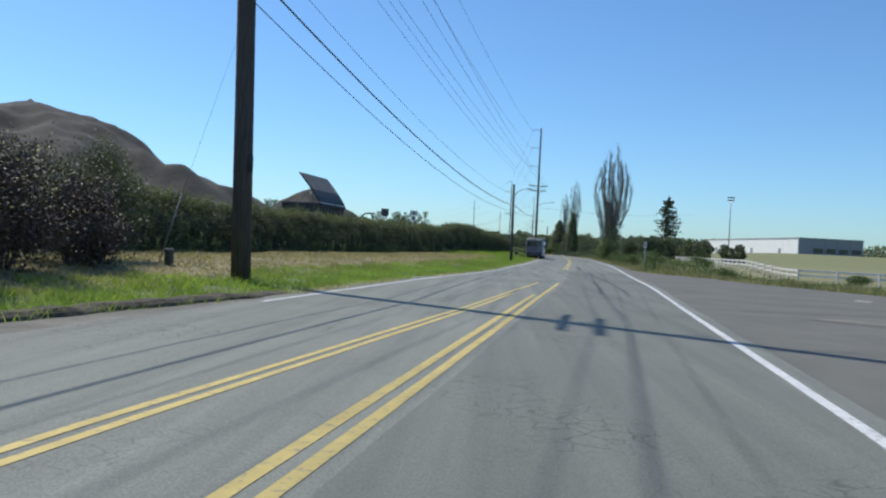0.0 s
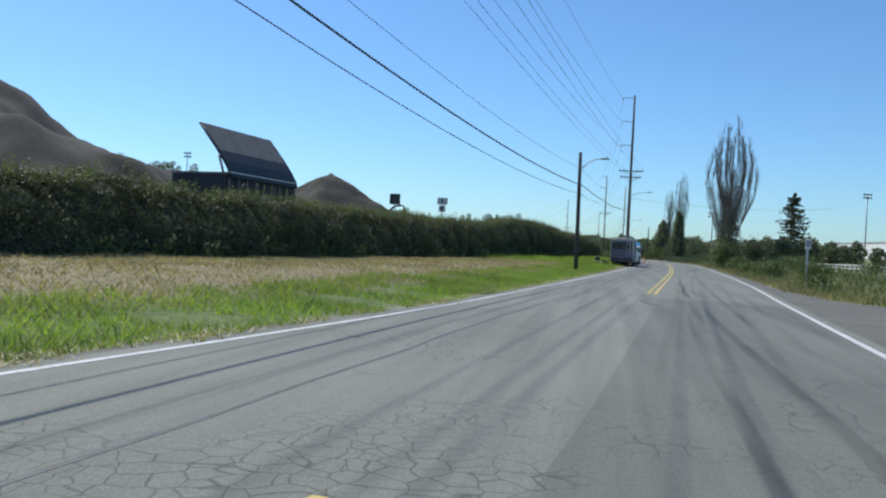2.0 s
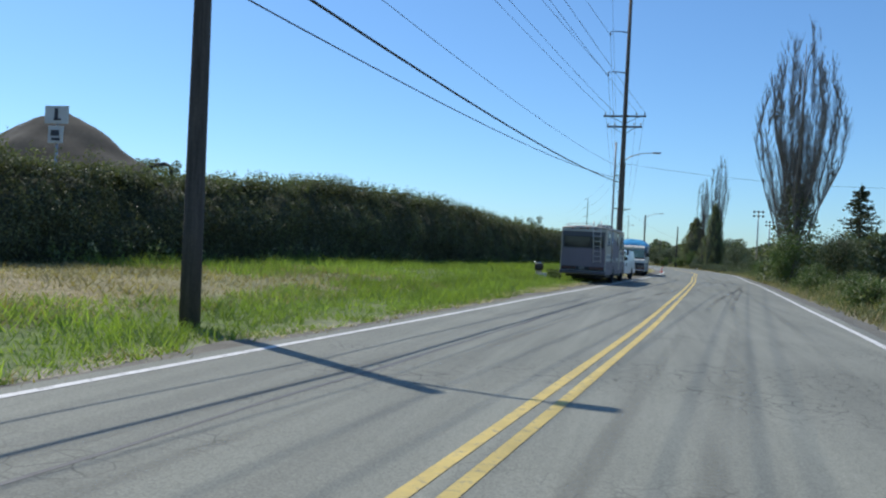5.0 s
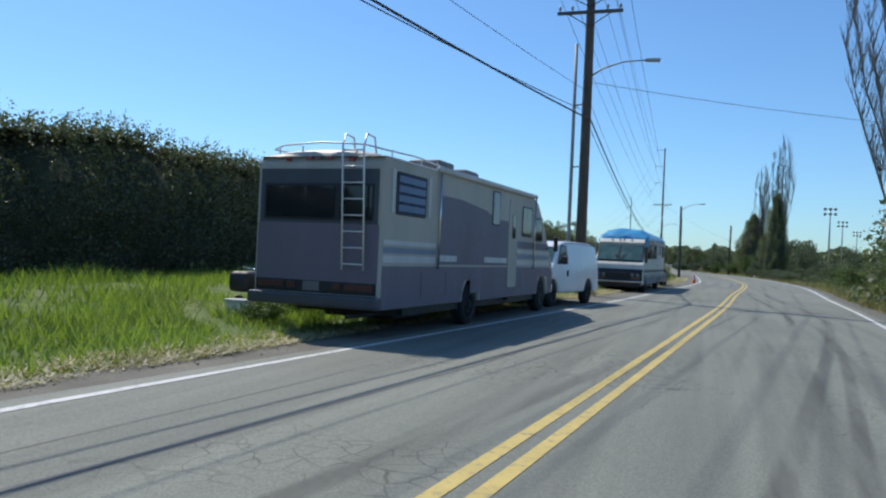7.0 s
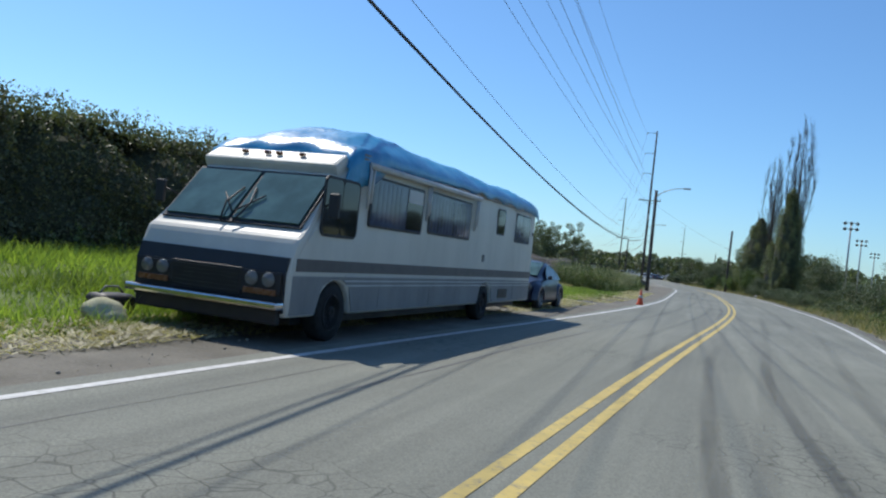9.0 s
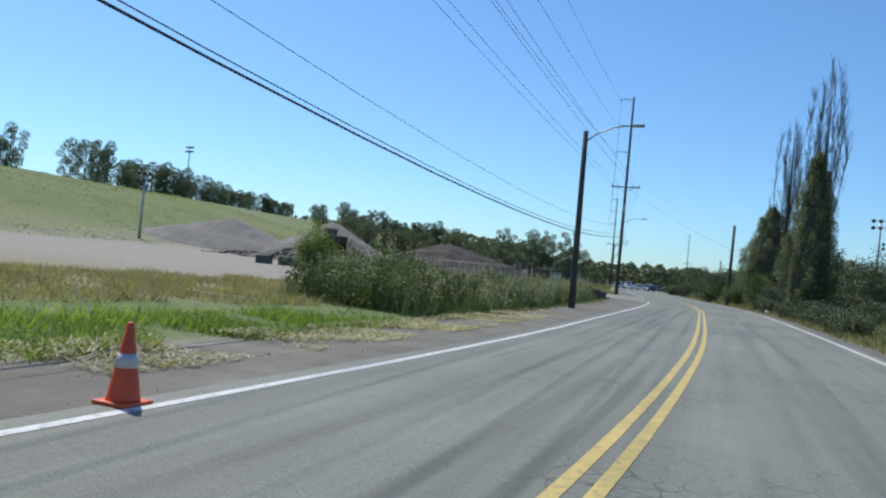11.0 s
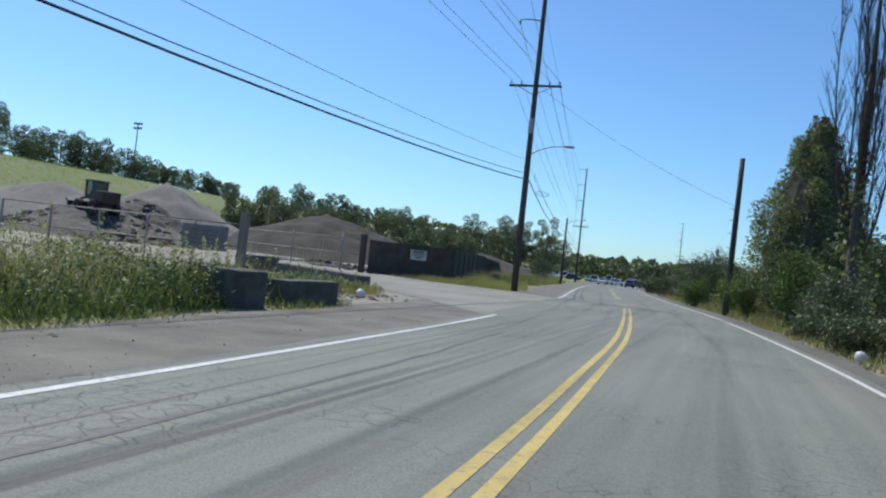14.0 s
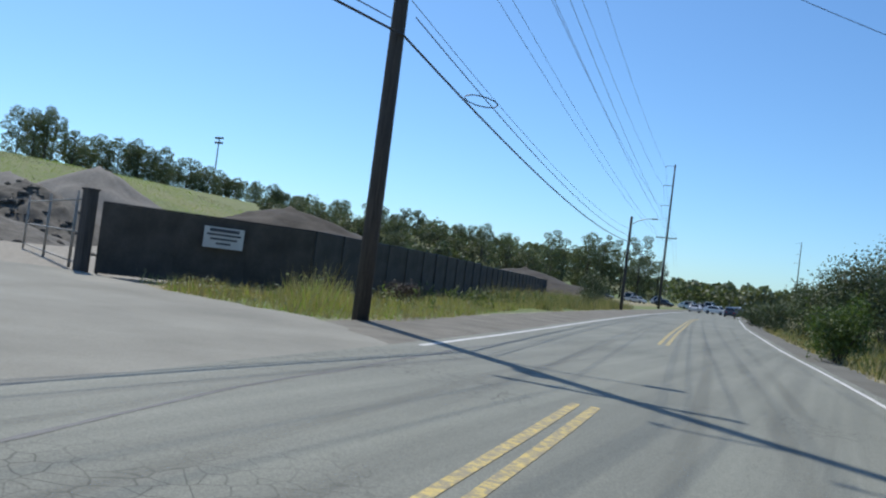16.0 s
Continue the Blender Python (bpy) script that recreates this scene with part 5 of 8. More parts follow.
def side_window(y0, y1, z0, z1, x, root, glass, split=None, r=0.06, frame_mat=None, both=True):
    fr = side_panel("window", rect(y0, y1, z0, z1, r), x, frame_mat or BLACK_TRIM, root, "framed side window", 0.012, False)
    cuts = [y0 + 0.04] + ([split] if split else []) + [y1 - 0.04]
    for a, b in zip(cuts, cuts[1:]):
        part("pane", b_prism(rect(a + 0.01, b - 0.01, z0 + 0.04, z1 - 0.04, r * 0.6), x + 0.008, x + 0.018), glass, fr)
    return fr


def wheel(root, x, y, r, w, rim_mat, dual=False):
    s = 1 if x > 0 else -1
    prof = [(r * 0.62, -w / 2), (r * 0.93, -w / 2), (r, -w * 0.36), (r, w * 0.36), (r * 0.93, w / 2), (r * 0.62, w / 2)]
    t = part("wheel", b_lathe(prof, 24, "X", (x, y, r)), RUBBER, root, "black rubber tyre on its rim", True)
    hub = [(0.05, 0.0), (r * 0.2, 0.02), (r * 0.22, -0.03), (r * 0.5, -0.05), (r * 0.6, 0.02), (r * 0.63, 0.0)]
    prof = [(a, s * (w / 2 + b)) for a, b in hub]
    part("rim", b_lathe(prof, 20, "X", (x, y, r)), rim_mat, t, smooth=True)
    return t


def rod(name, pts, r, mat, root, label="", sides=7):
    return part(name, b_tube(pts, r, sides), mat, root, label, True)


DULL_LENS = paint("dull_lens", (0.1, 0.03, 0.025), 0.35, 0.2)


def build_old_motorhome():
    m = pose(5.2, 121.8, 0, 0, 0, -3.8)
    root = empty("motorhome", m, "faded beige and slate motorhome parked with its rear to the traffic", "motorhome")
    W, base = 2.46, 0.5
    out = [(0.0, base), (0.0, 2.95), (0.1, 3.08), (8.85, 3.16), (9.5, 2.98), (10.3, 2.3), (10.75, 1.75), (11.2, 1.32), (11.3, 1.0), (11.25, base)]
    out += arch(10.15, 0.52, base)[::-1] + arch(4.35, 0.5, base)[::-1]
    part("body", shell(out, W, 0.05), BEIGE, root, smooth=False)
    part("underbody", b_box(2.2, 9.8, 0.22, (0, 6.1, 0.46)), DARK_METAL, root)
    part("holding_tank", b_box(1.5, 1.6, 0.26, (0, 2.4, 0.36), 0.05), BLACK_TRIM, root)
    rod("exhaust", [(0.7, -0.1, 0.38), (0.7, 1.5, 0.36), (0.6, 4.0, 0.4)], 0.04, DARK_METAL, root)
    for y in (4.35, 10.15):
        part("axle", b_tube([(-1.0, y, 0.43), (1.0, y, 0.43)], 0.07, 8), DARK_METAL, root)
        for s in (-1, 1):
            wheel(root, s * 1.07, y, 0.43, 0.26, DARK_METAL)
            part("wheel_well", b_box(0.5, 1.1, 0.55, (s * 0.9, y, 0.78)), DARK_METAL, root)
    x = W / 2
    # livery
    side_panel("colour_panel", [(2.42, 1.28), (6.8, 1.28), (6.8, 2.35), (5.7, 2.36), (5.2, 2.5), (3.6, 2.62), (2.42, 2.62)], x, SLATE, root, "slate blue swoosh panel")
    side_panel("lower_panel", [(0.06, 0.52), (3.72, 0.52), (3.9, 0.95), (4.8, 0.95), (4.98, 0.52), (9.5, 0.52), (9.65, 0.98), (10.65, 0.98), (10.8, 0.52), (11.16, 0.52), (11.18, 1.1), (10.9, 1.24), (0.06, 1.24)], x, SLATE, root, "weathered slate lower panel")
    for z0, z1, mat in ((1.3, 1.42, PALE_STRIPE), (1.46, 1.56, BLUE_GREY), (1.6, 1.68, PALE_STRIPE)):
        side_panel("stripe", rect(0.08, 2.3, z0, z1), x, mat, root)
        side_panel("stripe", rect(7.62, 10.75, z0, z1), x, mat, root)
    side_panel("stripe", rect(5.1, 6.75, 1.34, 1.46), x + 0.008, PALE_STRIPE, root, d=0.006)
    side_panel("stripe", rect(2.5, 3.4, 1.34, 1.46), x + 0.008, PALE_STRIPE, root, d=0.006)
    side_panel("stripe", rect(7.62, 10.6, 1.72, 1.9), x, SLATE, root)
    # windows and entrance door
    louvre = side_window(0.48, 1.75, 2.12, 2.86, x, root, GLASS_BLUE, 1.1)
    for k in range(4):
        part("louvre_slat", b_prism(rect(0.56, 1.67, 2.19 + 0.165 * k, 2.3 + 0.165 * k), x + 0.015, x + 0.024), LOUVRE_BLUE, louvre)
    for y in (0.34, 1.88):
        side_panel("shutter", rect(y - 0.05, y + 0.05, 2.15, 2.88), x, PALE_STRIPE, root, d=0.03)
    side_window(5.55, 6.1, 2.2, 3.0, x, root, GLASS_BLUE)
    side_window(7.95, 8.85, 2.03, 2.82, x, root, GLASS, 8.35)
    side_window(9.25, 9.95, 1.95, 2.6, x, root, GLASS, 9.55, 0.1)
    door = side_panel("entrance_door", rect(6.85, 7.55, 0.75, 2.9, 0.08), x, BEIGE, root, "beige entrance door with a tall window", 0.016, False)
    part("pane", b_prism(rect(7.1, 7.36, 1.95, 2.55, 0.05), x + 0.014, x + 0.024), GLASS, door)
    rod("door_handle", [(x + 0.02, 7.46, 1.55), (x + 0.06, 7.46, 1.57), (x + 0.06, 7.46, 1.8), (x + 0.02, 7.46, 1.82)], 0.012, CHROME, door)
    for y in (3.2, 4.6, 5.3, 2.0, 8.3):
        part("hatch", b_prism(rect(y - 0.35, y + 0.35, 0.68, 1.14, 0.03), x + 0.006, x + 0.014), SLATE, root)
    # crowned roof skin with its rolled rear edge
    bm = bmesh.new()
    rows = []
    for y, drop in ((-0.015, 0.16), (0.03, 0.05), (0.16, 0.0), (3.0, -0.01), (6.0, -0.01), (8.7, 0.0), (9.0, 0.05)):
        top = 3.07 + 0.08 * y / 8.85
        rows.append([bm.verts.new((W / 2 * f * 0.995, y, top - 0.02 + max(0.0, 0.14 * (1 - f * f) ** 0.8 - drop))) for f in [-1 + i / 7 for i in range(15)]])
    for p, q in zip(rows, rows[1:]):
        for i in range(14):
            bm.faces.new((p[i], p[i + 1], q[i + 1], q[i]))
    part("roof_skin", bm, BEIGE, root, "crowned beige roof skin", True)
    # awning with its two arms, roof edge
    rod("awning_roll", [(x + 0.05, 2.2, 3.1), (x + 0.05, 9.0, 3.14)], 0.06, PALE_STRIPE, root, "rolled pale awning along the roof edge")
    for y in (2.32, 9.0):
        rod("awning_arm", [(x + 0.05, y, 1.2), (x + 0.06, y, 2.2), (x + 0.06, y, 3.12)], 0.024, CHROME, root, "bright metal awning arm")
    rod("gutter", [(x, 0.1, 3.04), (x, 8.8, 3.12)], 0.02, PALE_STRIPE, root)
    # rear wall: dark band with a wide window, tail lights, bumper, ladder
    part("rear_band", b_box(2.3, 0.02, 0.92, (0, -0.006, 2.38), 0.0), SLATE_DARK, root, "dark slate band across the rear")
    part("rear_panel", b_box(2.36, 0.014, 0.98, (0, -0.004, 1.43)), SLATE, root, "slate blue lower rear wall")
    win = part("rear_window", b_box(2.14, 0.03, 0.62, (0, -0.014, 2.28), 0.012), BLACK_TRIM, root, "wide dark rear window")
    for cx, w in ((-0.34, 1.36), (0.75, 0.6)):
        part("pane", b_box(w, 0.012, 0.54, (cx, -0.032, 2.28)), GLASS, win)
    part("bumper", b_box(2.5, 0.22, 0.2, (0, -0.06, 0.62), 0.04), SLATE_DARK, root, "dented dark rear bumper")
    light = part("light_bar", b_box(2.34, 0.03, 0.2, (0, -0.01, 0.84)), BLACK_TRIM, root)
    for k in (-1, 1):
        part("tail_light", b_box(0.52, 0.03, 0.11, (k * 0.86, -0.03, 0.86), 0.01), DULL_LENS, light, "dull brown-red tail light")
        part("turn_light", b_box(0.16, 0.03, 0.11, (k * 0.45, -0.03, 0.86), 0.01), DULL_LENS, light)
    part("number_plate", b_box(0.32, 0.014, 0.16, (-0.05, -0.034, 0.85)), SKIRT, light, "weathered blank number plate")
    for xx in (-0.62, -0.2, 0.0, 0.2, 0.62):
        part("clearance_lamp", b_box(0.1, 0.04, 0.05, (xx, -0.02, 2.98 + 0.05 * (1 - abs(xx))), 0.01), RED_LENS if xx else AMBER_LENS, root)
    ladder = rod("ladder", [(0.58, -0.12, 1.15), (0.5, -0.12, 3.2), (0.48, 0.0, 3.42), (0.48, 0.28, 3.4), (0.48, 0.36, 3.12)], 0.017, ALUMINIUM, root, "bright metal roof ladder")
    rod("ladder_rail", [(0.98, -0.12, 1.15), (0.9, -0.12, 3.2), (0.88, 0.0, 3.42), (0.88, 0.28, 3.4), (0.88, 0.36, 3.12)], 0.017, ALUMINIUM, ladder)
    for k in range(8):
        z = 1.25 + k * 0.27
        rod("rung", [(0.58 - 0.039 * (z - 1.15), -0.12, z), (0.98 - 0.039 * (z - 1.15), -0.12, z)], 0.014, ALUMINIUM, ladder)
    # roof rack, pods
    rack = rod("roof_rack", [(-1.05, 0.2, 3.2), (-0.8, 0.1, 3.26), (0.0, 0.06, 3.3), (0.8, 0.1, 3.26), (1.05, 0.2, 3.2), (1.08, 1.6, 3.24), (1.08, 3.0, 3.2), (1.08, 3.1, 3.05)], 0.016, ALUMINIUM, root, "low bright roof rail")
    rod("rail", [(-1.05, 0.2, 3.2), (-1.08, 1.6, 3.24), (-1.08, 3.0, 3.2), (-1.08, 3.1, 3.05)], 0.016, ALUMINIUM, rack)
    for xx, yy in ((-0.9, 0.14), (-0.4, 0.08), (0.4, 0.08), (1.06, 0.6), (1.08, 1.8), (1.08, 2.6)):
        rod("stanchion", [(xx, yy, 3.04), (xx, yy, 3.24)], 0.012, ALUMINIUM, rack)
    for yy, hh, ll in ((3.2, 0.26, 0.8), (4.7, 0.24, 0.8)):
        part("air_conditioner", b_box(0.7, ll, hh, (0.68, yy, 3.1 + hh / 2), 0.07, seg=3), SKIRT, root, "grey roof air conditioner", True)
    part("roof_box", b_box(0.5, 0.4, 0.1, (0.0, 0.9, 3.17), 0.04), RED_LENS, root, "faded red lid on the roof")
    part("roof_vent", b_box(0.45, 0.45, 0.12, (0.2, 7.4, 3.2), 0.04), PALE_STRIPE, root)
    # front
    screen = b_prism([(9.62, 2.86), (10.28, 2.27), (10.7, 1.78), (10.73, 1.82), (10.31, 2.31), (9.65, 2.9)], -1.1, 1.1)
    part("windscreen", screen, GLASS_SCREEN, root)
    for s in (-1, 1):
        rod("mirror_arm", [(s * 1.2, 10.35, 1.75), (s * 1.45, 10.55, 1.85)], 0.015, BLACK_TRIM, root)
        part("mirror", b_box(0.12, 0.1, 0.42, (s * 1.47, 10.6, 1.92), 0.04, seg=3), BLACK_TRIM, root, "black door mirror")
        part("headlight", b_box(0.34, 0.06, 0.18, (s * 0.88, 11.3, 0.98), 0.02), CLEAR_LENS, root)
    part("front_bumper", b_box(2.44, 0.24, 0.24, (0, 11.3, 0.62), 0.05), CHROME, root)
    part("step", b_box(0.12, 0.55, 0.05, (1.2, 7.2, 0.46), 0.01), DARK_METAL, root)
    # gear strapped to the rear left
    gear = empty("scooter", pose(2.55, 123.95, 0.0, 0, 0, 8), "dark covered scooter standing behind the motorhome", "scooter")
    part("body", b_box(0.5, 0.9, 0.42, (0, 0, 0.75), 0.14, seg=3), BLACK_TRIM, gear, smooth=True)
    part("leg_shield", b_box(0.34, 0.12, 0.5, (0, 0.42, 0.55), 0.05), PALE_STRIPE, gear)
    for y in (-0.42, 0.46):
        part("wheel", b_lathe([(0.14, -0.05), (0.22, -0.05), (0.24, 0), (0.22, 0.05), (0.14, 0.05)], 18, "X", (0, y, 0.24)), RUBBER, gear, smooth=True)
    rod("handlebar", [(-0.3, 0.36, 1.02), (0, 0.4, 0.98), (0.3, 0.36, 1.02)], 0.02, CHROME, gear)
    tub = empty("storage_tub", pose(2.85, 123.25, 0.02, 0, 0, 4), "pale plastic storage tub on the ground", "storage tub")
    part("tub", b_box(0.5, 0.4, 0.36, (0, 0, 0.18), 0.04), PALE_STRIPE, tub)
    part("lid", b_box(0.54, 0.44, 0.05, (0, 0, 0.385), 0.02), PALE_STRIPE, tub)
    return root


def build_tarp_motorhome():
    m = pose(7.3, 150.25, 0, 0, 0, -1.7)
    root = empty("motorhome", m, "cream motorhome with dark belt stripe and blue tarpaulin over its roof", "motorhome")
    W, base = 2.5, 0.38
    out = [(0.0, base), (-0.02, 0.95), (0.06, 1.2), (0.14, 1.42), (0.3, 1.53), (1.08, 2.34), (1.3, 2.6), (1.7, 2.8), (12.2, 2.9), (12.4, 2.78), (12.42, base)]
    out += arch(8.4, 0.5, base)[::-1] + arch(1.25, 0.5, base)[::-1]
    bm = shell(out, W, 0.07)
    for v in bm.verts:
        if v.co.y < 2.0 and v.co.z > 1.5:
            v.co.x *= 1 - 0.1 * min(1.0, (2.0 - v.co.y) / 0.8) * min(1.0, (v.co.z - 1.5) / 0.8)
    part("body", bm, CREAM, root)
    part("underbody", b_box(1.9, 11.4, 0.26, (0, 6.3, 0.36)), DARK_METAL, root)
    for y in (1.25, 8.4):
        for s in (-1, 1):
            wheel(root, s * 1.09, y, 0.42, 0.26, DARK_METAL)
            part("wheel_well", b_box(0.5, 1.06, 0.5, (s * 0.92, y, 0.72)), DARK_METAL, root)
    x = W / 2
    side_panel("belt_stripe", rect(0.12, 12.36, 1.0, 1.17), x, TAUPE, root, "dark grey belt stripe")
    side_panel("lower_panel", [(0.06, 0.42), (0.7, 0.42), (0.85, 0.8), (1.1, 0.9), (1.4, 0.9), (1.65, 0.8), (1.8, 0.42), (7.85, 0.42), (8.0, 0.8), (8.25, 0.9), (8.55, 0.9), (8.8, 0.8), (8.95, 0.42), (12.36, 0.42), (12.36, 0.92), (9.0, 0.94), (0.06, 0.94)], x, SKIRT_PALE, root, "faded grey lower panel")
    for z in (0.8, 0.87, 0.945):
        side_panel("pin_stripe", rect(1.5, 12.3, z, z + 0.022), x + 0.008, PALE_STRIPE, root, d=0.005)
    first = side_window(2.05, 4.2, 1.72, 2.52, x, root, GLASS_BLUE, 3.45)
    part("open_pane", b_prism(rect(3.47, 4.14, 1.78, 2.47, 0.03), x + 0.014, x + 0.021), GLASS, first, "dark open half of the window")
    part("blind", b_prism(rect(3.49, 4.12, 2.24, 2.46), x + 0.018, x + 0.025), PALE_STRIPE, first, "pale blind half drawn")
    second = side_window(4.5, 6.88, 1.76, 2.55, x, root, GLASS_BLUE, 5.75)
    for win, y0, y1 in ((first, 2.12, 3.4), (second, 4.6, 6.78)):
        for k in range(int((y1 - y0) / 0.17)):
            yy = y0 + 0.17 * k
            part("curtain_fold", b_prism(rect(yy, yy + 0.07, 1.82, 2.46, 0.02), x + 0.014, x + 0.0205), GLASS_FOLD, win)
    # rolled awning with folded arms, and the roof rails under the tarpaulin
    awning = rod("awning_roll", [(x + 0.06, 1.86, 2.64), (x + 0.06, 7.25, 2.68)], 0.055, PALE_STRIPE, root, "rolled pale awning above the windows")
    for y in (1.93, 4.34, 7.12):
        for dy, z0 in ((-0.05, 1.98), (0.05, 2.08)):
            rod("awning_arm", [(x + 0.05, y + dy, z0), (x + 0.06, y + dy, 2.62)], 0.026, PALE_STRIPE, awning)
    for z in (2.76, 2.82):
        rod("roof_rail", [(x + 0.01, 1.7, z - 0.04), (x + 0.01, 12.3, z)], 0.018, SKIRT_PALE, root)
    rod("drip_rail", [(x + 0.01, 10.2, 2.7), (x + 0.01, 12.1, 2.72)], 0.016, PALE_STRIPE, root)
    side_window(8.8, 9.45, 2.0, 2.62, x, root, GLASS, None, 0.1)
    side_window(10.4, 11.85, 1.9, 2.64, x, root, GLASS_BLUE, 11.1)
    side_window(0.62, 1.7, 1.5, 2.35, x, root, GLASS, 1.15, 0.12)
    part("hatch", b_prism(rect(9.4, 10.2, 0.5, 0.72, 0.03), x + 0.006, x + 0.014), BLACK_TRIM, root, "black louvred side vent")
    for y in (3.2, 5.4, 11.2):
        part("hatch", b_prism(rect(y - 0.5, y + 0.5, 0.46, 0.84, 0.03), x + 0.006, x + 0.013), SKIRT_PALE, root)
    part("fuel_flap", b_box(0.02, 0.16, 0.16, (x + 0.006, 8.0, 1.42), 0.01), SKIRT, root)
    part("side_lamp", b_box(0.03, 0.08, 0.1, (x + 0.01, 12.2, 2.2), 0.01), BLACK_TRIM, root)
    # windscreen in two panes
    part("cab_brow", b_box(2.3, 0.4, 0.2, (0, 1.28, 2.55), 0.06, rot=Matrix.Rotation(radians(30), 4, "X")), CREAM, root)
    fr = part("windscreen", b_prism([(0.33, 1.53), (1.1, 2.33), (1.06, 2.37), (0.29, 1.57)], -1.14, 1.14), BLACK_TRIM, root, "large sloping two-part windscreen")
    for s in (-1, 1):
        p = b_prism([(0.345, 1.6), (1.03, 2.31), (1.0, 2.34), (0.315, 1.63)], s * 0.565 - 0.53, s * 0.565 + 0.53)
        part("pane", p, GLASS_SCREEN, fr)
        w = rod("wiper", [(s * 0.1, 0.22, 1.55), (s * 0.2, 0.46, 1.85), (s * 0.1, 0.72, 2.08)], 0.014, BLACK_TRIM, root, "black wiper")
        rod("blade", [(s * 0.02, 0.36, 1.72), (s * 0.34, 0.62, 1.98)], 0.012, BLACK_TRIM, w)
        part("headlight_panel", b_box(0.62, 0.04, 0.3, (s * 0.86, -0.055, 0.82), 0.03), BLACK_TRIM, root)
        for k in (0.72, 0.98):
            part("headlight", b_lathe([(0.09, -0.02), (0.1, 0.0), (0.085, 0.03), (0.02, 0.045)], 14, "Y", (s * k, -0.08, 0.86)), CLEAR_LENS, root, "round headlight", True)
        part("turn_light", b_box(0.5, 0.03, 0.08, (s * 0.86, -0.08, 0.7), 0.01), AMBER_LENS, root)
        rod("mirror_arm", [(s * 1.24, 0.7, 1.9), (s * 1.44, 0.6, 1.98)], 0.014, BLACK_TRIM, root)
        part("mirror", b_box(0.16, 0.07, 0.34, (s * 1.46, 0.58, 1.92), 0.03, seg=3), BLACK_TRIM, root)
    part("front_mask", b_prism([(-0.035, 0.44), (-0.05, 0.95), (0.02, 1.17), (0.08, 1.16), (0.03, 0.44)], -1.2, 1.2), BLACK_TRIM, root, "black mask across the lower front")
    part("grille", b_box(1.12, 0.05, 0.36, (0, -0.05, 0.8), 0.02), BLACK_TRIM, root, "black front grille")
    for k in range(6):
        part("slat", b_box(1.06, 0.02, 0.018, (0, -0.08, 0.66 + k * 0.055)), DARK_METAL, root)
    part("bumper", b_box(2.46, 0.2, 0.1, (0, -0.12, 0.54), 0.03), CHROME, root, "chrome front bumper")
    part("valance", b_box(2.3, 0.1, 0.2, (0, -0.02, 0.38), 0.03), BLACK_TRIM, root)
    for xx in (-0.5, -0.1, 0.1, 0.5):
        part("clearance_lamp", b_box(0.1, 0.06, 0.05, (xx, 1.2, 2.66), 0.012), AMBER_LENS, root)
    # tarpaulin
    n_y, n_x = 72, 30
    verts = []
    for j in range(n_y + 1):
        for i in range(n_x + 1):
            f = -1 + 2 * i / n_x
            edge = abs(f)
            start = 1.5 - 0.32 * edge ** 2.5 + 0.05 * math.sin(f * 11)
            y = start + (12.6 - start) * (j / n_y) ** 1.15
            roof = float(np.interp(y, [1.08, 1.3, 1.7, 12.2, 12.42, 12.6], [2.36, 2.62, 2.82, 2.92, 2.84, 2.7]))
            puff = float(np.interp(y, [1.4, 1.9, 2.7, 4.0, 7.0, 10.0, 11.2, 12.6], [0.02, 0.14, 0.36, 0.34, 0.3, 0.24, 0.3, 0.06]))
            hang = float(np.interp(y, [1.1, 1.5, 2.0, 2.6, 5, 9, 12.6], [0.3, 0.6, 0.5, 0.2, 0.13, 0.15, 0.24])) + 0.07 * noise.noise(Vector((y * 1.7, f * 2, 1)))
            half = 1.285 * (0.93 + 0.07 * min(1.0, max(0.0, y - 1.1)))
            if edge > 0.8:
                k = (edge - 0.8) / 0.2
                px = half + 0.004 + 0.01 * math.sin(k * 3.1)
                z = roof - hang * k
            else:
                k = edge / 0.8
                px = half * k
                z = roof + (puff + 0.07 * min(1.0, max(0.0, y - 1.6))) * (1 - k ** 4)
            fold = noise.noise(Vector((y * 1.2, f * 3.0, 0))) * 0.06 + abs(noise.noise(Vector((y * 3.2 + f * 2, f * 6.0, 3)))) * 0.06
            fold *= min(1.0, (y - start) * 2 + 0.2)
            px *= 1 if f > 0 else -1
            if j == 0:
                z -= 0.16
                y -= 0.02
            verts.append((px + fold * 0.15 * (1 if f > 0 else -1), y, z + fold * (1 if edge < 0.8 else 0.4)))
    k = n_x + 1
    faces = [(j * k + i, j * k + i + 1, (j + 1) * k + i + 1, (j + 1) * k + i) for j in range(n_y) for i in range(n_x)]
    tarp = tagged(put("tarpaulin", mesh_of("tarpaulin", verts, faces, True), TARP, m=m @ Matrix.Translation((0, 0, 0.03))), "crumpled shiny blue tarpaulin draped over the motorhome roof", "tarpaulin")
    sol = tarp.modifiers.new("thickness", "SOLIDIFY")
    sol.thickness = 0.012
    return root


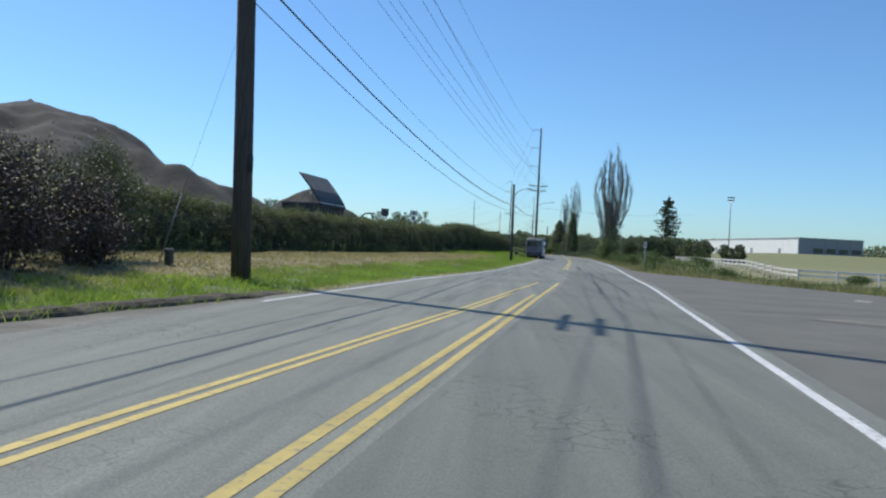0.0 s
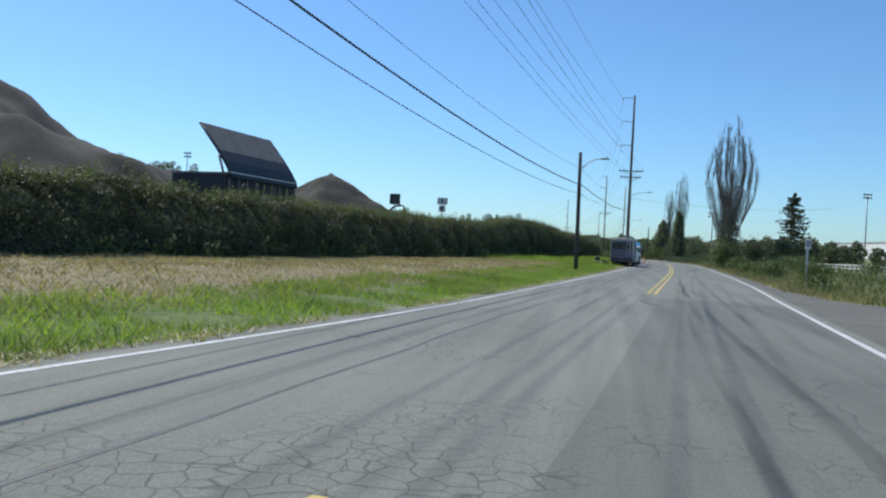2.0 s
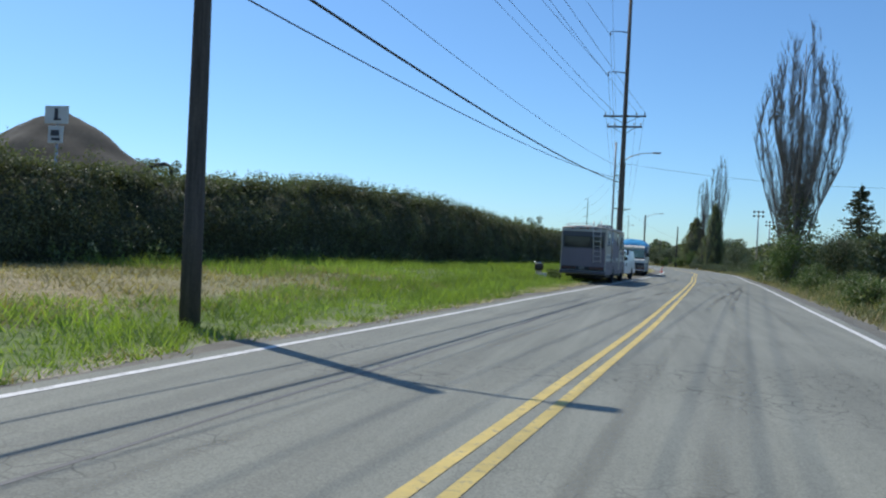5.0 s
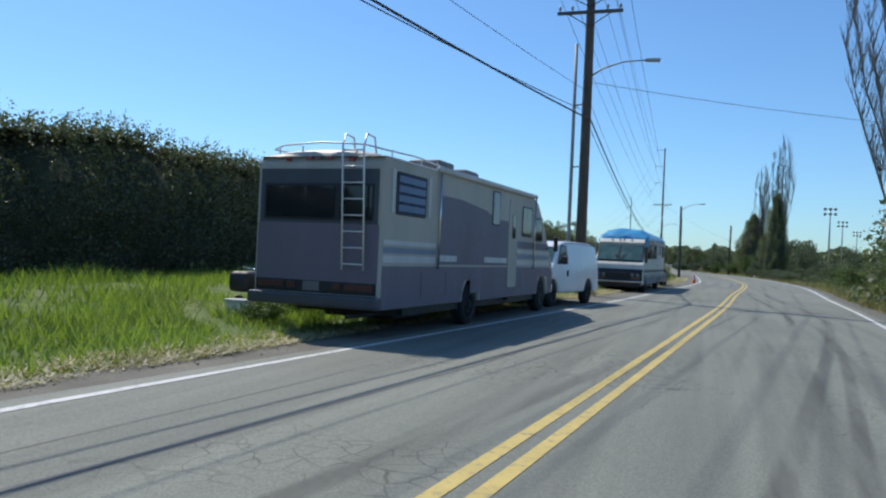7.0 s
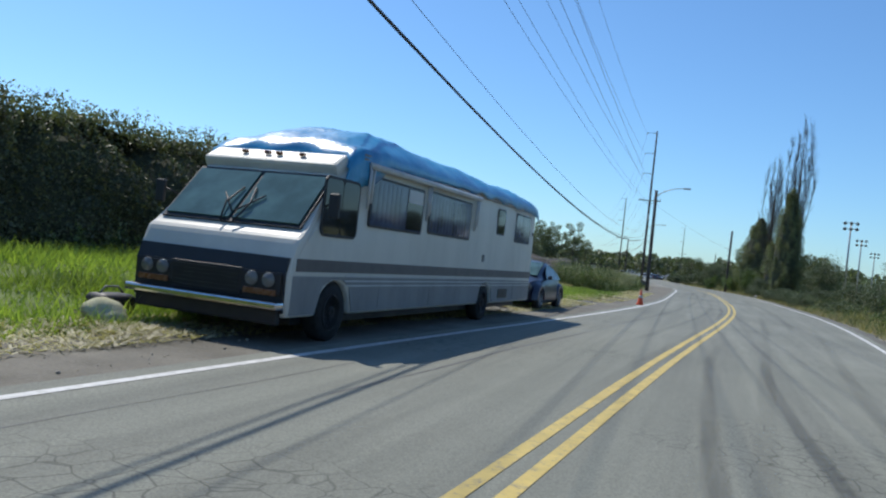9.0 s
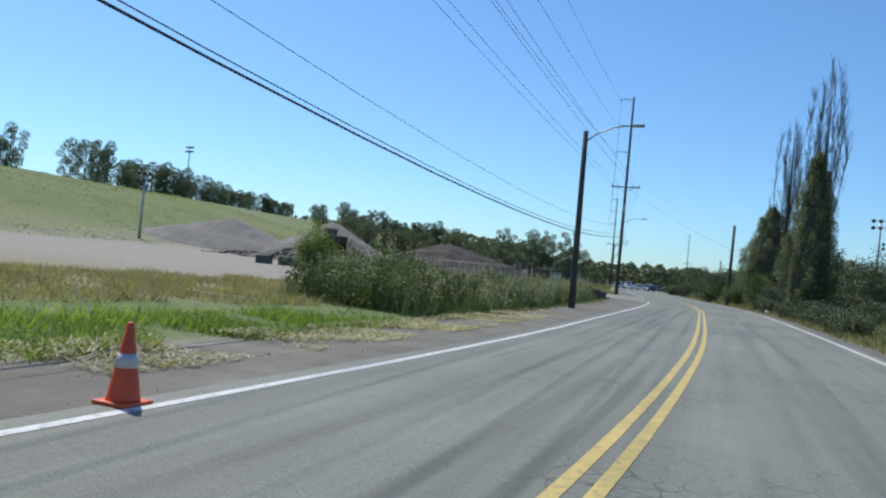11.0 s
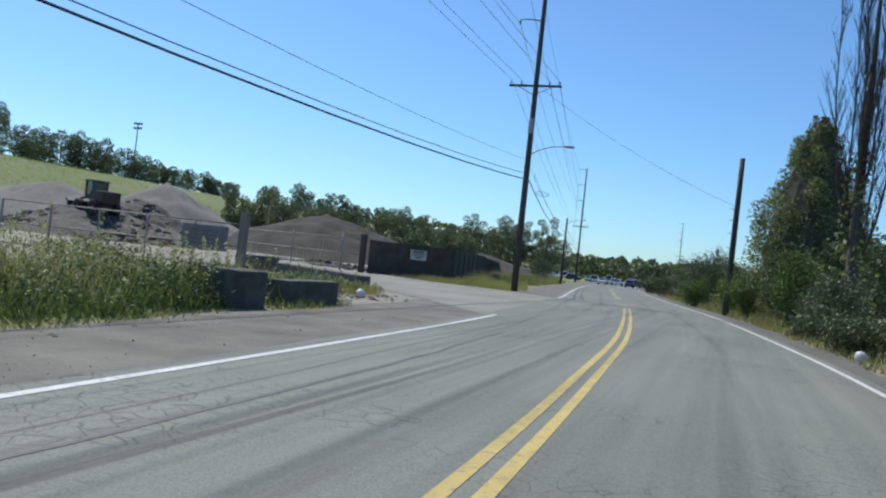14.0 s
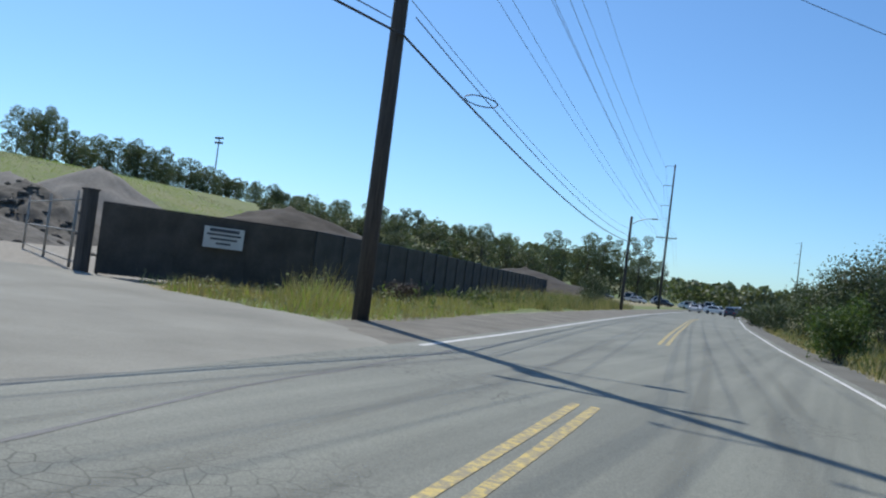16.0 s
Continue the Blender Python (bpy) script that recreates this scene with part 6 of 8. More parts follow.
def build_van():
    m = pose(6.36, 136.0, 0, 0, 0, -10.4)
    root = empty("van", m, "plain white cargo van facing oncoming traffic", "van")
    # front at -y
    W, base = 1.98, 0.42
    out = [(-2.6, base), (-2.67, 0.62), (-2.67, 0.84), (-2.58, 1.03), (-2.36, 1.13), (-1.8, 1.25), (-1.62, 1.37), (-1.2, 1.88), (-1.02, 1.99), (-0.7, 2.06), (0.2, 2.1), (1.8, 2.08), (2.34, 2.03), (2.53, 1.92), (2.62, 1.7), (2.72, 1.2), (2.74, base)]
    out += arch(1.72, 0.46, base)[::-1] + arch(-1.72, 0.46, base)[::-1]
    part("body", shell(out, W, 0.07, 0.11, 1.1), VAN_WHITE, root, smooth=True)
    part("underbody", b_box(1.5, 5.0, 0.14, (0, 0, 0.47)), DARK_METAL, root)
    for s in (-1, 1):
        rod("roof_gutter", [(s * 0.9, -1.0, 1.955), (s * 0.895, -0.5, 2.02), (s * 0.89, 0.6, 2.05), (s * 0.89, 2.3, 2.0)], 0.013, SKIRT, root)
    for y in (-1.72, 1.72):
        for s in (-1, 1):
            wheel(root, s * 0.83, y, 0.37, 0.24, DARK_METAL)
            part("wheel_well", b_box(0.4, 0.96, 0.46, (s * 0.74, y, 0.68)), BLACK_TRIM, root)
    x = W / 2
    # leaning upper side: glass set a little in
    tilt = 0.11

    def upper(pts, d, name, mat, parent):
        bm = b_prism(pts, x - 0.012, x + d)
        for v in bm.verts:
            v.co.x -= x * tilt * max(0.0, v.co.z - 1.1)
        return part(name, bm, mat, parent)
    fr = upper([(-1.42, 1.34), (-0.44, 1.34), (-0.48, 1.89), (-0.56, 1.95), (-0.98, 1.95), (-1.07, 1.88)], 0.008, "window", BLACK_TRIM, root)
    upper([(-1.36, 1.38), (-0.48, 1.38), (-0.52, 1.87), (-0.58, 1.915), (-0.96, 1.915), (-1.04, 1.85)], 0.016, "pane", GLASS, fr)
    upper([(-0.54, 0.95), (-0.47, 0.95), (-0.47, 1.15), (-0.54, 1.15)], 0.03, "door_handle", BLACK_TRIM, root)
    side_panel("rub_strip", rect(-1.2, 1.2, 0.62, 0.68), x, VAN_WHITE, root, d=0.014)
    part("windscreen", b_prism([(-1.58, 1.4), (-1.19, 1.87), (-1.22, 1.89), (-1.635, 1.41)], -0.84, 0.84), GLASS_SCREEN, root)
    rod("wiper", [(-0.2, -1.66, 1.41), (0.3, -1.57, 1.53)], 0.012, BLACK_TRIM, root)
    rod("wiper", [(0.3, -1.66, 1.41), (0.75, -1.57, 1.53)], 0.012, BLACK_TRIM, root)
    for s in (-1, 1):
        part("mirror", b_box(0.2, 0.12, 0.24, (s * 1.12, -1.2, 1.48), 0.04, seg=3), BLACK_TRIM, root, "black door mirror")
        part("headlight", b_box(0.3, 0.05, 0.2, (s * 0.74, -2.66, 0.88), 0.02), CLEAR_LENS, root)
        part("tail_light", b_box(0.1, 0.04, 0.4, (s * 0.9, 2.72, 1.0), 0.015), RED_LENS, root)
    part("grille", b_box(1.1, 0.05, 0.26, (0, -2.66, 0.88), 0.02), BLACK_TRIM, root)
    part("bumper", b_box(1.98, 0.18, 0.18, (0, -2.7, 0.56), 0.05), CHROME, root)
    part("rear_bumper", b_box(1.94, 0.18, 0.16, (0, 2.78, 0.55), 0.04), CHROME, root)
    return root


def build_small_car():
    m = pose(8.0, 166.35, 0, 0, 0, -2.5)
    root = empty("car", m, "dark blue rounded hatchback parked on the shoulder", "car")
    # front at -y; body from cross sections
    prof = [(-2.05, 0.42, 0.62), (-1.95, 0.32, 0.78), (-1.6, 0.24, 0.9), (-1.25, 0.2, 0.97), (-0.95, 0.2, 1.02), (-0.6, 0.2, 1.26), (-0.2, 0.2, 1.44), (0.15, 0.2, 1.5), (0.55, 0.2, 1.46), (0.95, 0.2, 1.33), (1.35, 0.22, 1.08), (1.7, 0.26, 0.86), (1.95, 0.34, 0.7), (2.05, 0.42, 0.58)]
    bm = bmesh.new()
    rings = []
    for y, z0, z1 in prof:
        hw = 0.86 * math.sqrt(max(0.05, 1 - (abs(y) / 2.3) ** 3.2))
        belt = min(z1, 0.92)
        top_w = hw * (0.64 if z1 > 1.05 else 0.86)
        ring = [(-hw * 0.9, z0), (-hw, z0 + 0.12), (-hw, (z0 + belt) / 2), (-hw * 0.95, belt), (-top_w, z1 - 0.05), (-top_w * 0.55, z1), (0, z1 + 0.01)]
        ring = ring + [(-a, b) for a, b in ring[-2::-1]]
        rings.append([bm.verts.new((a, y, b)) for a, b in ring])
    for a, b in zip(rings, rings[1:]):
        for k in range(len(a) - 1):
            bm.faces.new((a[k], a[k + 1], b[k + 1], b[k]))
        bm.faces.new((a[-1], a[0], b[0], b[-1]))
    bm.faces.new(rings[0])
    bm.faces.new(rings[-1][::-1])
    bmesh.ops.subdivide_edges(bm, edges=bm.edges[:], cuts=1, smooth=0.6, use_grid_fill=True)
    part("body", bm, CAR_BLUE, root, smooth=True)
    for y in (-1.26, 1.26):
        for s in (-1, 1):
            wheel(root, s * 0.74, y, 0.32, 0.2, GREY_METAL)
            fen = bmesh.new()
            a = []
            for k in range(11):
                t = math.pi * k / 10
                a.append([fen.verts.new((s * xx, y + math.cos(t) * rr, 0.32 + math.sin(t) * rr)) for xx, rr in ((0.6, 0.4), (0.875, 0.38), (0.87, 0.47), (0.7, 0.56))])
            for p, q in zip(a, a[1:]):
                for k in range(3):
                    fen.faces.new((p[k], p[k + 1], q[k + 1], q[k]))
            part("fender", fen, CAR_BLUE, root, smooth=True)
    for s in (-1, 1):
        pts = [(-0.72, 0.97), (-0.42, 1.22), (-0.1, 1.36), (0.2, 1.4), (0.5, 1.36), (0.85, 1.22), (1.1, 1.0)]
        g = bmesh.new()
        lo = [g.verts.new((s * (0.845 - 0.0 * k), y, 0.955)) for k, (y, z) in enumerate(pts)]
        hi = [g.verts.new((s * (0.845 - (z - 0.955) * 0.52), y, z)) for y, z in pts]
        for k in range(len(pts) - 1):
            g.faces.new((lo[k], lo[k + 1], hi[k + 1], hi[k]))
        part("side_glass", g, GLASS, root)
        part("mirror", b_box(0.14, 0.1, 0.12, (s * 0.92, -0.62, 1.02), 0.04, seg=3), CAR_BLUE, root)
        part("headlight", b_lathe([(0.11, 0), (0.1, 0.03), (0.05, 0.05)], 14, "Y", (s * 0.58, -1.9, 0.72)), CLEAR_LENS, root, smooth=True)
    part("windscreen", b_prism([(-0.92, 1.03), (-0.56, 1.29), (-0.24, 1.43), (-0.25, 1.46), (-0.58, 1.32), (-0.95, 1.06)], -0.58, 0.58), GLASS_SCREEN, root)
    return root


build_old_motorhome()
build_van()
build_tarp_motorhome()
build_small_car()


def build_kerbside_things():
    bin_ = empty("wheelie_bin", pose(6.22, 145.6, -0.03, 0, 0, 12), "dark blue plastic wheelie bin on the verge", "wheelie bin")
    bm = bmesh.new()
    bmesh.ops.create_cube(bm, size=1)
    for v in bm.verts:
        k = 0.78 if v.co.z < 0 else 1.0
        v.co = Vector((v.co.x * 0.58 * k, v.co.y * 0.66 * k, 0.5 + v.co.z * 0.86))
    bmesh.ops.bevel(bm, geom=bm.edges[:], offset=0.03, segments=2, affect="EDGES")
    part("tub", bm, PLASTIC_BLUE, bin_)
    part("lid", b_box(0.62, 0.72, 0.06, (0, 0, 0.96), 0.025, rot=Matrix.Rotation(radians(4), 4, "X")), PLASTIC_BLUE, bin_)
    rod("handle", [(-0.22, 0.38, 0.88), (-0.22, 0.44, 0.9), (0.22, 0.44, 0.9), (0.22, 0.38, 0.88)], 0.014, PLASTIC_BLUE, bin_)
    for s in (-1, 1):
        part("wheel", b_lathe([(0.06, -0.03), (0.11, -0.03), (0.12, 0), (0.11, 0.03), (0.06, 0.03)], 14, "X", (s * 0.25, 0.26, 0.12)), RUBBER, bin_, smooth=True)
    post = empty("sign_post", pose(6.75, 145.5, -0.05), "grey metal post with a small sign seen edge-on", "sign post")
    rod("post", [(0, 0, 0), (0, 0, 2.65)], 0.03, GREY_METAL, post)
    part("sign", b_box(0.02, 0.3, 0.46, (0, -0.04, 2.38), 0.008), GREY_METAL, post)
    cone = empty("traffic_cone", pose(10.64, 178.8, 0.012), "small orange traffic cone on the edge line", "traffic cone")
    orange = paint("cone_orange", (0.75, 0.1, 0.03), 0.5, 0.2)
    part("cone", b_lathe([(0.15, 0.03), (0.14, 0.06), (0.03, 0.7), (0.02, 0.71)], 18), orange, cone, smooth=True)
    part("base", b_box(0.36, 0.36, 0.035, (0, 0, 0.018), 0.012), orange, cone)
    part("band", b_lathe([(0.099, 0.32), (0.102, 0.32), (0.083, 0.44), (0.08, 0.44)], 18), PALE_STRIPE, cone, smooth=True)
    stump = empty("bollard", pose(-10.5, 24.3, 0.15), "short grey weathered bollard in the grass", "bollard")
    part("bollard", b_lathe([(0.13, 0), (0.14, 0.1), (0.14, 0.62), (0.17, 0.64), (0.17, 0.72), (0.1, 0.76)], 14), CONCRETE, stump, smooth=True)
    guy = empty("guy_wire", pose(0, 0, 0), "white plastic guard on a guy wire", "guy wire")
    rod("guard", [(-11.15, 24.9, 0.2), (-10.85, 25.0, 1.4), (-10.5, 25.1, 2.75)], 0.024, SKIRT, guy, "pale plastic guard")
    rod("wire", [(-10.5, 25.1, 2.75), (-7.8, 23.4, 9.0)], 0.004, DARK_METAL, guy)
    rag = empty("cloth_bundle", pose(6.15, 149.7, 0.06, 0, 0, 30), "pale yellow bundle of cloth on the verge", "cloth bundle")
    bm = bmesh.new()
    bmesh.ops.create_icosphere(bm, subdivisions=3, radius=0.3)
    for v in bm.verts:
        v.co *= 1 + 0.35 * noise.noise(v.co * 4)
        v.co.z = max(-0.1, v.co.z * 0.7)
    part("cloth", bm, rough_surface("pale_cloth", (0.4, 0.39, 0.24), (0.58, 0.55, 0.36), 5, 0.95), rag, smooth=True, m=pose(0, 0, 0.1))
    pack = empty("bag", pose(5.85, 150.1, 0.05, 0, 0, -10), "dark duffel bag on the verge", "bag")
    part("bag", b_box(0.42, 0.6, 0.34, (0, 0, 0.18), 0.12, seg=3), BLACK_TRIM, pack, smooth=True)
    rod("strap", [(0, -0.2, 0.34), (0, -0.1, 0.44), (0, 0.1, 0.44), (0, 0.2, 0.34)], 0.015, SKIRT, pack)


build_kerbside_things()

# ---------------------------------------------------------------- heaps and plant machinery behind the hedge


def heap(at, rx, ry, h, mat, label, seed, power=1.0, rough=0.05, name="soil_mound", turn=0.0, n=64, rings=26, top=0.1):
    """A heap of loose material: a cone with a rounded top, gullies and an uneven foot."""
    verts = [(0, 0, h)]
    off = seed * 13.7
    for j in range(1, rings + 1):
        f = j / rings
        for i in range(n):
            a = 2 * math.pi * i / n
            wob = 1 + 0.13 * noise.noise(Vector((math.cos(a) * 1.6 + off, math.sin(a) * 1.6, 0.5))) + 0.04 * noise.noise(Vector((math.cos(a) * 6 + off, math.sin(a) * 6, f * 3)))
            r = f * wob
            z = h * (1 - f ** 1.0) ** power if power != 1.0 else h * (1 - f)
            z = h * (1 - (math.sqrt(f * f + top * top) - top) / (math.sqrt(1 + top * top) - top)) if power == 1.0 else z
            x, y = math.cos(a) * rx * r, math.sin(a) * ry * r
            z += rough * h * (1 - f) * f * 4 * (noise.noise(Vector((x * 4 / rx + off, y * 4 / ry, 0))) + 0.5 * noise.noise(Vector((x * 12 / rx, y * 12 / ry, off))))
            verts.append((x, y, max(-0.4, z - 0.3) + ground_z(at[0] + x, at[1] + y) - ground_z(*at)))
    faces = [(0, 1 + i, 1 + (i + 1) % n) for i in range(n)]
    faces += [(1 + (j - 1) * n + i, 1 + j * n + i, 1 + j * n + (i + 1) % n, 1 + (j - 1) * n + (i + 1) % n) for j in range(1, rings) for i in range(n)]
    me = mesh_of(name, verts, faces, True)
    return tagged(put(name, me, mat, m=pose(at[0], at[1], ground_z(*at), 0, 0, turn)), label, "heap")


heap((-48, 76), 32, 33, 13.7, SPOIL, "huge dark heap of spoil earth with a ragged crest", 1, 1.0, 0.15, n=160, rings=70)
heap((-30.5, 124), 14, 13, 9.2, SPOIL, "brown cone of excavated earth with grassy patches", 2, 1.0, 0.06)
heap((-59, 313), 17, 14, 8.2, CRUSHED, "pale grey cone of crushed stone", 3)
heap((-52, 300), 12, 9, 5.2, RUBBLE, "dark heap of broken rubble beside the loader", 4, 1.0, 0.16)
heap((-35, 316), 20, 13, 6.0, TOPSOIL, "wide heap of dark topsoil behind the gate", 5, 1.0, 0.1)
heap((-24, 352), 16, 12, 3.6, TOPSOIL, "long low heap of dark topsoil", 6, 1.0, 0.08)
heap((-88, 322), 24, 16, 7.0, CRUSHED, "pale dusty bank of crushed stone", 7)
heap((-46, 286), 15, 11, 3.5, RUBBLE, "dark heap of rubble under the loader", 8, 1.0, 0.12)



def debris(spots, label, seed, lo=0.15, hi=0.6, mat=None):
    """Broken lumps strewn over cones: (x, y, rx, ry, height, count) each."""
    rng = np.random.default_rng(seed)
    v, q, base = [], [], np.array([(1, 0, 0), (0, 1, 0), (-1, 0, 0), (0, -1, 0), (0, 0, 0.8), (0, 0, -0.8)], float)
    tri = np.array([(0, 1, 4), (1, 2, 4), (2, 3, 4), (3, 0, 4), (1, 0, 5), (2, 1, 5), (3, 2, 5), (0, 3, 5)])
    for x, y, rx, ry, h, n in spots:
        a, f = rng.uniform(0, 6.28, n), np.sqrt(rng.uniform(0.0, 1.0, n))
        px, py = x + np.cos(a) * rx * f, y + np.sin(a) * ry * f
        pz = GZ(px, py) + np.maximum(0.0, h * (1 - (np.sqrt(f * f + 0.01) - 0.1) / 0.905) - 0.3)
        for k in range(n):
            r = rng.uniform(lo, hi) * rng.uniform(0.5, 1.0)
            q.append(tri + 6 * len(v))
            v.append(base * r * rng.uniform(0.5, 1.4, (6, 1)) * np.array([rng.uniform(0.7, 1.8), 1, 0.8]) + np.array([px[k], py[k], pz[k] + 0.1 * r]))
    tagged(put("rubble", mesh_arrays("rubble", np.concatenate(v), np.concatenate(q)), mat or RUBBLE), label, "rubble", kind="stuff")


debris([(-46, 286, 14, 10, 3.5, 900), (-52, 300, 11, 8, 5.2, 500), (-66, 296, 10, 7, 1.2, 240)], "broken concrete and earth lumps strewn over the heaps", 71)
debris([(-12.5, 281, 4.5, 3.0, 0.5, 160), (-20, 288, 6, 4, 0.6, 160)], "low scatter of dark scrap and lumps behind the gate", 72, 0.12, 0.4)
debris([(3.4, 246.5, 2.6, 2.4, 0.0, 90), (7.6, 233, 0.7, 6, 0.0, 90)], "clods and broken stones on the bare dirt apron", 73, 0.03, 0.13, GRAVEL)
STEEL_BLACK = paint("sooty_steel", (0.035, 0.035, 0.04), 0.6, 0.3)
FENCE_WHITE = paint("fence_white", (0.68, 0.67, 0.63), 0.6, 0.25)
STEEL_DUSTY = paint("dusty_steel", (0.2, 0.175, 0.15), 0.7, 0.3)
STEEL_GREY = paint("faded_steel", (0.2, 0.19, 0.18), 0.6, 0.35)
LOADER_YELLOW = paint("loader_yellow", (0.055, 0.042, 0.024), 0.65, 0.4)


def build_screening_plant():
    root = empty("screening_plant", pose(-17.6, 73.4, 0.3, 0, 0, -7.4), "dark steel screening plant with a raised tilted grid", "screening plant")
    part("hopper", b_box(3.4, 7.4, 2.2, (-0.2, 0, 3.2), 0.06), STEEL_BLACK, root, "dark ribbed steel hopper")
    for k in range(9):
        y = -3.4 + k * 0.85
        part("rib", b_box(0.1, 0.1, 2.2, (1.54, y, 3.2)), STEEL_GREY, root)
    part("rim", b_box(3.5, 7.5, 0.12, (-0.2, 0, 4.36), 0.02), STEEL_GREY, root)
    prof = [(-1.35, 0.0, 2.62), (-0.75, 0.0, 1.9), (-0.12, 0.0, 1.14), (0.32, 0.0, 0.55), (0.6, 0.0, 0.1), (0.72, 0.0, -0.3)]
    for name, a, b, mat, label in (("grid_plate", 0, 2, STEEL_DUSTY, "dusty brown upper half of the tilted grid"), ("grid_plate", 2, 5, STEEL_BLACK, "dark curved lower half of the tilted grid")):
        bm = bmesh.new()
        rows = []
        for x, _, z in prof[a:b + 1]:
            rows.append([bm.verts.new((x + 0.9 + dx, yy, z + 4.42 + dx * 0.8)) for dx in (0.0, 0.09) for yy in (-3.5, -1.2, 1.2, 3.5)])
        for p, q in zip(rows, rows[1:]):
            for i in (0, 1, 2, 4, 5, 6):
                bm.faces.new((p[i], p[i + 1], q[i + 1], q[i]))
            bm.faces.new((p[0], p[4], q[4], q[0]))
            bm.faces.new((p[3], p[7], q[7], q[3]))
        bmesh.ops.recalc_face_normals(bm, faces=bm.faces)
        part(name, bm, mat, root, label)
    for yy in (-3.5, 3.5):
        rod("side_bar", [(x + 0.98, yy, z + 4.46) for x, _, z in prof], 0.06, STEEL_BLACK, root)
    rod("top_bar", [(-0.42, -3.5, 7.06), (-0.42, 3.5, 7.06)], 0.06, STEEL_BLACK, root)
    # white-painted bar stands in for the light caught along the hopper's edge
    part("sill", b_box(0.1, 7.3, 0.07, (1.6, 0, 4.44)), FENCE_WHITE, root, "white bar painted as the bright reflection along the hopper's edge")
    for y in (-3.0, 3.0):
        rod("ram", [(0.9, y, 4.4), (0.55, y, 5.4)], 0.07, GREY_METAL, root)
        for x in (-1.7, 1.3):
            part("leg", b_box(0.2, 0.2, 2.3, (x, y, 1.1)), STEEL_BLACK, root)


build_screening_plant()


def board(at, z, w, h, panels, label, turn=0.0, post_h=None):
    root = empty("sign", pose(at[0], at[1], 0.1, 0, 0, turn), label, "sign")
    rod("post", [(0, 0, 0), (0, 0, post_h or z)], 0.05, GREY_METAL, root)
    white = paint("sign_white", (0.6, 0.6, 0.58), 0.5, 0.2)
    ink = paint("sign_ink", (0.05, 0.05, 0.06), 0.6, 0.1)
    for pz, pw, ph, bars, dark in panels:
        p = part("panel", b_box(pw, 0.04, ph, (0, -0.06, pz), 0.01), ink if dark else white, root)
        for bx, bz, bw, bh in bars:
            part("bar", b_box(bw, 0.012, bh, (bx, -0.086, pz + bz)), ink, p)
    return root


board((-11.4, 101.3), 5.4, 1, 1, [(5.3, 0.95, 0.62, [(0.0, 0.02, 0.14, 0.4), (0.05, -0.16, 0.3, 0.06)], False), (4.62, 0.6, 0.6, [(-0.02, 0.05, 0.34, 0.2), (0.02, -0.16, 0.34, 0.1)], False)],
      "pale grey double sign panel on a post behind the hedge")
board((-14.3, 95.5), 5.4, 1, 1, [(5.0, 0.95, 0.9, [], True)], "dark square board on a post behind the hedge", -8)
board((13.3, 73.5), 2.6, 1, 1, [(2.3, 0.3, 0.5, [(0, 0.1, 0.2, 0.05), (0, -0.05, 0.2, 0.05)], False)], "small white roadside sign on a thin post", 4)


def conveyor():
    root = empty("conveyor", pose(-21, 121, 0, 0, 0, 15), "dark conveyor boom over the earth heap", "conveyor")
    rod("boom", [(-1.6, 0, 4.4), (-0.3, 0, 5.7), (0.5, 0, 5.85)], 0.13, STEEL_BLACK, root)
    rod("chute", [(0.5, 0, 5.85), (0.8, 0, 5.7), (0.95, 0, 5.1)], 0.1, STEEL_BLACK, root)
    for x in (-1.3, -0.5):
        rod("leg", [(x, -0.6, 0), (x, 0, 5.2)], 0.08, STEEL_BLACK, root)
        rod("leg", [(x, 0.6, 0), (x, 0, 5.2)], 0.08, STEEL_BLACK, root)


conveyor()


def build_loader():
    root = empty("wheel_loader", pose(-43.8, 284.5, 2.1, 0, 0, 70), "dark dusty wheel loader on the rubble heap", "wheel loader")
    part("engine_hood", b_box(1.9, 2.6, 1.2, (0, -1.5, 1.9), 0.12), LOADER_YELLOW, root)
    part("frame", b_box(1.2, 4.6, 0.6, (0, 0.2, 1.1), 0.06), LOADER_YELLOW, root)
    cab = part("cab", b_box(1.6, 1.5, 0.5, (0, 0.4, 1.9), 0.06), LOADER_YELLOW, root)
    part("roof", b_box(1.8, 1.8, 0.14, (0, 0.4, 3.5), 0.05), STEEL_BLACK, cab)
    part("pane", b_box(1.45, 1.35, 1.3, (0, 0.4, 2.8)), GLASS, cab)
    for x in (-0.76, 0.76):
        for y in (-0.3, 1.1):
            part("pillar", b_box(0.1, 0.1, 1.4, (x, y, 2.8)), STEEL_BLACK, cab)
        for y in (-1.5, 1.6):
            wheel(root, x * 1.4, y, 0.8, 0.6, LOADER_YELLOW)
        rod("lift_arm", [(x * 0.8, 0.9, 1.9), (x * 0.8, 2.4, 1.6), (x * 0.8, 3.4, 0.7)], 0.14, LOADER_YELLOW, root)
    bm = b_prism([(3.2, 0.2), (4.5, 0.1), (4.5, 0.22), (3.5, 0.4), (3.45, 1.2), (4.0, 1.5), (3.9, 1.6), (3.3, 1.35)], -1.4, 1.4)
    part("bucket", bm, STEEL_BLACK, root)


build_loader()

# ---------------------------------------------------------------- the yard: blocks, gate, wall, sign
GATE_PIPE = rough_surface("gate_pipe", (0.22, 0.21, 0.19), (0.36, 0.34, 0.3), 4, 0.6, 0.3)
POST_WOOD = rough_surface("grey_timber", (0.13, 0.115, 0.095), (0.26, 0.235, 0.2), 3, 0.9, stretch=(5, 5, 0.5))
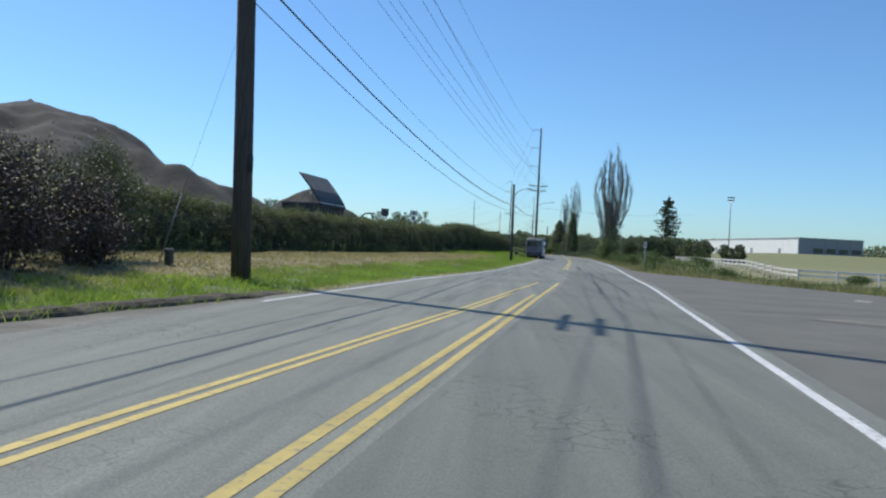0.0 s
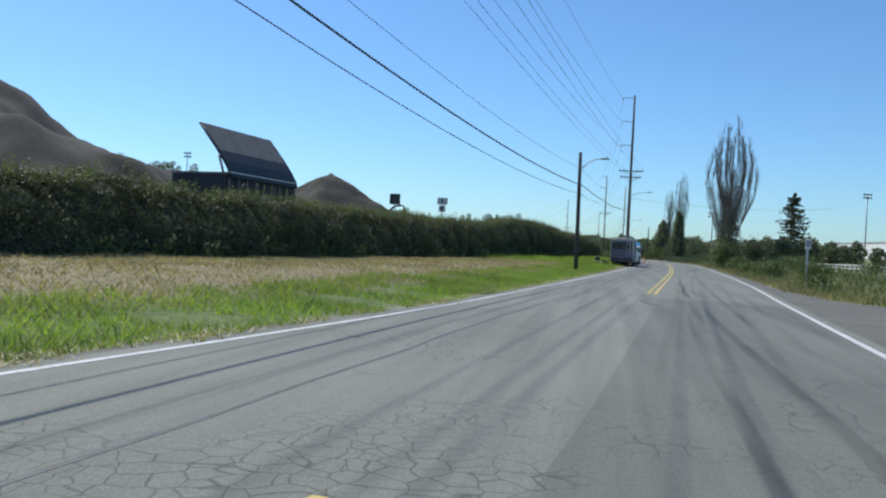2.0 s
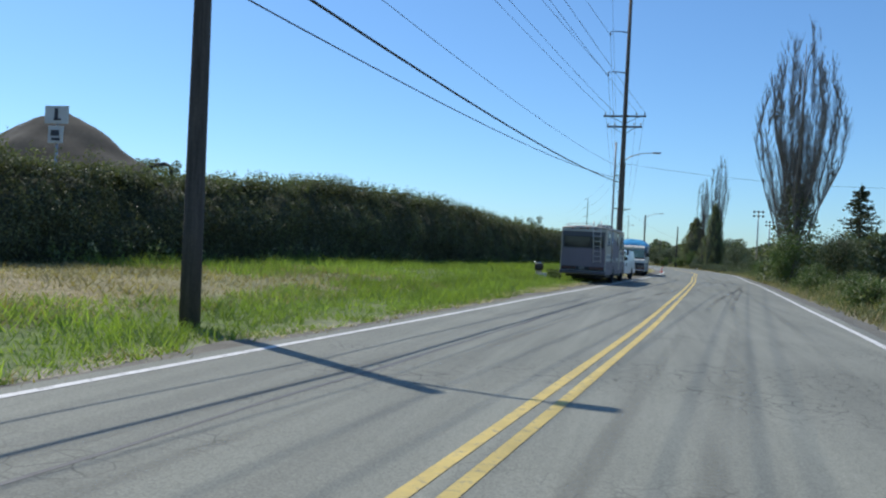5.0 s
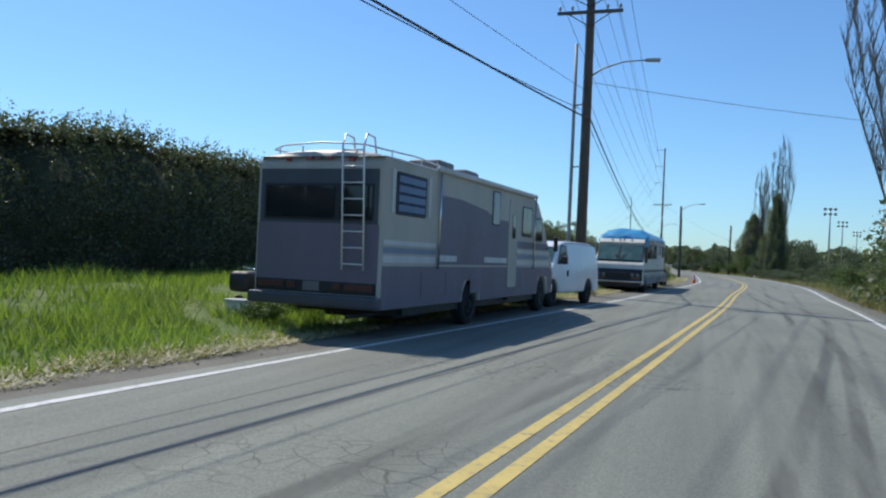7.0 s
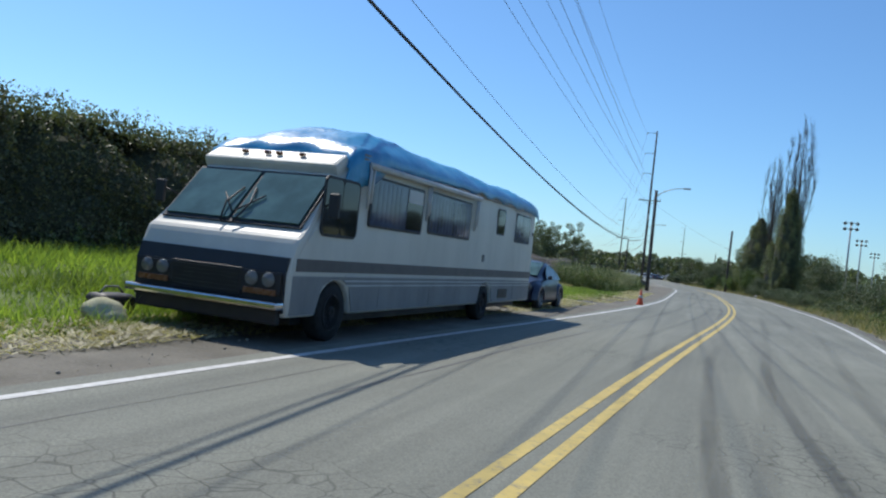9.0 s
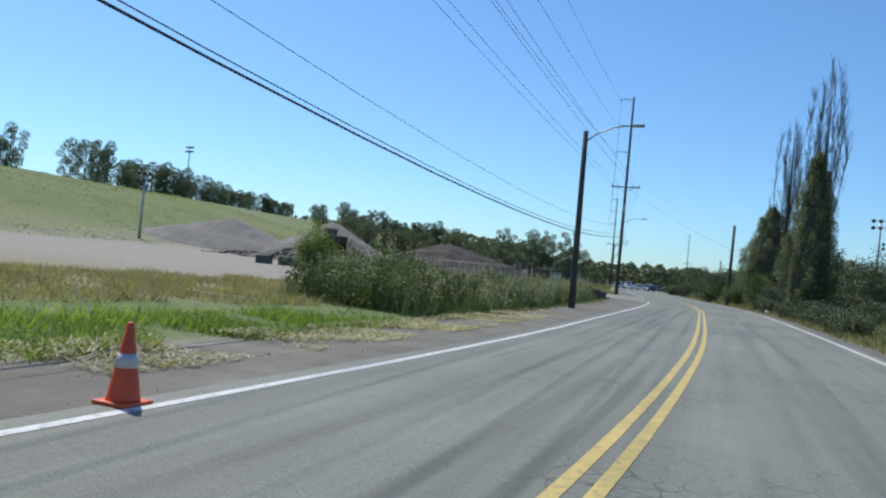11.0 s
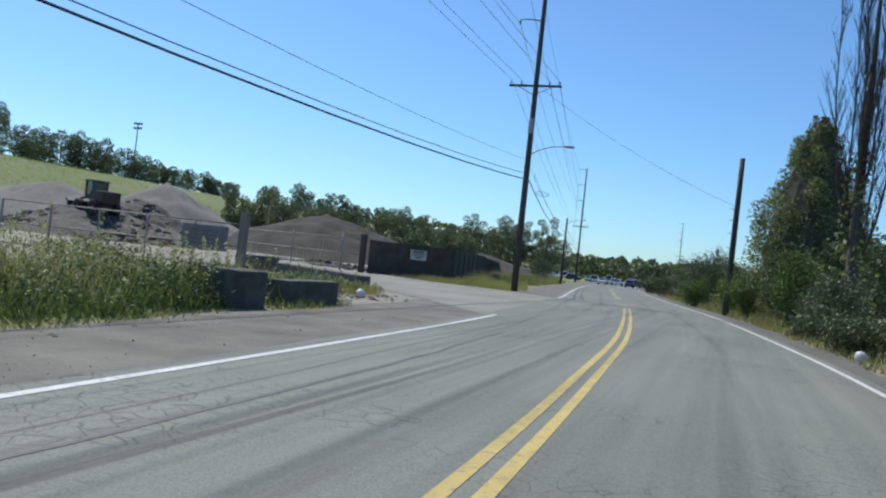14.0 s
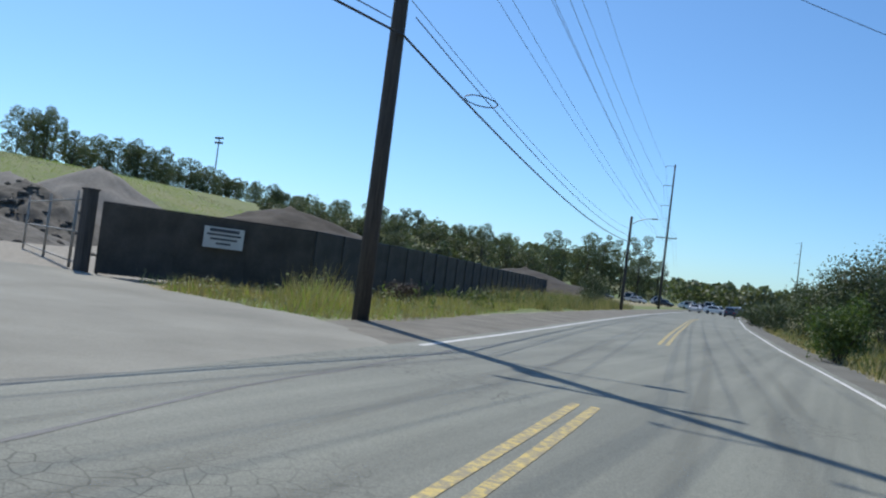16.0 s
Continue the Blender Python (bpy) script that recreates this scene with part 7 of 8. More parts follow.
DARK_FABRIC = rough_surface("dark_screen_fabric", (0.05, 0.043, 0.036), (0.115, 0.098, 0.082), 0.9, 0.95, bump_s=0.4, fine=30)


def block(at, length, turn, label, h=0.62, w=0.6, tilt=0.0):
    root = empty("concrete_block", pose(at[0], at[1], -0.06, tilt, 0, turn), label, "concrete block", "concrete blocks")
    bm = b_box(length, w, h, (0, 0, h / 2), 0.05, seg=2)
    bmesh.ops.subdivide_edges(bm, edges=bm.edges[:], cuts=2, use_grid_fill=True)
    for v in bm.verts:
        v.co += Vector((1, 1, 1)) * 0.035 * noise.noise(v.co * 3 + Vector((at[0], at[1], 0)))
    part("block", bm, CONCRETE, root)
    for k in (-0.25, 0.25):
        rod("lifting_loop", [(k * length - 0.08, 0, h - 0.02), (k * length - 0.05, 0, h + 0.07), (k * length + 0.05, 0, h + 0.07), (k * length + 0.08, 0, h - 0.02)], 0.012, DARK_METAL, root)
    return root


BLOCK = "weathered dark concrete barrier block in the weeds"
block((5.6, 240.1), 2.3, 86, BLOCK, 0.66, 0.7)
block((5.5, 237.2), 1.3, 80, BLOCK, 0.86, 0.8)
block((1.75, 250.3), 2.5, -35, BLOCK)
block((-0.4, 251.8), 2.5, -36, BLOCK)
block((-2.5, 253.3), 2.4, -34, BLOCK)
block((-5.6, 255.2), 2.6, 84, BLOCK, 0.8)
block((-29.5, 243.5), 1.6, 10, "large dark concrete block in the yard", 0.85, 0.8)
block((-26.6, 244.4), 3.0, 6, "large dark concrete block in the yard", 0.9, 0.8)
block((-23.0, 246.4), 2.0, 12, "large dark concrete block in the yard", 0.9, 0.8)
stone = empty("white_stone", pose(4.7, 245.4, 0.0), "small white painted stone on the dirt", "stone")
bm = bmesh.new()
bmesh.ops.create_icosphere(bm, subdivisions=2, radius=0.16)
for v in bm.verts:
    v.co *= 1 + 0.2 * noise.noise(v.co * 7)
part("stone", bm, PALE_STRIPE, stone, m=pose(0, 0, 0.12), smooth=True)
rock = empty("pale_boulder", pose(18.9, 244.3, 0.1), "small pale rock beside the shoulder", "rock")
bm = bmesh.new()
bmesh.ops.create_icosphere(bm, subdivisions=3, radius=0.15)
for v in bm.verts:
    v.co *= 1 + 0.22 * noise.noise(v.co * 3.3)
part("boulder", bm, PALE_STRIPE, rock, m=pose(0, 0, 0.12), smooth=True)


def gate(a, b, h, label, posts=(0, 0.25, 0.5, 0.75, 1), mesh=True, rise=0.0):
    """Pipe gate or fence between two points, its posts at shares of the way."""
    va, vb = Vector((*a, 0)), Vector((*b, 0))
    root = empty("pipe_gate", pose(0, 0, 0), label, "gate")
    for k in posts:
        p = va.lerp(vb, k)
        rod("post", [(p.x, p.y, -0.05), (p.x, p.y, h + rise)], 0.055, GATE_PIPE, root)
    for z in (0.2, h * 0.52, h - 0.03):
        rod("rail", [(va.x, va.y, z), (vb.x, vb.y, z)], 0.034, GATE_PIPE, root)
    L = (vb - va).length
    d = (vb - va).normalized()
    for k in range(int(L / 0.5) if mesh else 0):
        p = va + d * (k * 0.5)
        q = va + d * min(L, k * 0.5 + 0.9)
        rod("mesh_wire", [(p.x, p.y, 0.35), (q.x, q.y, h - 0.05)], 0.006, GATE_PIPE, root, sides=4)
    return root


gate((-4.7, 252.3), (-14.0, 248.0), 2.1, "pipe-framed mesh fence running back from the gatepost", (0, 0.2, 0.4, 0.6, 0.8, 1))
gate((-24.0, 281.3), (-8.6, 272.75), 2.4, "long pipe-railed gate beside the driveway", (0, 0.46, 0.86), False, 0.3)


def timber_post(at, h, r, label, mat=None):
    root = empty("gatepost", pose(at[0], at[1], -0.05), label, "gatepost", "gateposts")
    part("post", b_box(r * 2, r * 2, h, (0, 0, h / 2), 0.03), mat or POST_WOOD, root)
    part("cap", b_box(r * 2.3, r * 2.3, 0.08, (0, 0, h + 0.03), 0.02), mat or POST_WOOD, root)


timber_post((-4.6, 252.3), 2.6, 0.16, "thick grey timber gatepost")
timber_post((-8.4, 272.6), 2.7, 0.18, "thick dark timber gatepost at the wall's end", POLE_WOOD)
notice = empty("notice_board", pose(-6.1, 251.62, 0.1, 0, 0, 24.8), "pale weathered notice hung on the mesh fence", "notice board")
part("board", b_box(2.0, 0.03, 1.1, (0, -0.06, 1.25), 0.006), SKIRT, notice)
for k in range(4):
    part("bar", b_box(1.2 - 0.15 * (k % 2), 0.01, 0.06, (0, -0.082, 1.55 - k * 0.19)), TAUPE, notice)


def build_yard_wall():
    pts = [(-8.0, 272.8), (-3.6, 278.4), (-5.4, 290), (-9.0, 305), (-14.0, 325), (-20, 350), (-28, 385), (-36, 430)]
    root = tagged(new("wall_yard"), "long dark fabric-covered yard wall", "wall", kind="structure")
    for (ax, ay), (bx, by) in zip(pts, pts[1:]):
        a, b = Vector((ax, ay, 0)), Vector((bx, by, 0))
        L = (b - a).length
        n = max(1, int(round(L / 2.6)))
        for k in range(n):
            p, q = a.lerp(b, k / n), a.lerp(b, (k + 1) / n)
            mid = (p + q) / 2
            ang = math.atan2(q.y - p.y, q.x - p.x)
            m = Matrix.Translation((mid.x, mid.y, 0)) @ Matrix.Rotation(ang, 4, "Z")
            hh = 2.35 - 0.003 * (mid.y - 272)
            put("panel", panel_mesh(round((q - p).length, 2), round(hh, 1)), DARK_FABRIC, root, m)
            put("cap_rail", rail_mesh(round((q - p).length, 2), round(hh, 1)), DARK_METAL, root, m)
            put("post", post_mesh(round(hh, 1)), DARK_METAL, root, Matrix.Translation((p.x, p.y, 0)))


PANELS = {}


def panel_mesh(l, h):
    key = ("p", l, h)
    if key not in PANELS:
        bm = bmesh.new()
        nx = 7
        rows = []
        for z in (0.0, h * 0.33, h * 0.66, h):
            rows.append([bm.verts.new((-l / 2 + l * i / nx, 0.035 * noise.noise(Vector((i * 1.3 + l * 5, z * 1.1, h))), z)) for i in range(nx + 1)])
        back = []
        for r in rows:
            back.append([bm.verts.new((v.co.x, v.co.y + 0.05, v.co.z)) for v in r])
        for r in (rows, back):
            for a, b in zip(r, r[1:]):
                for i in range(nx):
                    bm.faces.new((a[i], a[i + 1], b[i + 1], b[i]))
        for i in range(nx):
            bm.faces.new((rows[-1][i], rows[-1][i + 1], back[-1][i + 1], back[-1][i]))
        me = bpy.data.meshes.new("panel")
        bmesh.ops.recalc_face_normals(bm, faces=bm.faces)
        bm.to_mesh(me)
        bm.free()
        PANELS[key] = me
    return PANELS[key]


def rail_mesh(l, h):
    key = ("r", l, h)
    if key not in PANELS:
        bm = b_tube([(-l / 2, 0.03, h + 0.03), (l / 2, 0.03, h + 0.03)], 0.03, 6)
        me = bpy.data.meshes.new("cap_rail")
        bm.to_mesh(me)
        bm.free()
        PANELS[key] = me
    return PANELS[key]


def post_mesh(h):
    key = ("s", h)
    if key not in PANELS:
        bm = b_tube([(0, 0.1, -0.05), (0, 0.1, h + 0.05)], 0.04, 8)
        me = bpy.data.meshes.new("post")
        bm.to_mesh(me)
        bm.free()
        PANELS[key] = me
    return PANELS[key]


build_yard_wall()
sign = empty("wall_sign", pose(-5.5, 275.8, 0, 0, 0, 51.8), "white rectangular sign with dark lettering on the yard wall", "sign")
part("board", b_box(1.35, 0.03, 0.72, (0, -0.1, 1.65), 0.006), PALE_STRIPE, sign)
for k, w in enumerate((1.0, 1.15, 0.9, 0.5)):
    part("bar", b_box(w, 0.012, 0.07 if k else 0.11, (0, -0.122, 1.9 - k * 0.15)), SLATE_DARK, sign)

# ---------------------------------------------------------------- right-hand side: fence, warehouse, light masts


def build_fence():
    root = empty("rail_fence", pose(0, 0, 0), "low white two-rail fence across the grass", "fence")
    pts = [(46, 46), (35, 55), (23.6, 64), (25.6, 80), (27.8, 98), (30, 116), (32.5, 138), (35, 160)]
    for (ax, ay), (bx, by) in zip(pts, pts[1:]):
        a, b = Vector((ax, ay, 0)), Vector((bx, by, 0))
        n = max(2, int((b - a).length / 2.8))
        for k in range(n):
            p, q = a.lerp(b, k / n), a.lerp(b, (k + 1) / n)
            zp, zq = ground_z(p.x, p.y), ground_z(q.x, q.y)
            part("post", b_box(0.13, 0.13, 1.05, (p.x, p.y, zp + 0.5), 0.015), FENCE_WHITE, root)
            ang = math.atan2(q.y - p.y, q.x - p.x)
            for z in (0.55, 0.92):
                mid = (p + q) / 2
                bm = b_box((q - p).length + 0.05, 0.05, 0.15, (0, 0, 0), 0.008)
                bmesh.ops.transform(bm, matrix=Matrix.Translation((mid.x, mid.y, (zp + zq) / 2 + z)) @ Matrix.Rotation(ang, 4, "Z"), verts=bm.verts)
                part("rail", bm, FENCE_WHITE, root)


build_fence()


def build_warehouse():
    at = (172.7, 470.0)
    root = empty("warehouse", pose(at[0], at[1], ground_z(*at) - 0.1, 0, 0, 4.9), "long low white warehouse with a grey end, far across the field", "warehouse")
    wall = paint("warehouse_white", (0.8, 0.79, 0.76), 0.6, 0.06)
    roof = paint("warehouse_roof", (0.4, 0.4, 0.4), 0.7, 0.1)
    grey = paint("warehouse_grey", (0.26, 0.275, 0.3), 0.6, 0.1)
    h = 10.3
    for k in range(16):
        part("wall_panel", b_box(0.5, 9.8, h, (0, 5 + k * 10, h / 2)), wall, root)
        part("panel_joint", b_box(0.3, 0.22, h - 0.1, (0.02, 10 + k * 10, h / 2)), grey, root)
    for k in range(5):
        part("end_panel", b_box(7.34, 0.5, h, (4.0 + k * 7.5, 0, h / 2)), grey, root)
        if k > 0:
            w = part("window", b_box(5.4, 0.3, 2.6, (4.0 + k * 7.5, -0.25, 3.4)), BLACK_TRIM, root)
            for j in (-1.3, 1.3):
                part("pane", b_box(2.3, 0.1, 2.1, (4.0 + k * 7.5 + j, -0.44, 3.4)), GLASS, w)
    part("parapet", b_box(0.7, 160, 0.4, (0, 80, h + 0.2)), wall, root)
    part("roof", b_box(39, 161, 0.4, (18.8, 79.8, h + 0.1)), roof, root)
    part("back_wall", b_box(0.4, 160, h, (37.8, 80, h / 2)), grey, root)
    for k in (24, 66, 108, 131):
        part("dock_door", b_box(0.2, 3.6, 4.2, (-0.3, k, 2.1)), grey, root)


build_warehouse()


def light_mast(at, h, label, heads=4, big=1.0):
    z = ground_z(*at)
    root = empty("light_mast", pose(at[0], at[1], z - 0.1), label, "light mast", "sports field light masts")
    part("mast", b_tube([(0, 0, 0), (0, 0, h * 0.5), (0, 0, h)], [0.3 * big, 0.24 * big, 0.16 * big], 10), GREY_METAL, root, smooth=True)
    for zz in (h - 0.2, h - 1.6 * big):
        part("crossbar", b_box(3.2 * big, 0.14 * big, 0.14 * big, (0, -0.2, zz)), GREY_METAL, root)
        for k in range(heads):
            x = big * (-1.35 + 2.7 * k / (heads - 1))
            part("floodlight", b_lathe([(0.2 * big, 0), (0.42 * big, 0.35 * big), (0.4 * big, 0.42 * big)], 10, "Y", (x, -0.6, zz - 0.1)), DARK_METAL, root, smooth=True)
    return root


MAST = "slender grey floodlight mast above the trees"
light_mast((111.5, 393.7), 29.0, MAST)
light_mast((44.2, 353.7), 19.0, MAST, 3)
light_mast((58, 425), 19.5, MAST, 3)
light_mast((75, 500), 20.0, MAST, 3)
light_mast((-329, 608), 45.0, MAST, 4, 1.9)
light_mast((-95, 300), 13.5, MAST, 3)

# ---------------------------------------------------------------- trees and shrubs
bare_poplar((20.3, 147.5), 22.0, 8.4, "tall half-dead poplar with bare upright twigs and leafy foot", 1, 24, 1.0, 1.9)
bare_poplar((23.2, 253.4), 25.5, 5.2, "tall dead poplar with bare upright stems", 2, 10, 0.2, 1.5, BARK)
bare_poplar((20.9, 262.0), 22.5, 4.6, "slim dead poplar with bare upright stems", 3, 8, 0.2, 1.3, BARK)
POP = "dense columnar green poplar beside the road"
column_poplar((21.6, 241.0), 13.3, 4.5, POP, 4, 85000, 0.105)
column_poplar((20.0, 271.5), 11.7, 7.4, POP, 5, 70000, 0.135)
conifer((65.2, 315), 25.4, 19.0, "dark broad conifer standing alone", 6)

BUSH = "leafy green roadside bush"
k = 20
for x, y, sx, sy, sz, leaf, cnt, ls in (
        (18.6, 262.5, 2.6, 2.8, 4.2, BUSH_LEAF, 5200, 0.17), (19.8, 257, 2.6, 3.0, 3.0, DULL_LEAF, 3600, 0.16), (17.0, 272, 2.8, 3.2, 2.8, BUSH_LEAF, 4200, 0.16), (16.4, 279, 2.6, 3.0, 2.9, BUSH_LEAF, 3800, 0.16),
        (14.2, 296, 4.6, 4.6, 5.2, DULL_LEAF, 6000, 0.22), (13.6, 287, 2.4, 2.6, 2.6, BUSH_LEAF, 3000, 0.17), (12.0, 309, 3.8, 4.0, 3.6, DULL_LEAF, 5200, 0.22), (15.6, 304, 4.6, 4.4, 4.8, DULL_LEAF, 4600, 0.24), (9.0, 322, 3.0, 3.4, 2.6, DULL_LEAF, 3600, 0.2),
        (5.8, 342, 3.4, 4.0, 2.4, DULL_LEAF, 3800, 0.28), (3.4, 366, 4, 5, 2.4, DULL_LEAF, 3600, 0.32), (22.6, 247, 3.0, 3.4, 3.2, DULL_LEAF, 3800, 0.17), (25.2, 236, 4.4, 4.4, 5.2, DULL_LEAF, 5200, 0.2), (24.6, 230, 4.0, 4.0, 4.2, DULL_LEAF, 4200, 0.19),
        (19.2, 143.8, 2.6, 2.8, 4.0, BUSH_LEAF, 4600, 0.18), (20.6, 150.5, 3.4, 3.4, 4.8, BUSH_LEAF, 4800, 0.19), (21.5, 158, 3.0, 3.2, 3.2, DULL_LEAF, 3400, 0.18), (20.2, 138.2, 2.0, 2.2, 1.9, BUSH_LEAF, 2400, 0.14), (24.5, 152, 4.0, 4.0, 4.6, DULL_LEAF, 3800, 0.22),
        (21.3, 170, 2.6, 3.0, 2.2, BUSH_LEAF, 2400, 0.16), (22.6, 182, 3.0, 3.4, 2.0, BUSH_LEAF, 2400, 0.16), (24.0, 196, 3.4, 3.6, 2.4, DULL_LEAF, 2400, 0.17), (24.5, 210, 3.0, 3.6, 2.4, DULL_LEAF, 2400, 0.17), (29, 220, 5, 5, 4.0, DULL_LEAF, 2800, 0.24),
        (-6.2, 322, 1.6, 1.8, 1.5, DULL_LEAF, 2200, 0.13), (-9.2, 334, 3.4, 3.4, 3.6, DULL_LEAF, 3600, 0.18), (-2.2, 205, 2.1, 2.4, 3.1, YELLOW_LEAF, 3600, 0.14), (0.9, 181.6, 3.0, 3.0, 3.2, HEDGE_LEAF, 5200, 0.14), (-1.0, 182.4, 3.0, 3.2, 3.3, HEDGE_LEAF, 4600, 0.14), (3.3, 124.9, 1.0, 1.6, 0.6, BUSH_LEAF, 1200, 0.1), (3.6, 122.9, 0.8, 1.2, 0.45, BUSH_LEAF, 900, 0.09)):
    shrub((x, y), (sx, sy, sz), leaf, BUSH, k, cnt, ls, group="roadside bushes")
    k += 1
WEEDY = "low weedy shrub with pale flowers on the verge"
for x, y, sx, sz in ((14.6, 76, 1.8, 1.1), (16.4, 84, 2.0, 1.5), (15.2, 91, 2.2, 1.7), (18.2, 94, 2.6, 1.9), (16.4, 101, 2.2, 1.6), (19.6, 107, 2.6, 1.7), (17.0, 112, 1.8, 1.2), (18.4, 120, 2.2, 1.4), (18.0, 129, 2.0, 1.5), (22.4, 120, 2.8, 1.8), (24.5, 100, 2.4, 1.6), (21.5, 84, 1.8, 1.0), (19.4, 70, 1.8, 0.9), (17.8, 63, 1.6, 0.8), (26.5, 60, 2.0, 0.9)):
    shrub((x, y), (sx, sx, sz), BUSH_LEAF, WEEDY, k, 1900, 0.12, blossom=120, group="weedy shrubs")
    k += 1
shrub((-1.2, 281.0), (1.4, 2.6, 1.1), DEAD_BRAMBLE, "dry brown weed clump in the tall grass", 601, 1400, 0.1, "weed clump", "weed_clump")
MOUND = "tangled low bramble mound spilling to the shoulder"
for x, y, sx, sy, sz in ((21.2, 214, 2.6, 4.2, 1.1), (21.4, 220, 2.8, 4.6, 1.4), (21.2, 226, 3.0, 4.4, 1.5), (20.6, 232, 2.8, 4.2, 1.5), (20.2, 238, 2.4, 4.0, 1.3), (19.6, 249, 2.2, 4.0, 1.4), (19.0, 255, 2.0, 3.6, 1.5), (22.6, 205, 2.6, 4.4, 1.0), (23.8, 222, 3.0, 4.4, 1.6)):
    shrub((x, y), (sx, sy, sz), DULL_LEAF, MOUND, k, 3400, 0.16, "bramble", "bramble", group="brambles")
    k += 1
for x, y, sx, sy, sz, mat, cnt, bl in ((-13.6, 15.5, 3.8, 5.0, 4.1, HEDGE_LEAF, 8000, 1900), (-14.4, 20.5, 3.8, 4.6, 4.0, HEDGE_LEAF, 8000, 1700), (-13.2, 24.8, 2.8, 3.4, 3.9, HEDGE_LEAF, 7000, 0), (-16.6, 27, 4.2, 4.4, 3.6, HEDGE_LEAF, 6000, 0), (-14.4, 10, 3.6, 5.0, 3.4, HEDGE_LEAF, 6000, 700), (-17.5, 33, 3.6, 4.6, 4.0, HEDGE_LEAF, 6000, 0),
                              (-11.4, 13.6, 3.2, 4.2, 2.7, DEAD_BRAMBLE, 8000, 700), (-11.5, 17.4, 3.2, 4.2, 2.9, DEAD_BRAMBLE, 8000, 700), (-11.6, 20.6, 3.0, 3.4, 2.5, DEAD_BRAMBLE, 7000, 500), (-12.4, 22.6, 2.4, 2.8, 2.4, DEAD_BRAMBLE, 5000, 120)):
    shrub((x, y), (sx, sy, sz), mat, "tangle of dry brown brambles on the verge" if mat is DEAD_BRAMBLE else "dense overgrown bramble thicket with pale seed heads", k, cnt, 0.13, "bramble", "bramble", bl, "brambles")
    k += 1

# woods behind the yard
FAR = [(-213.0, 416.8, 13.6, 16.2), (-215.1, 429.5, 9.3, 8.4), (-221.9, 451.7, 14.6, 20.8), (-219.1, 461.6, 14.0, 15.1), (-219.6, 474.9, 10.2, 14.0), (-215.7, 485.2, 9.1, 12.6), (-214.4, 499.4, 10.2, 13.0)]
FAR += [(-214.3, 525.1, 8.5, 15.4), (-208.9, 535.3, 7.6, 13.9), (-196.5, 555.7, 8.9, 7.8), (-182.9, 569.8, 10.7, 19.8), (-171.3, 581.8, 10.5, 18.2), (-159.5, 587.7, 10.0, 14.6)]
FAR += [(-148.3, 598.3, 12.4, 18.5), (-137.4, 602.9, 14.2, 18.5), (-128.0, 617.2, 12.8, 11.3), (-80.3, 538.2, 18.1, 17.8), (-73.8, 550.5, 19.0, 18.4)]
FAR += [(-63.1, 548.1, 19.5, 18.1), (-54.5, 560.3, 18.1, 15.5), (-240, 430, 16, 18), (-250, 395, 17, 18), (-110, 590, 14, 16), (-95, 575, 15, 16)]
FAR += [(33.5, 177, 5.0, 5.0), (60, 253, 6.0, 8.0), (-40, 357, 6.0, 9.0), (-56, 400, 7.5, 10), (-66, 398, 8.5, 11), (-77, 402, 9, 12), (-88, 398, 9.5, 12), (-98, 405, 10, 13), (-108, 402, 9, 12), (-48, 410, 8, 10), (10, 470, 9.0, 12.0), (27, 300, 5.5, 8.0), (33, 330, 6.0, 9.0), (23, 345, 5.0, 8), (42.5, 168, 4.6, 5.0), (53.5, 190, 3.6, 6.0), (30.5, 145, 3.2, 4.6), (57, 262, 6.5, 8.0), (50, 285, 6.0, 8.0), (80, 330, 6, 8)]
rng_far = random.Random(8)
TREES = []
for x, y, h, w in FAR:
    n = 3 if w > 14 else 2 if w > 9 else 1
    for i in range(n):
        ang = math.atan2(y - 250, x - 14) + math.pi / 2
        off = (i - (n - 1) / 2) * w / n
        TREES.append((x + math.cos(ang) * off + rng_far.uniform(-2, 2), y + math.sin(ang) * off + rng_far.uniform(-2, 2), h * rng_far.uniform(0.8, 1.35), w / n * rng_far.uniform(1.15, 1.7)))
for i, (x, y, h, w) in enumerate(TREES):
    crown_tree((x, y), h, w, WOODS_LEAF, "broad leafy tree in the woods beyond the yard" if x < -40 else "broad leafy tree in the scrub beyond the road", 200 + i, 4200, 0.036 * w + 0.2, 0.3, 0.04, "tree", "tree", "distant trees")


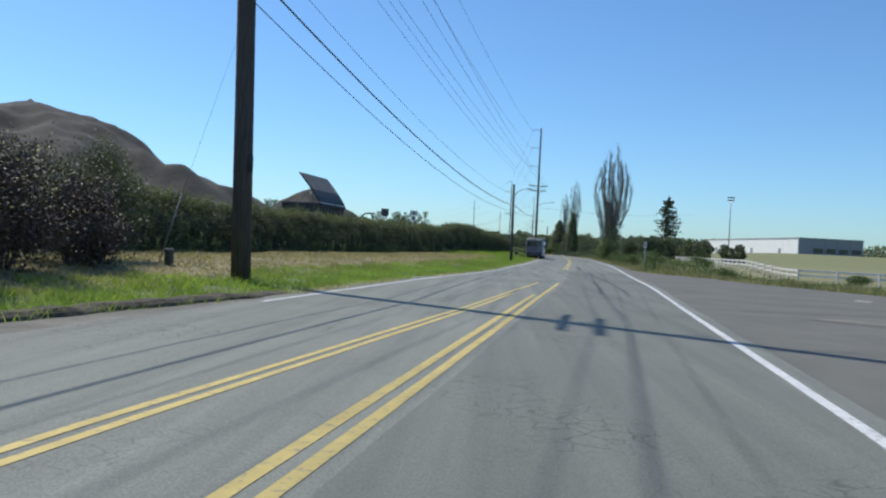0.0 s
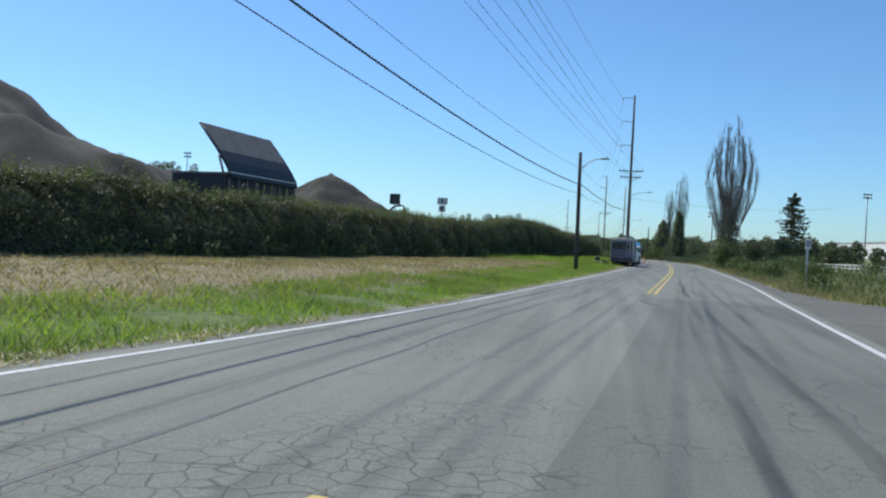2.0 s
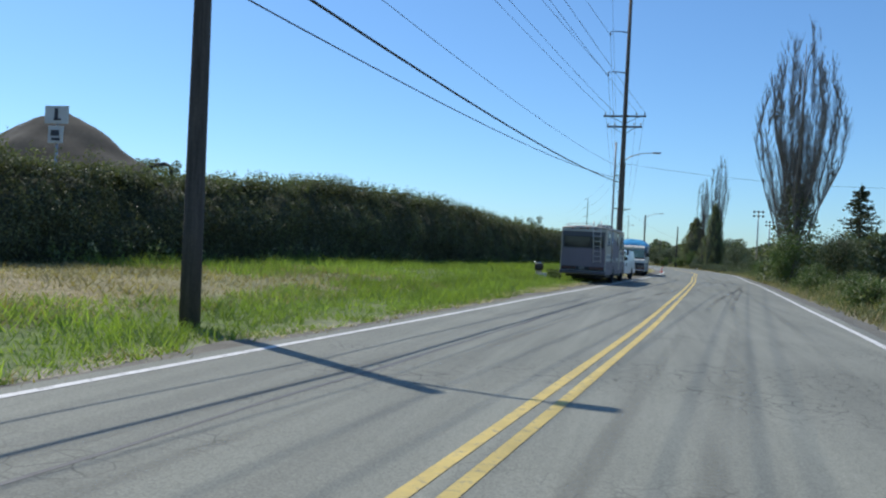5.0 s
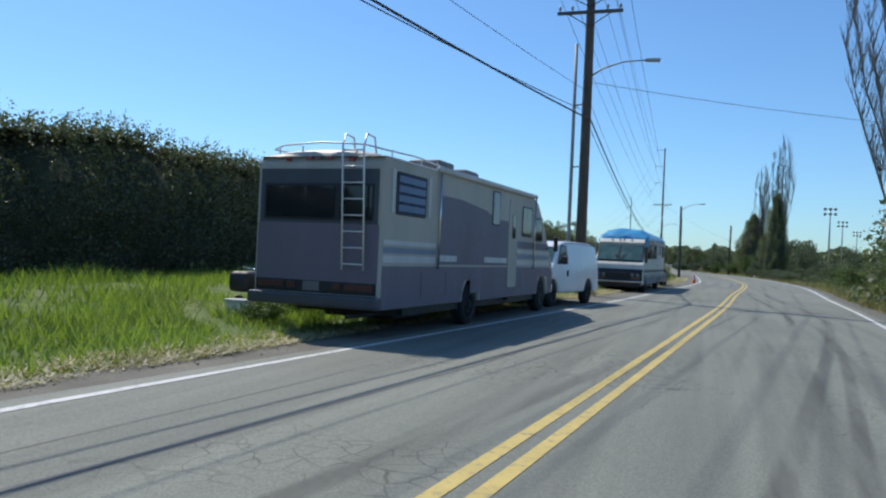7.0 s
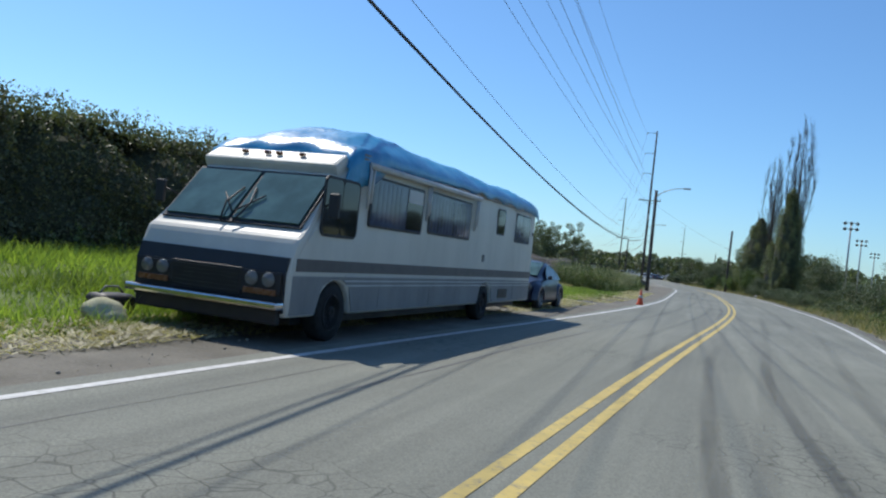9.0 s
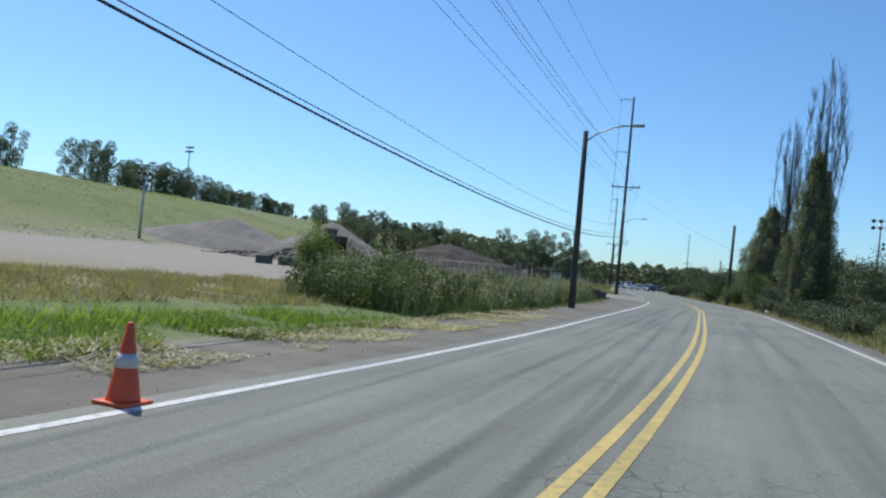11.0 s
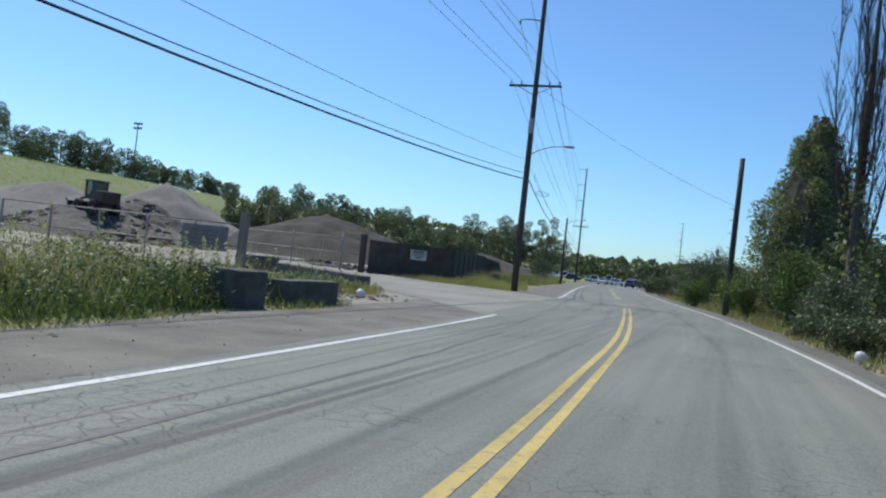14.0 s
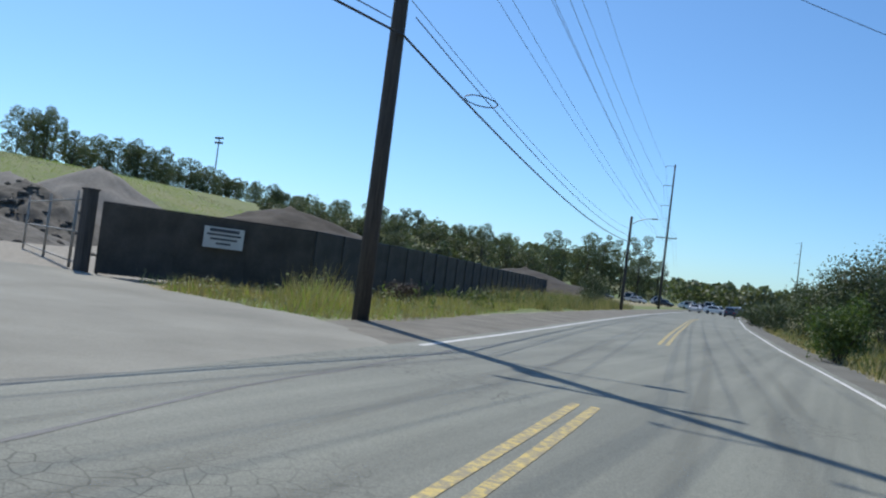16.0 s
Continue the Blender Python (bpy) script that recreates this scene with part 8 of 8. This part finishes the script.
def far_woods():
    """Closed tree line round the horizon."""
    rng = np.random.default_rng(77)
    pts = []
    for r0, r1, a0, a1, hmin, hmax, n in ((640, 720, -62, -6, 9, 15, 9000), (560, 640, -10, 10, 12, 20, 9000), (700, 820, 4, 75, 12, 20, 14000), (520, 560, 14, 60, 4, 7, 5000)):
        a = np.radians(rng.uniform(a0, a1, n))
        r = rng.uniform(r0, r1, n)
        prof = np.array([noise.noise(Vector((t * 40, r0, 0))) + 0.6 * noise.noise(Vector((t * 110, r0, 4))) for t in a])
        top = hmin + (hmax - hmin) * np.clip(0.5 + 0.6 * prof, 0, 1)
        z = rng.uniform(0, 1, n) ** 0.6 * top
        x, y = 14 + np.sin(a) * r, 200 + np.cos(a) * r
        pts.append(np.column_stack([x, y, z + GZ(x, y)]))
    ob = leaves("far_woods", np.concatenate(pts), 3.0, rng, WOODS_LEAF, aspect=0.8)
    tagged(ob, "closed line of distant dull green woods", "woods", kind="stuff")
    # far ridge
    verts, faces = [], []
    n = 160
    for i in range(n + 1):
        a = radians(-75 + 150 * i / n)
        h = 34 + 34 * (0.5 + 0.5 * noise.noise(Vector((i * 0.09, 2, 0)))) + 6 * noise.noise(Vector((i * 0.6, 5, 0)))
        for rr, zz in ((2300, -2), (2500, h * 0.7), (2700, h), (3000, -2)):
            verts.append((14 + math.sin(a) * rr, 200 + math.cos(a) * rr, zz))
    for i in range(n):
        for j in range(3):
            faces.append((i * 4 + j, i * 4 + j + 1, i * 4 + j + 5, i * 4 + j + 4))
    ridge = rough_surface("ridge_woods", (0.06, 0.085, 0.085), (0.1, 0.125, 0.115), 0.01, 1.0, bump_s=0.4, fine=0.12)
    tagged(put("backdrop_ridge", mesh_of("backdrop_ridge", verts, faces, True), ridge), "distant wooded ridge on the horizon", "hill", kind="structure")


far_woods()


def slope_growth():
    rng = np.random.default_rng(91)
    n = 45000
    x, y = rng.uniform(-210, -88, n), rng.uniform(215, 440, n)
    drift = np.array([noise.noise(Vector((a * 0.03, b * 0.03, 1.0))) + 0.5 * noise.noise(Vector((a * 0.13, b * 0.13, 3.0))) for a, b in zip(x, y)])
    for sel, mat, h, label in ((drift > 0.02, GRASS_GREEN, 0.4, "rough green grass on the far slope"), ((drift > -0.2) & (drift <= 0.02), WEED, 0.45, "dull olive weeds on the far slope"), (drift <= -0.2, GRASS_DRY, 0.3, "dry grass on the far slope")):
        tagged(blades("slope_grass", np.column_stack([x[sel], y[sel]]), GZ(x[sel], y[sel]) - 0.02, h, rng, mat, 0.05, 0.7), label, "grass", kind="stuff")


slope_growth()

# ---------------------------------------------------------------- cars far down the road


def sedan(at, turn, colour, label, tall=0.0):
    root = empty("car", pose(at[0], at[1], 0.012, 0, 0, turn), label, "car", "cars down the road")
    mat = paint("car_%s" % label.split()[0], colour, 0.3, 0.1, coat=0.5)
    h = 1.42 + tall
    out = [(-2.2, 0.3), (-2.25, 0.6), (-2.1, 0.82), (-1.2, 0.95), (-0.55, h - 0.05), (-0.3, h), (0.9, h), (1.3, h - 0.08), (1.95, 0.98), (2.2, 0.92), (2.25, 0.5), (2.2, 0.3)] + arch(1.35, 0.36, 0.3)[::-1] + arch(-1.35, 0.36, 0.3)[::-1]
    part("body", shell(out, 1.8, 0.05, 0.25, 0.9), mat, root)
    for y in (-1.35, 1.35):
        for s in (-1, 1):
            wheel(root, s * 0.78, y, 0.32, 0.2, GREY_METAL)
    part("windscreen", b_prism([(-1.14, 1.0), (-0.6, h - 0.08), (-0.63, h - 0.05), (-1.18, 1.02)], -0.66, 0.66), GLASS, root)
    part("rear_window", b_prism([(1.34, h - 0.12), (1.88, 1.02), (1.92, 1.04), (1.38, h - 0.1)], -0.62, 0.62), GLASS, root)
    for s in (-1, 1):
        bm = b_prism([(-0.95, 1.0), (1.5, 1.0), (1.15, h - 0.12), (-0.45, h - 0.12)], s * 0.9 - 0.006, s * 0.9 + 0.006)
        for v in bm.verts:
            v.co.x *= 1 - 0.25 * max(0, v.co.z - 0.9)
        part("side_glass", bm, GLASS, root)
        part("tail_light", b_box(0.36, 0.05, 0.14, (s * 0.62, 2.22, 0.8), 0.01), RED_LENS, root)
        part("headlight", b_box(0.36, 0.05, 0.14, (s * 0.62, -2.22, 0.7), 0.01), CLEAR_LENS, root)
    return root


sedan((-9.6, 398), 8, (0.6, 0.6, 0.6), "silver sedan far down the road")
sedan((-11.6, 412), 8, (0.75, 0.75, 0.74), "white sedan far down the road")
sedan((-3.0, 392), 188, (0.03, 0.035, 0.05), "black sedan far down the road", 0.2)
sedan((-5.2, 414), 188, (0.05, 0.07, 0.12), "navy sedan far down the road", 0.3)
sedan((0.4, 404), 6, (0.7, 0.7, 0.7), "pale hatchback parked far down the road")
sedan((-1.6, 424), 6, (0.72, 0.72, 0.7), "cream sedan parked far down the road", 0.3)
for cx, cy, turn, col, kind, tall in ((-6.8, 405, 64, (0.7, 0.7, 0.69), "white", 0.15), (-12.0, 436, 70, (0.42, 0.44, 0.46), "silver", 0.0), (-17.2, 440, 72, (0.75, 0.75, 0.73), "white", 0.5), (-24.5, 446, 74, (0.05, 0.06, 0.08), "black", 0.2), (-29.5, 440, 66, (0.6, 0.6, 0.6), "silver", 0.1),
                                   (-4.0, 418, 60, (0.12, 0.13, 0.15), "dark", 0.3), (-8.5, 452, 70, (0.7, 0.71, 0.72), "white", 0.6), (-15.0, 456, 75, (0.3, 0.05, 0.04), "red", 0.0), (-21.5, 460, 75, (0.68, 0.68, 0.66), "white", 0.2), (-28.0, 462, 75, (0.5, 0.51, 0.53), "silver", 0.3), (-2.5, 440, 66, (0.62, 0.63, 0.64), "silver", 0.0),
                                   (-34.0, 452, 72, (0.72, 0.72, 0.7), "white", 0.9), (-39.5, 448, 70, (0.1, 0.11, 0.13), "dark", 0.4), (-45.0, 456, 74, (0.7, 0.7, 0.7), "white", 0.3), (-18.0, 474, 78, (0.75, 0.75, 0.75), "white", 1.0), (-11.0, 470, 75, (0.35, 0.37, 0.4), "grey", 0.5), (-32.0, 476, 78, (0.66, 0.67, 0.68), "silver", 0.8)):
    sedan((cx, cy), turn, col, kind + " car parked in the crowded lot at the bend", tall)
sedan((-13.8, 432), 8, (0.3, 0.32, 0.35), "grey sedan far down the road", 0.25)
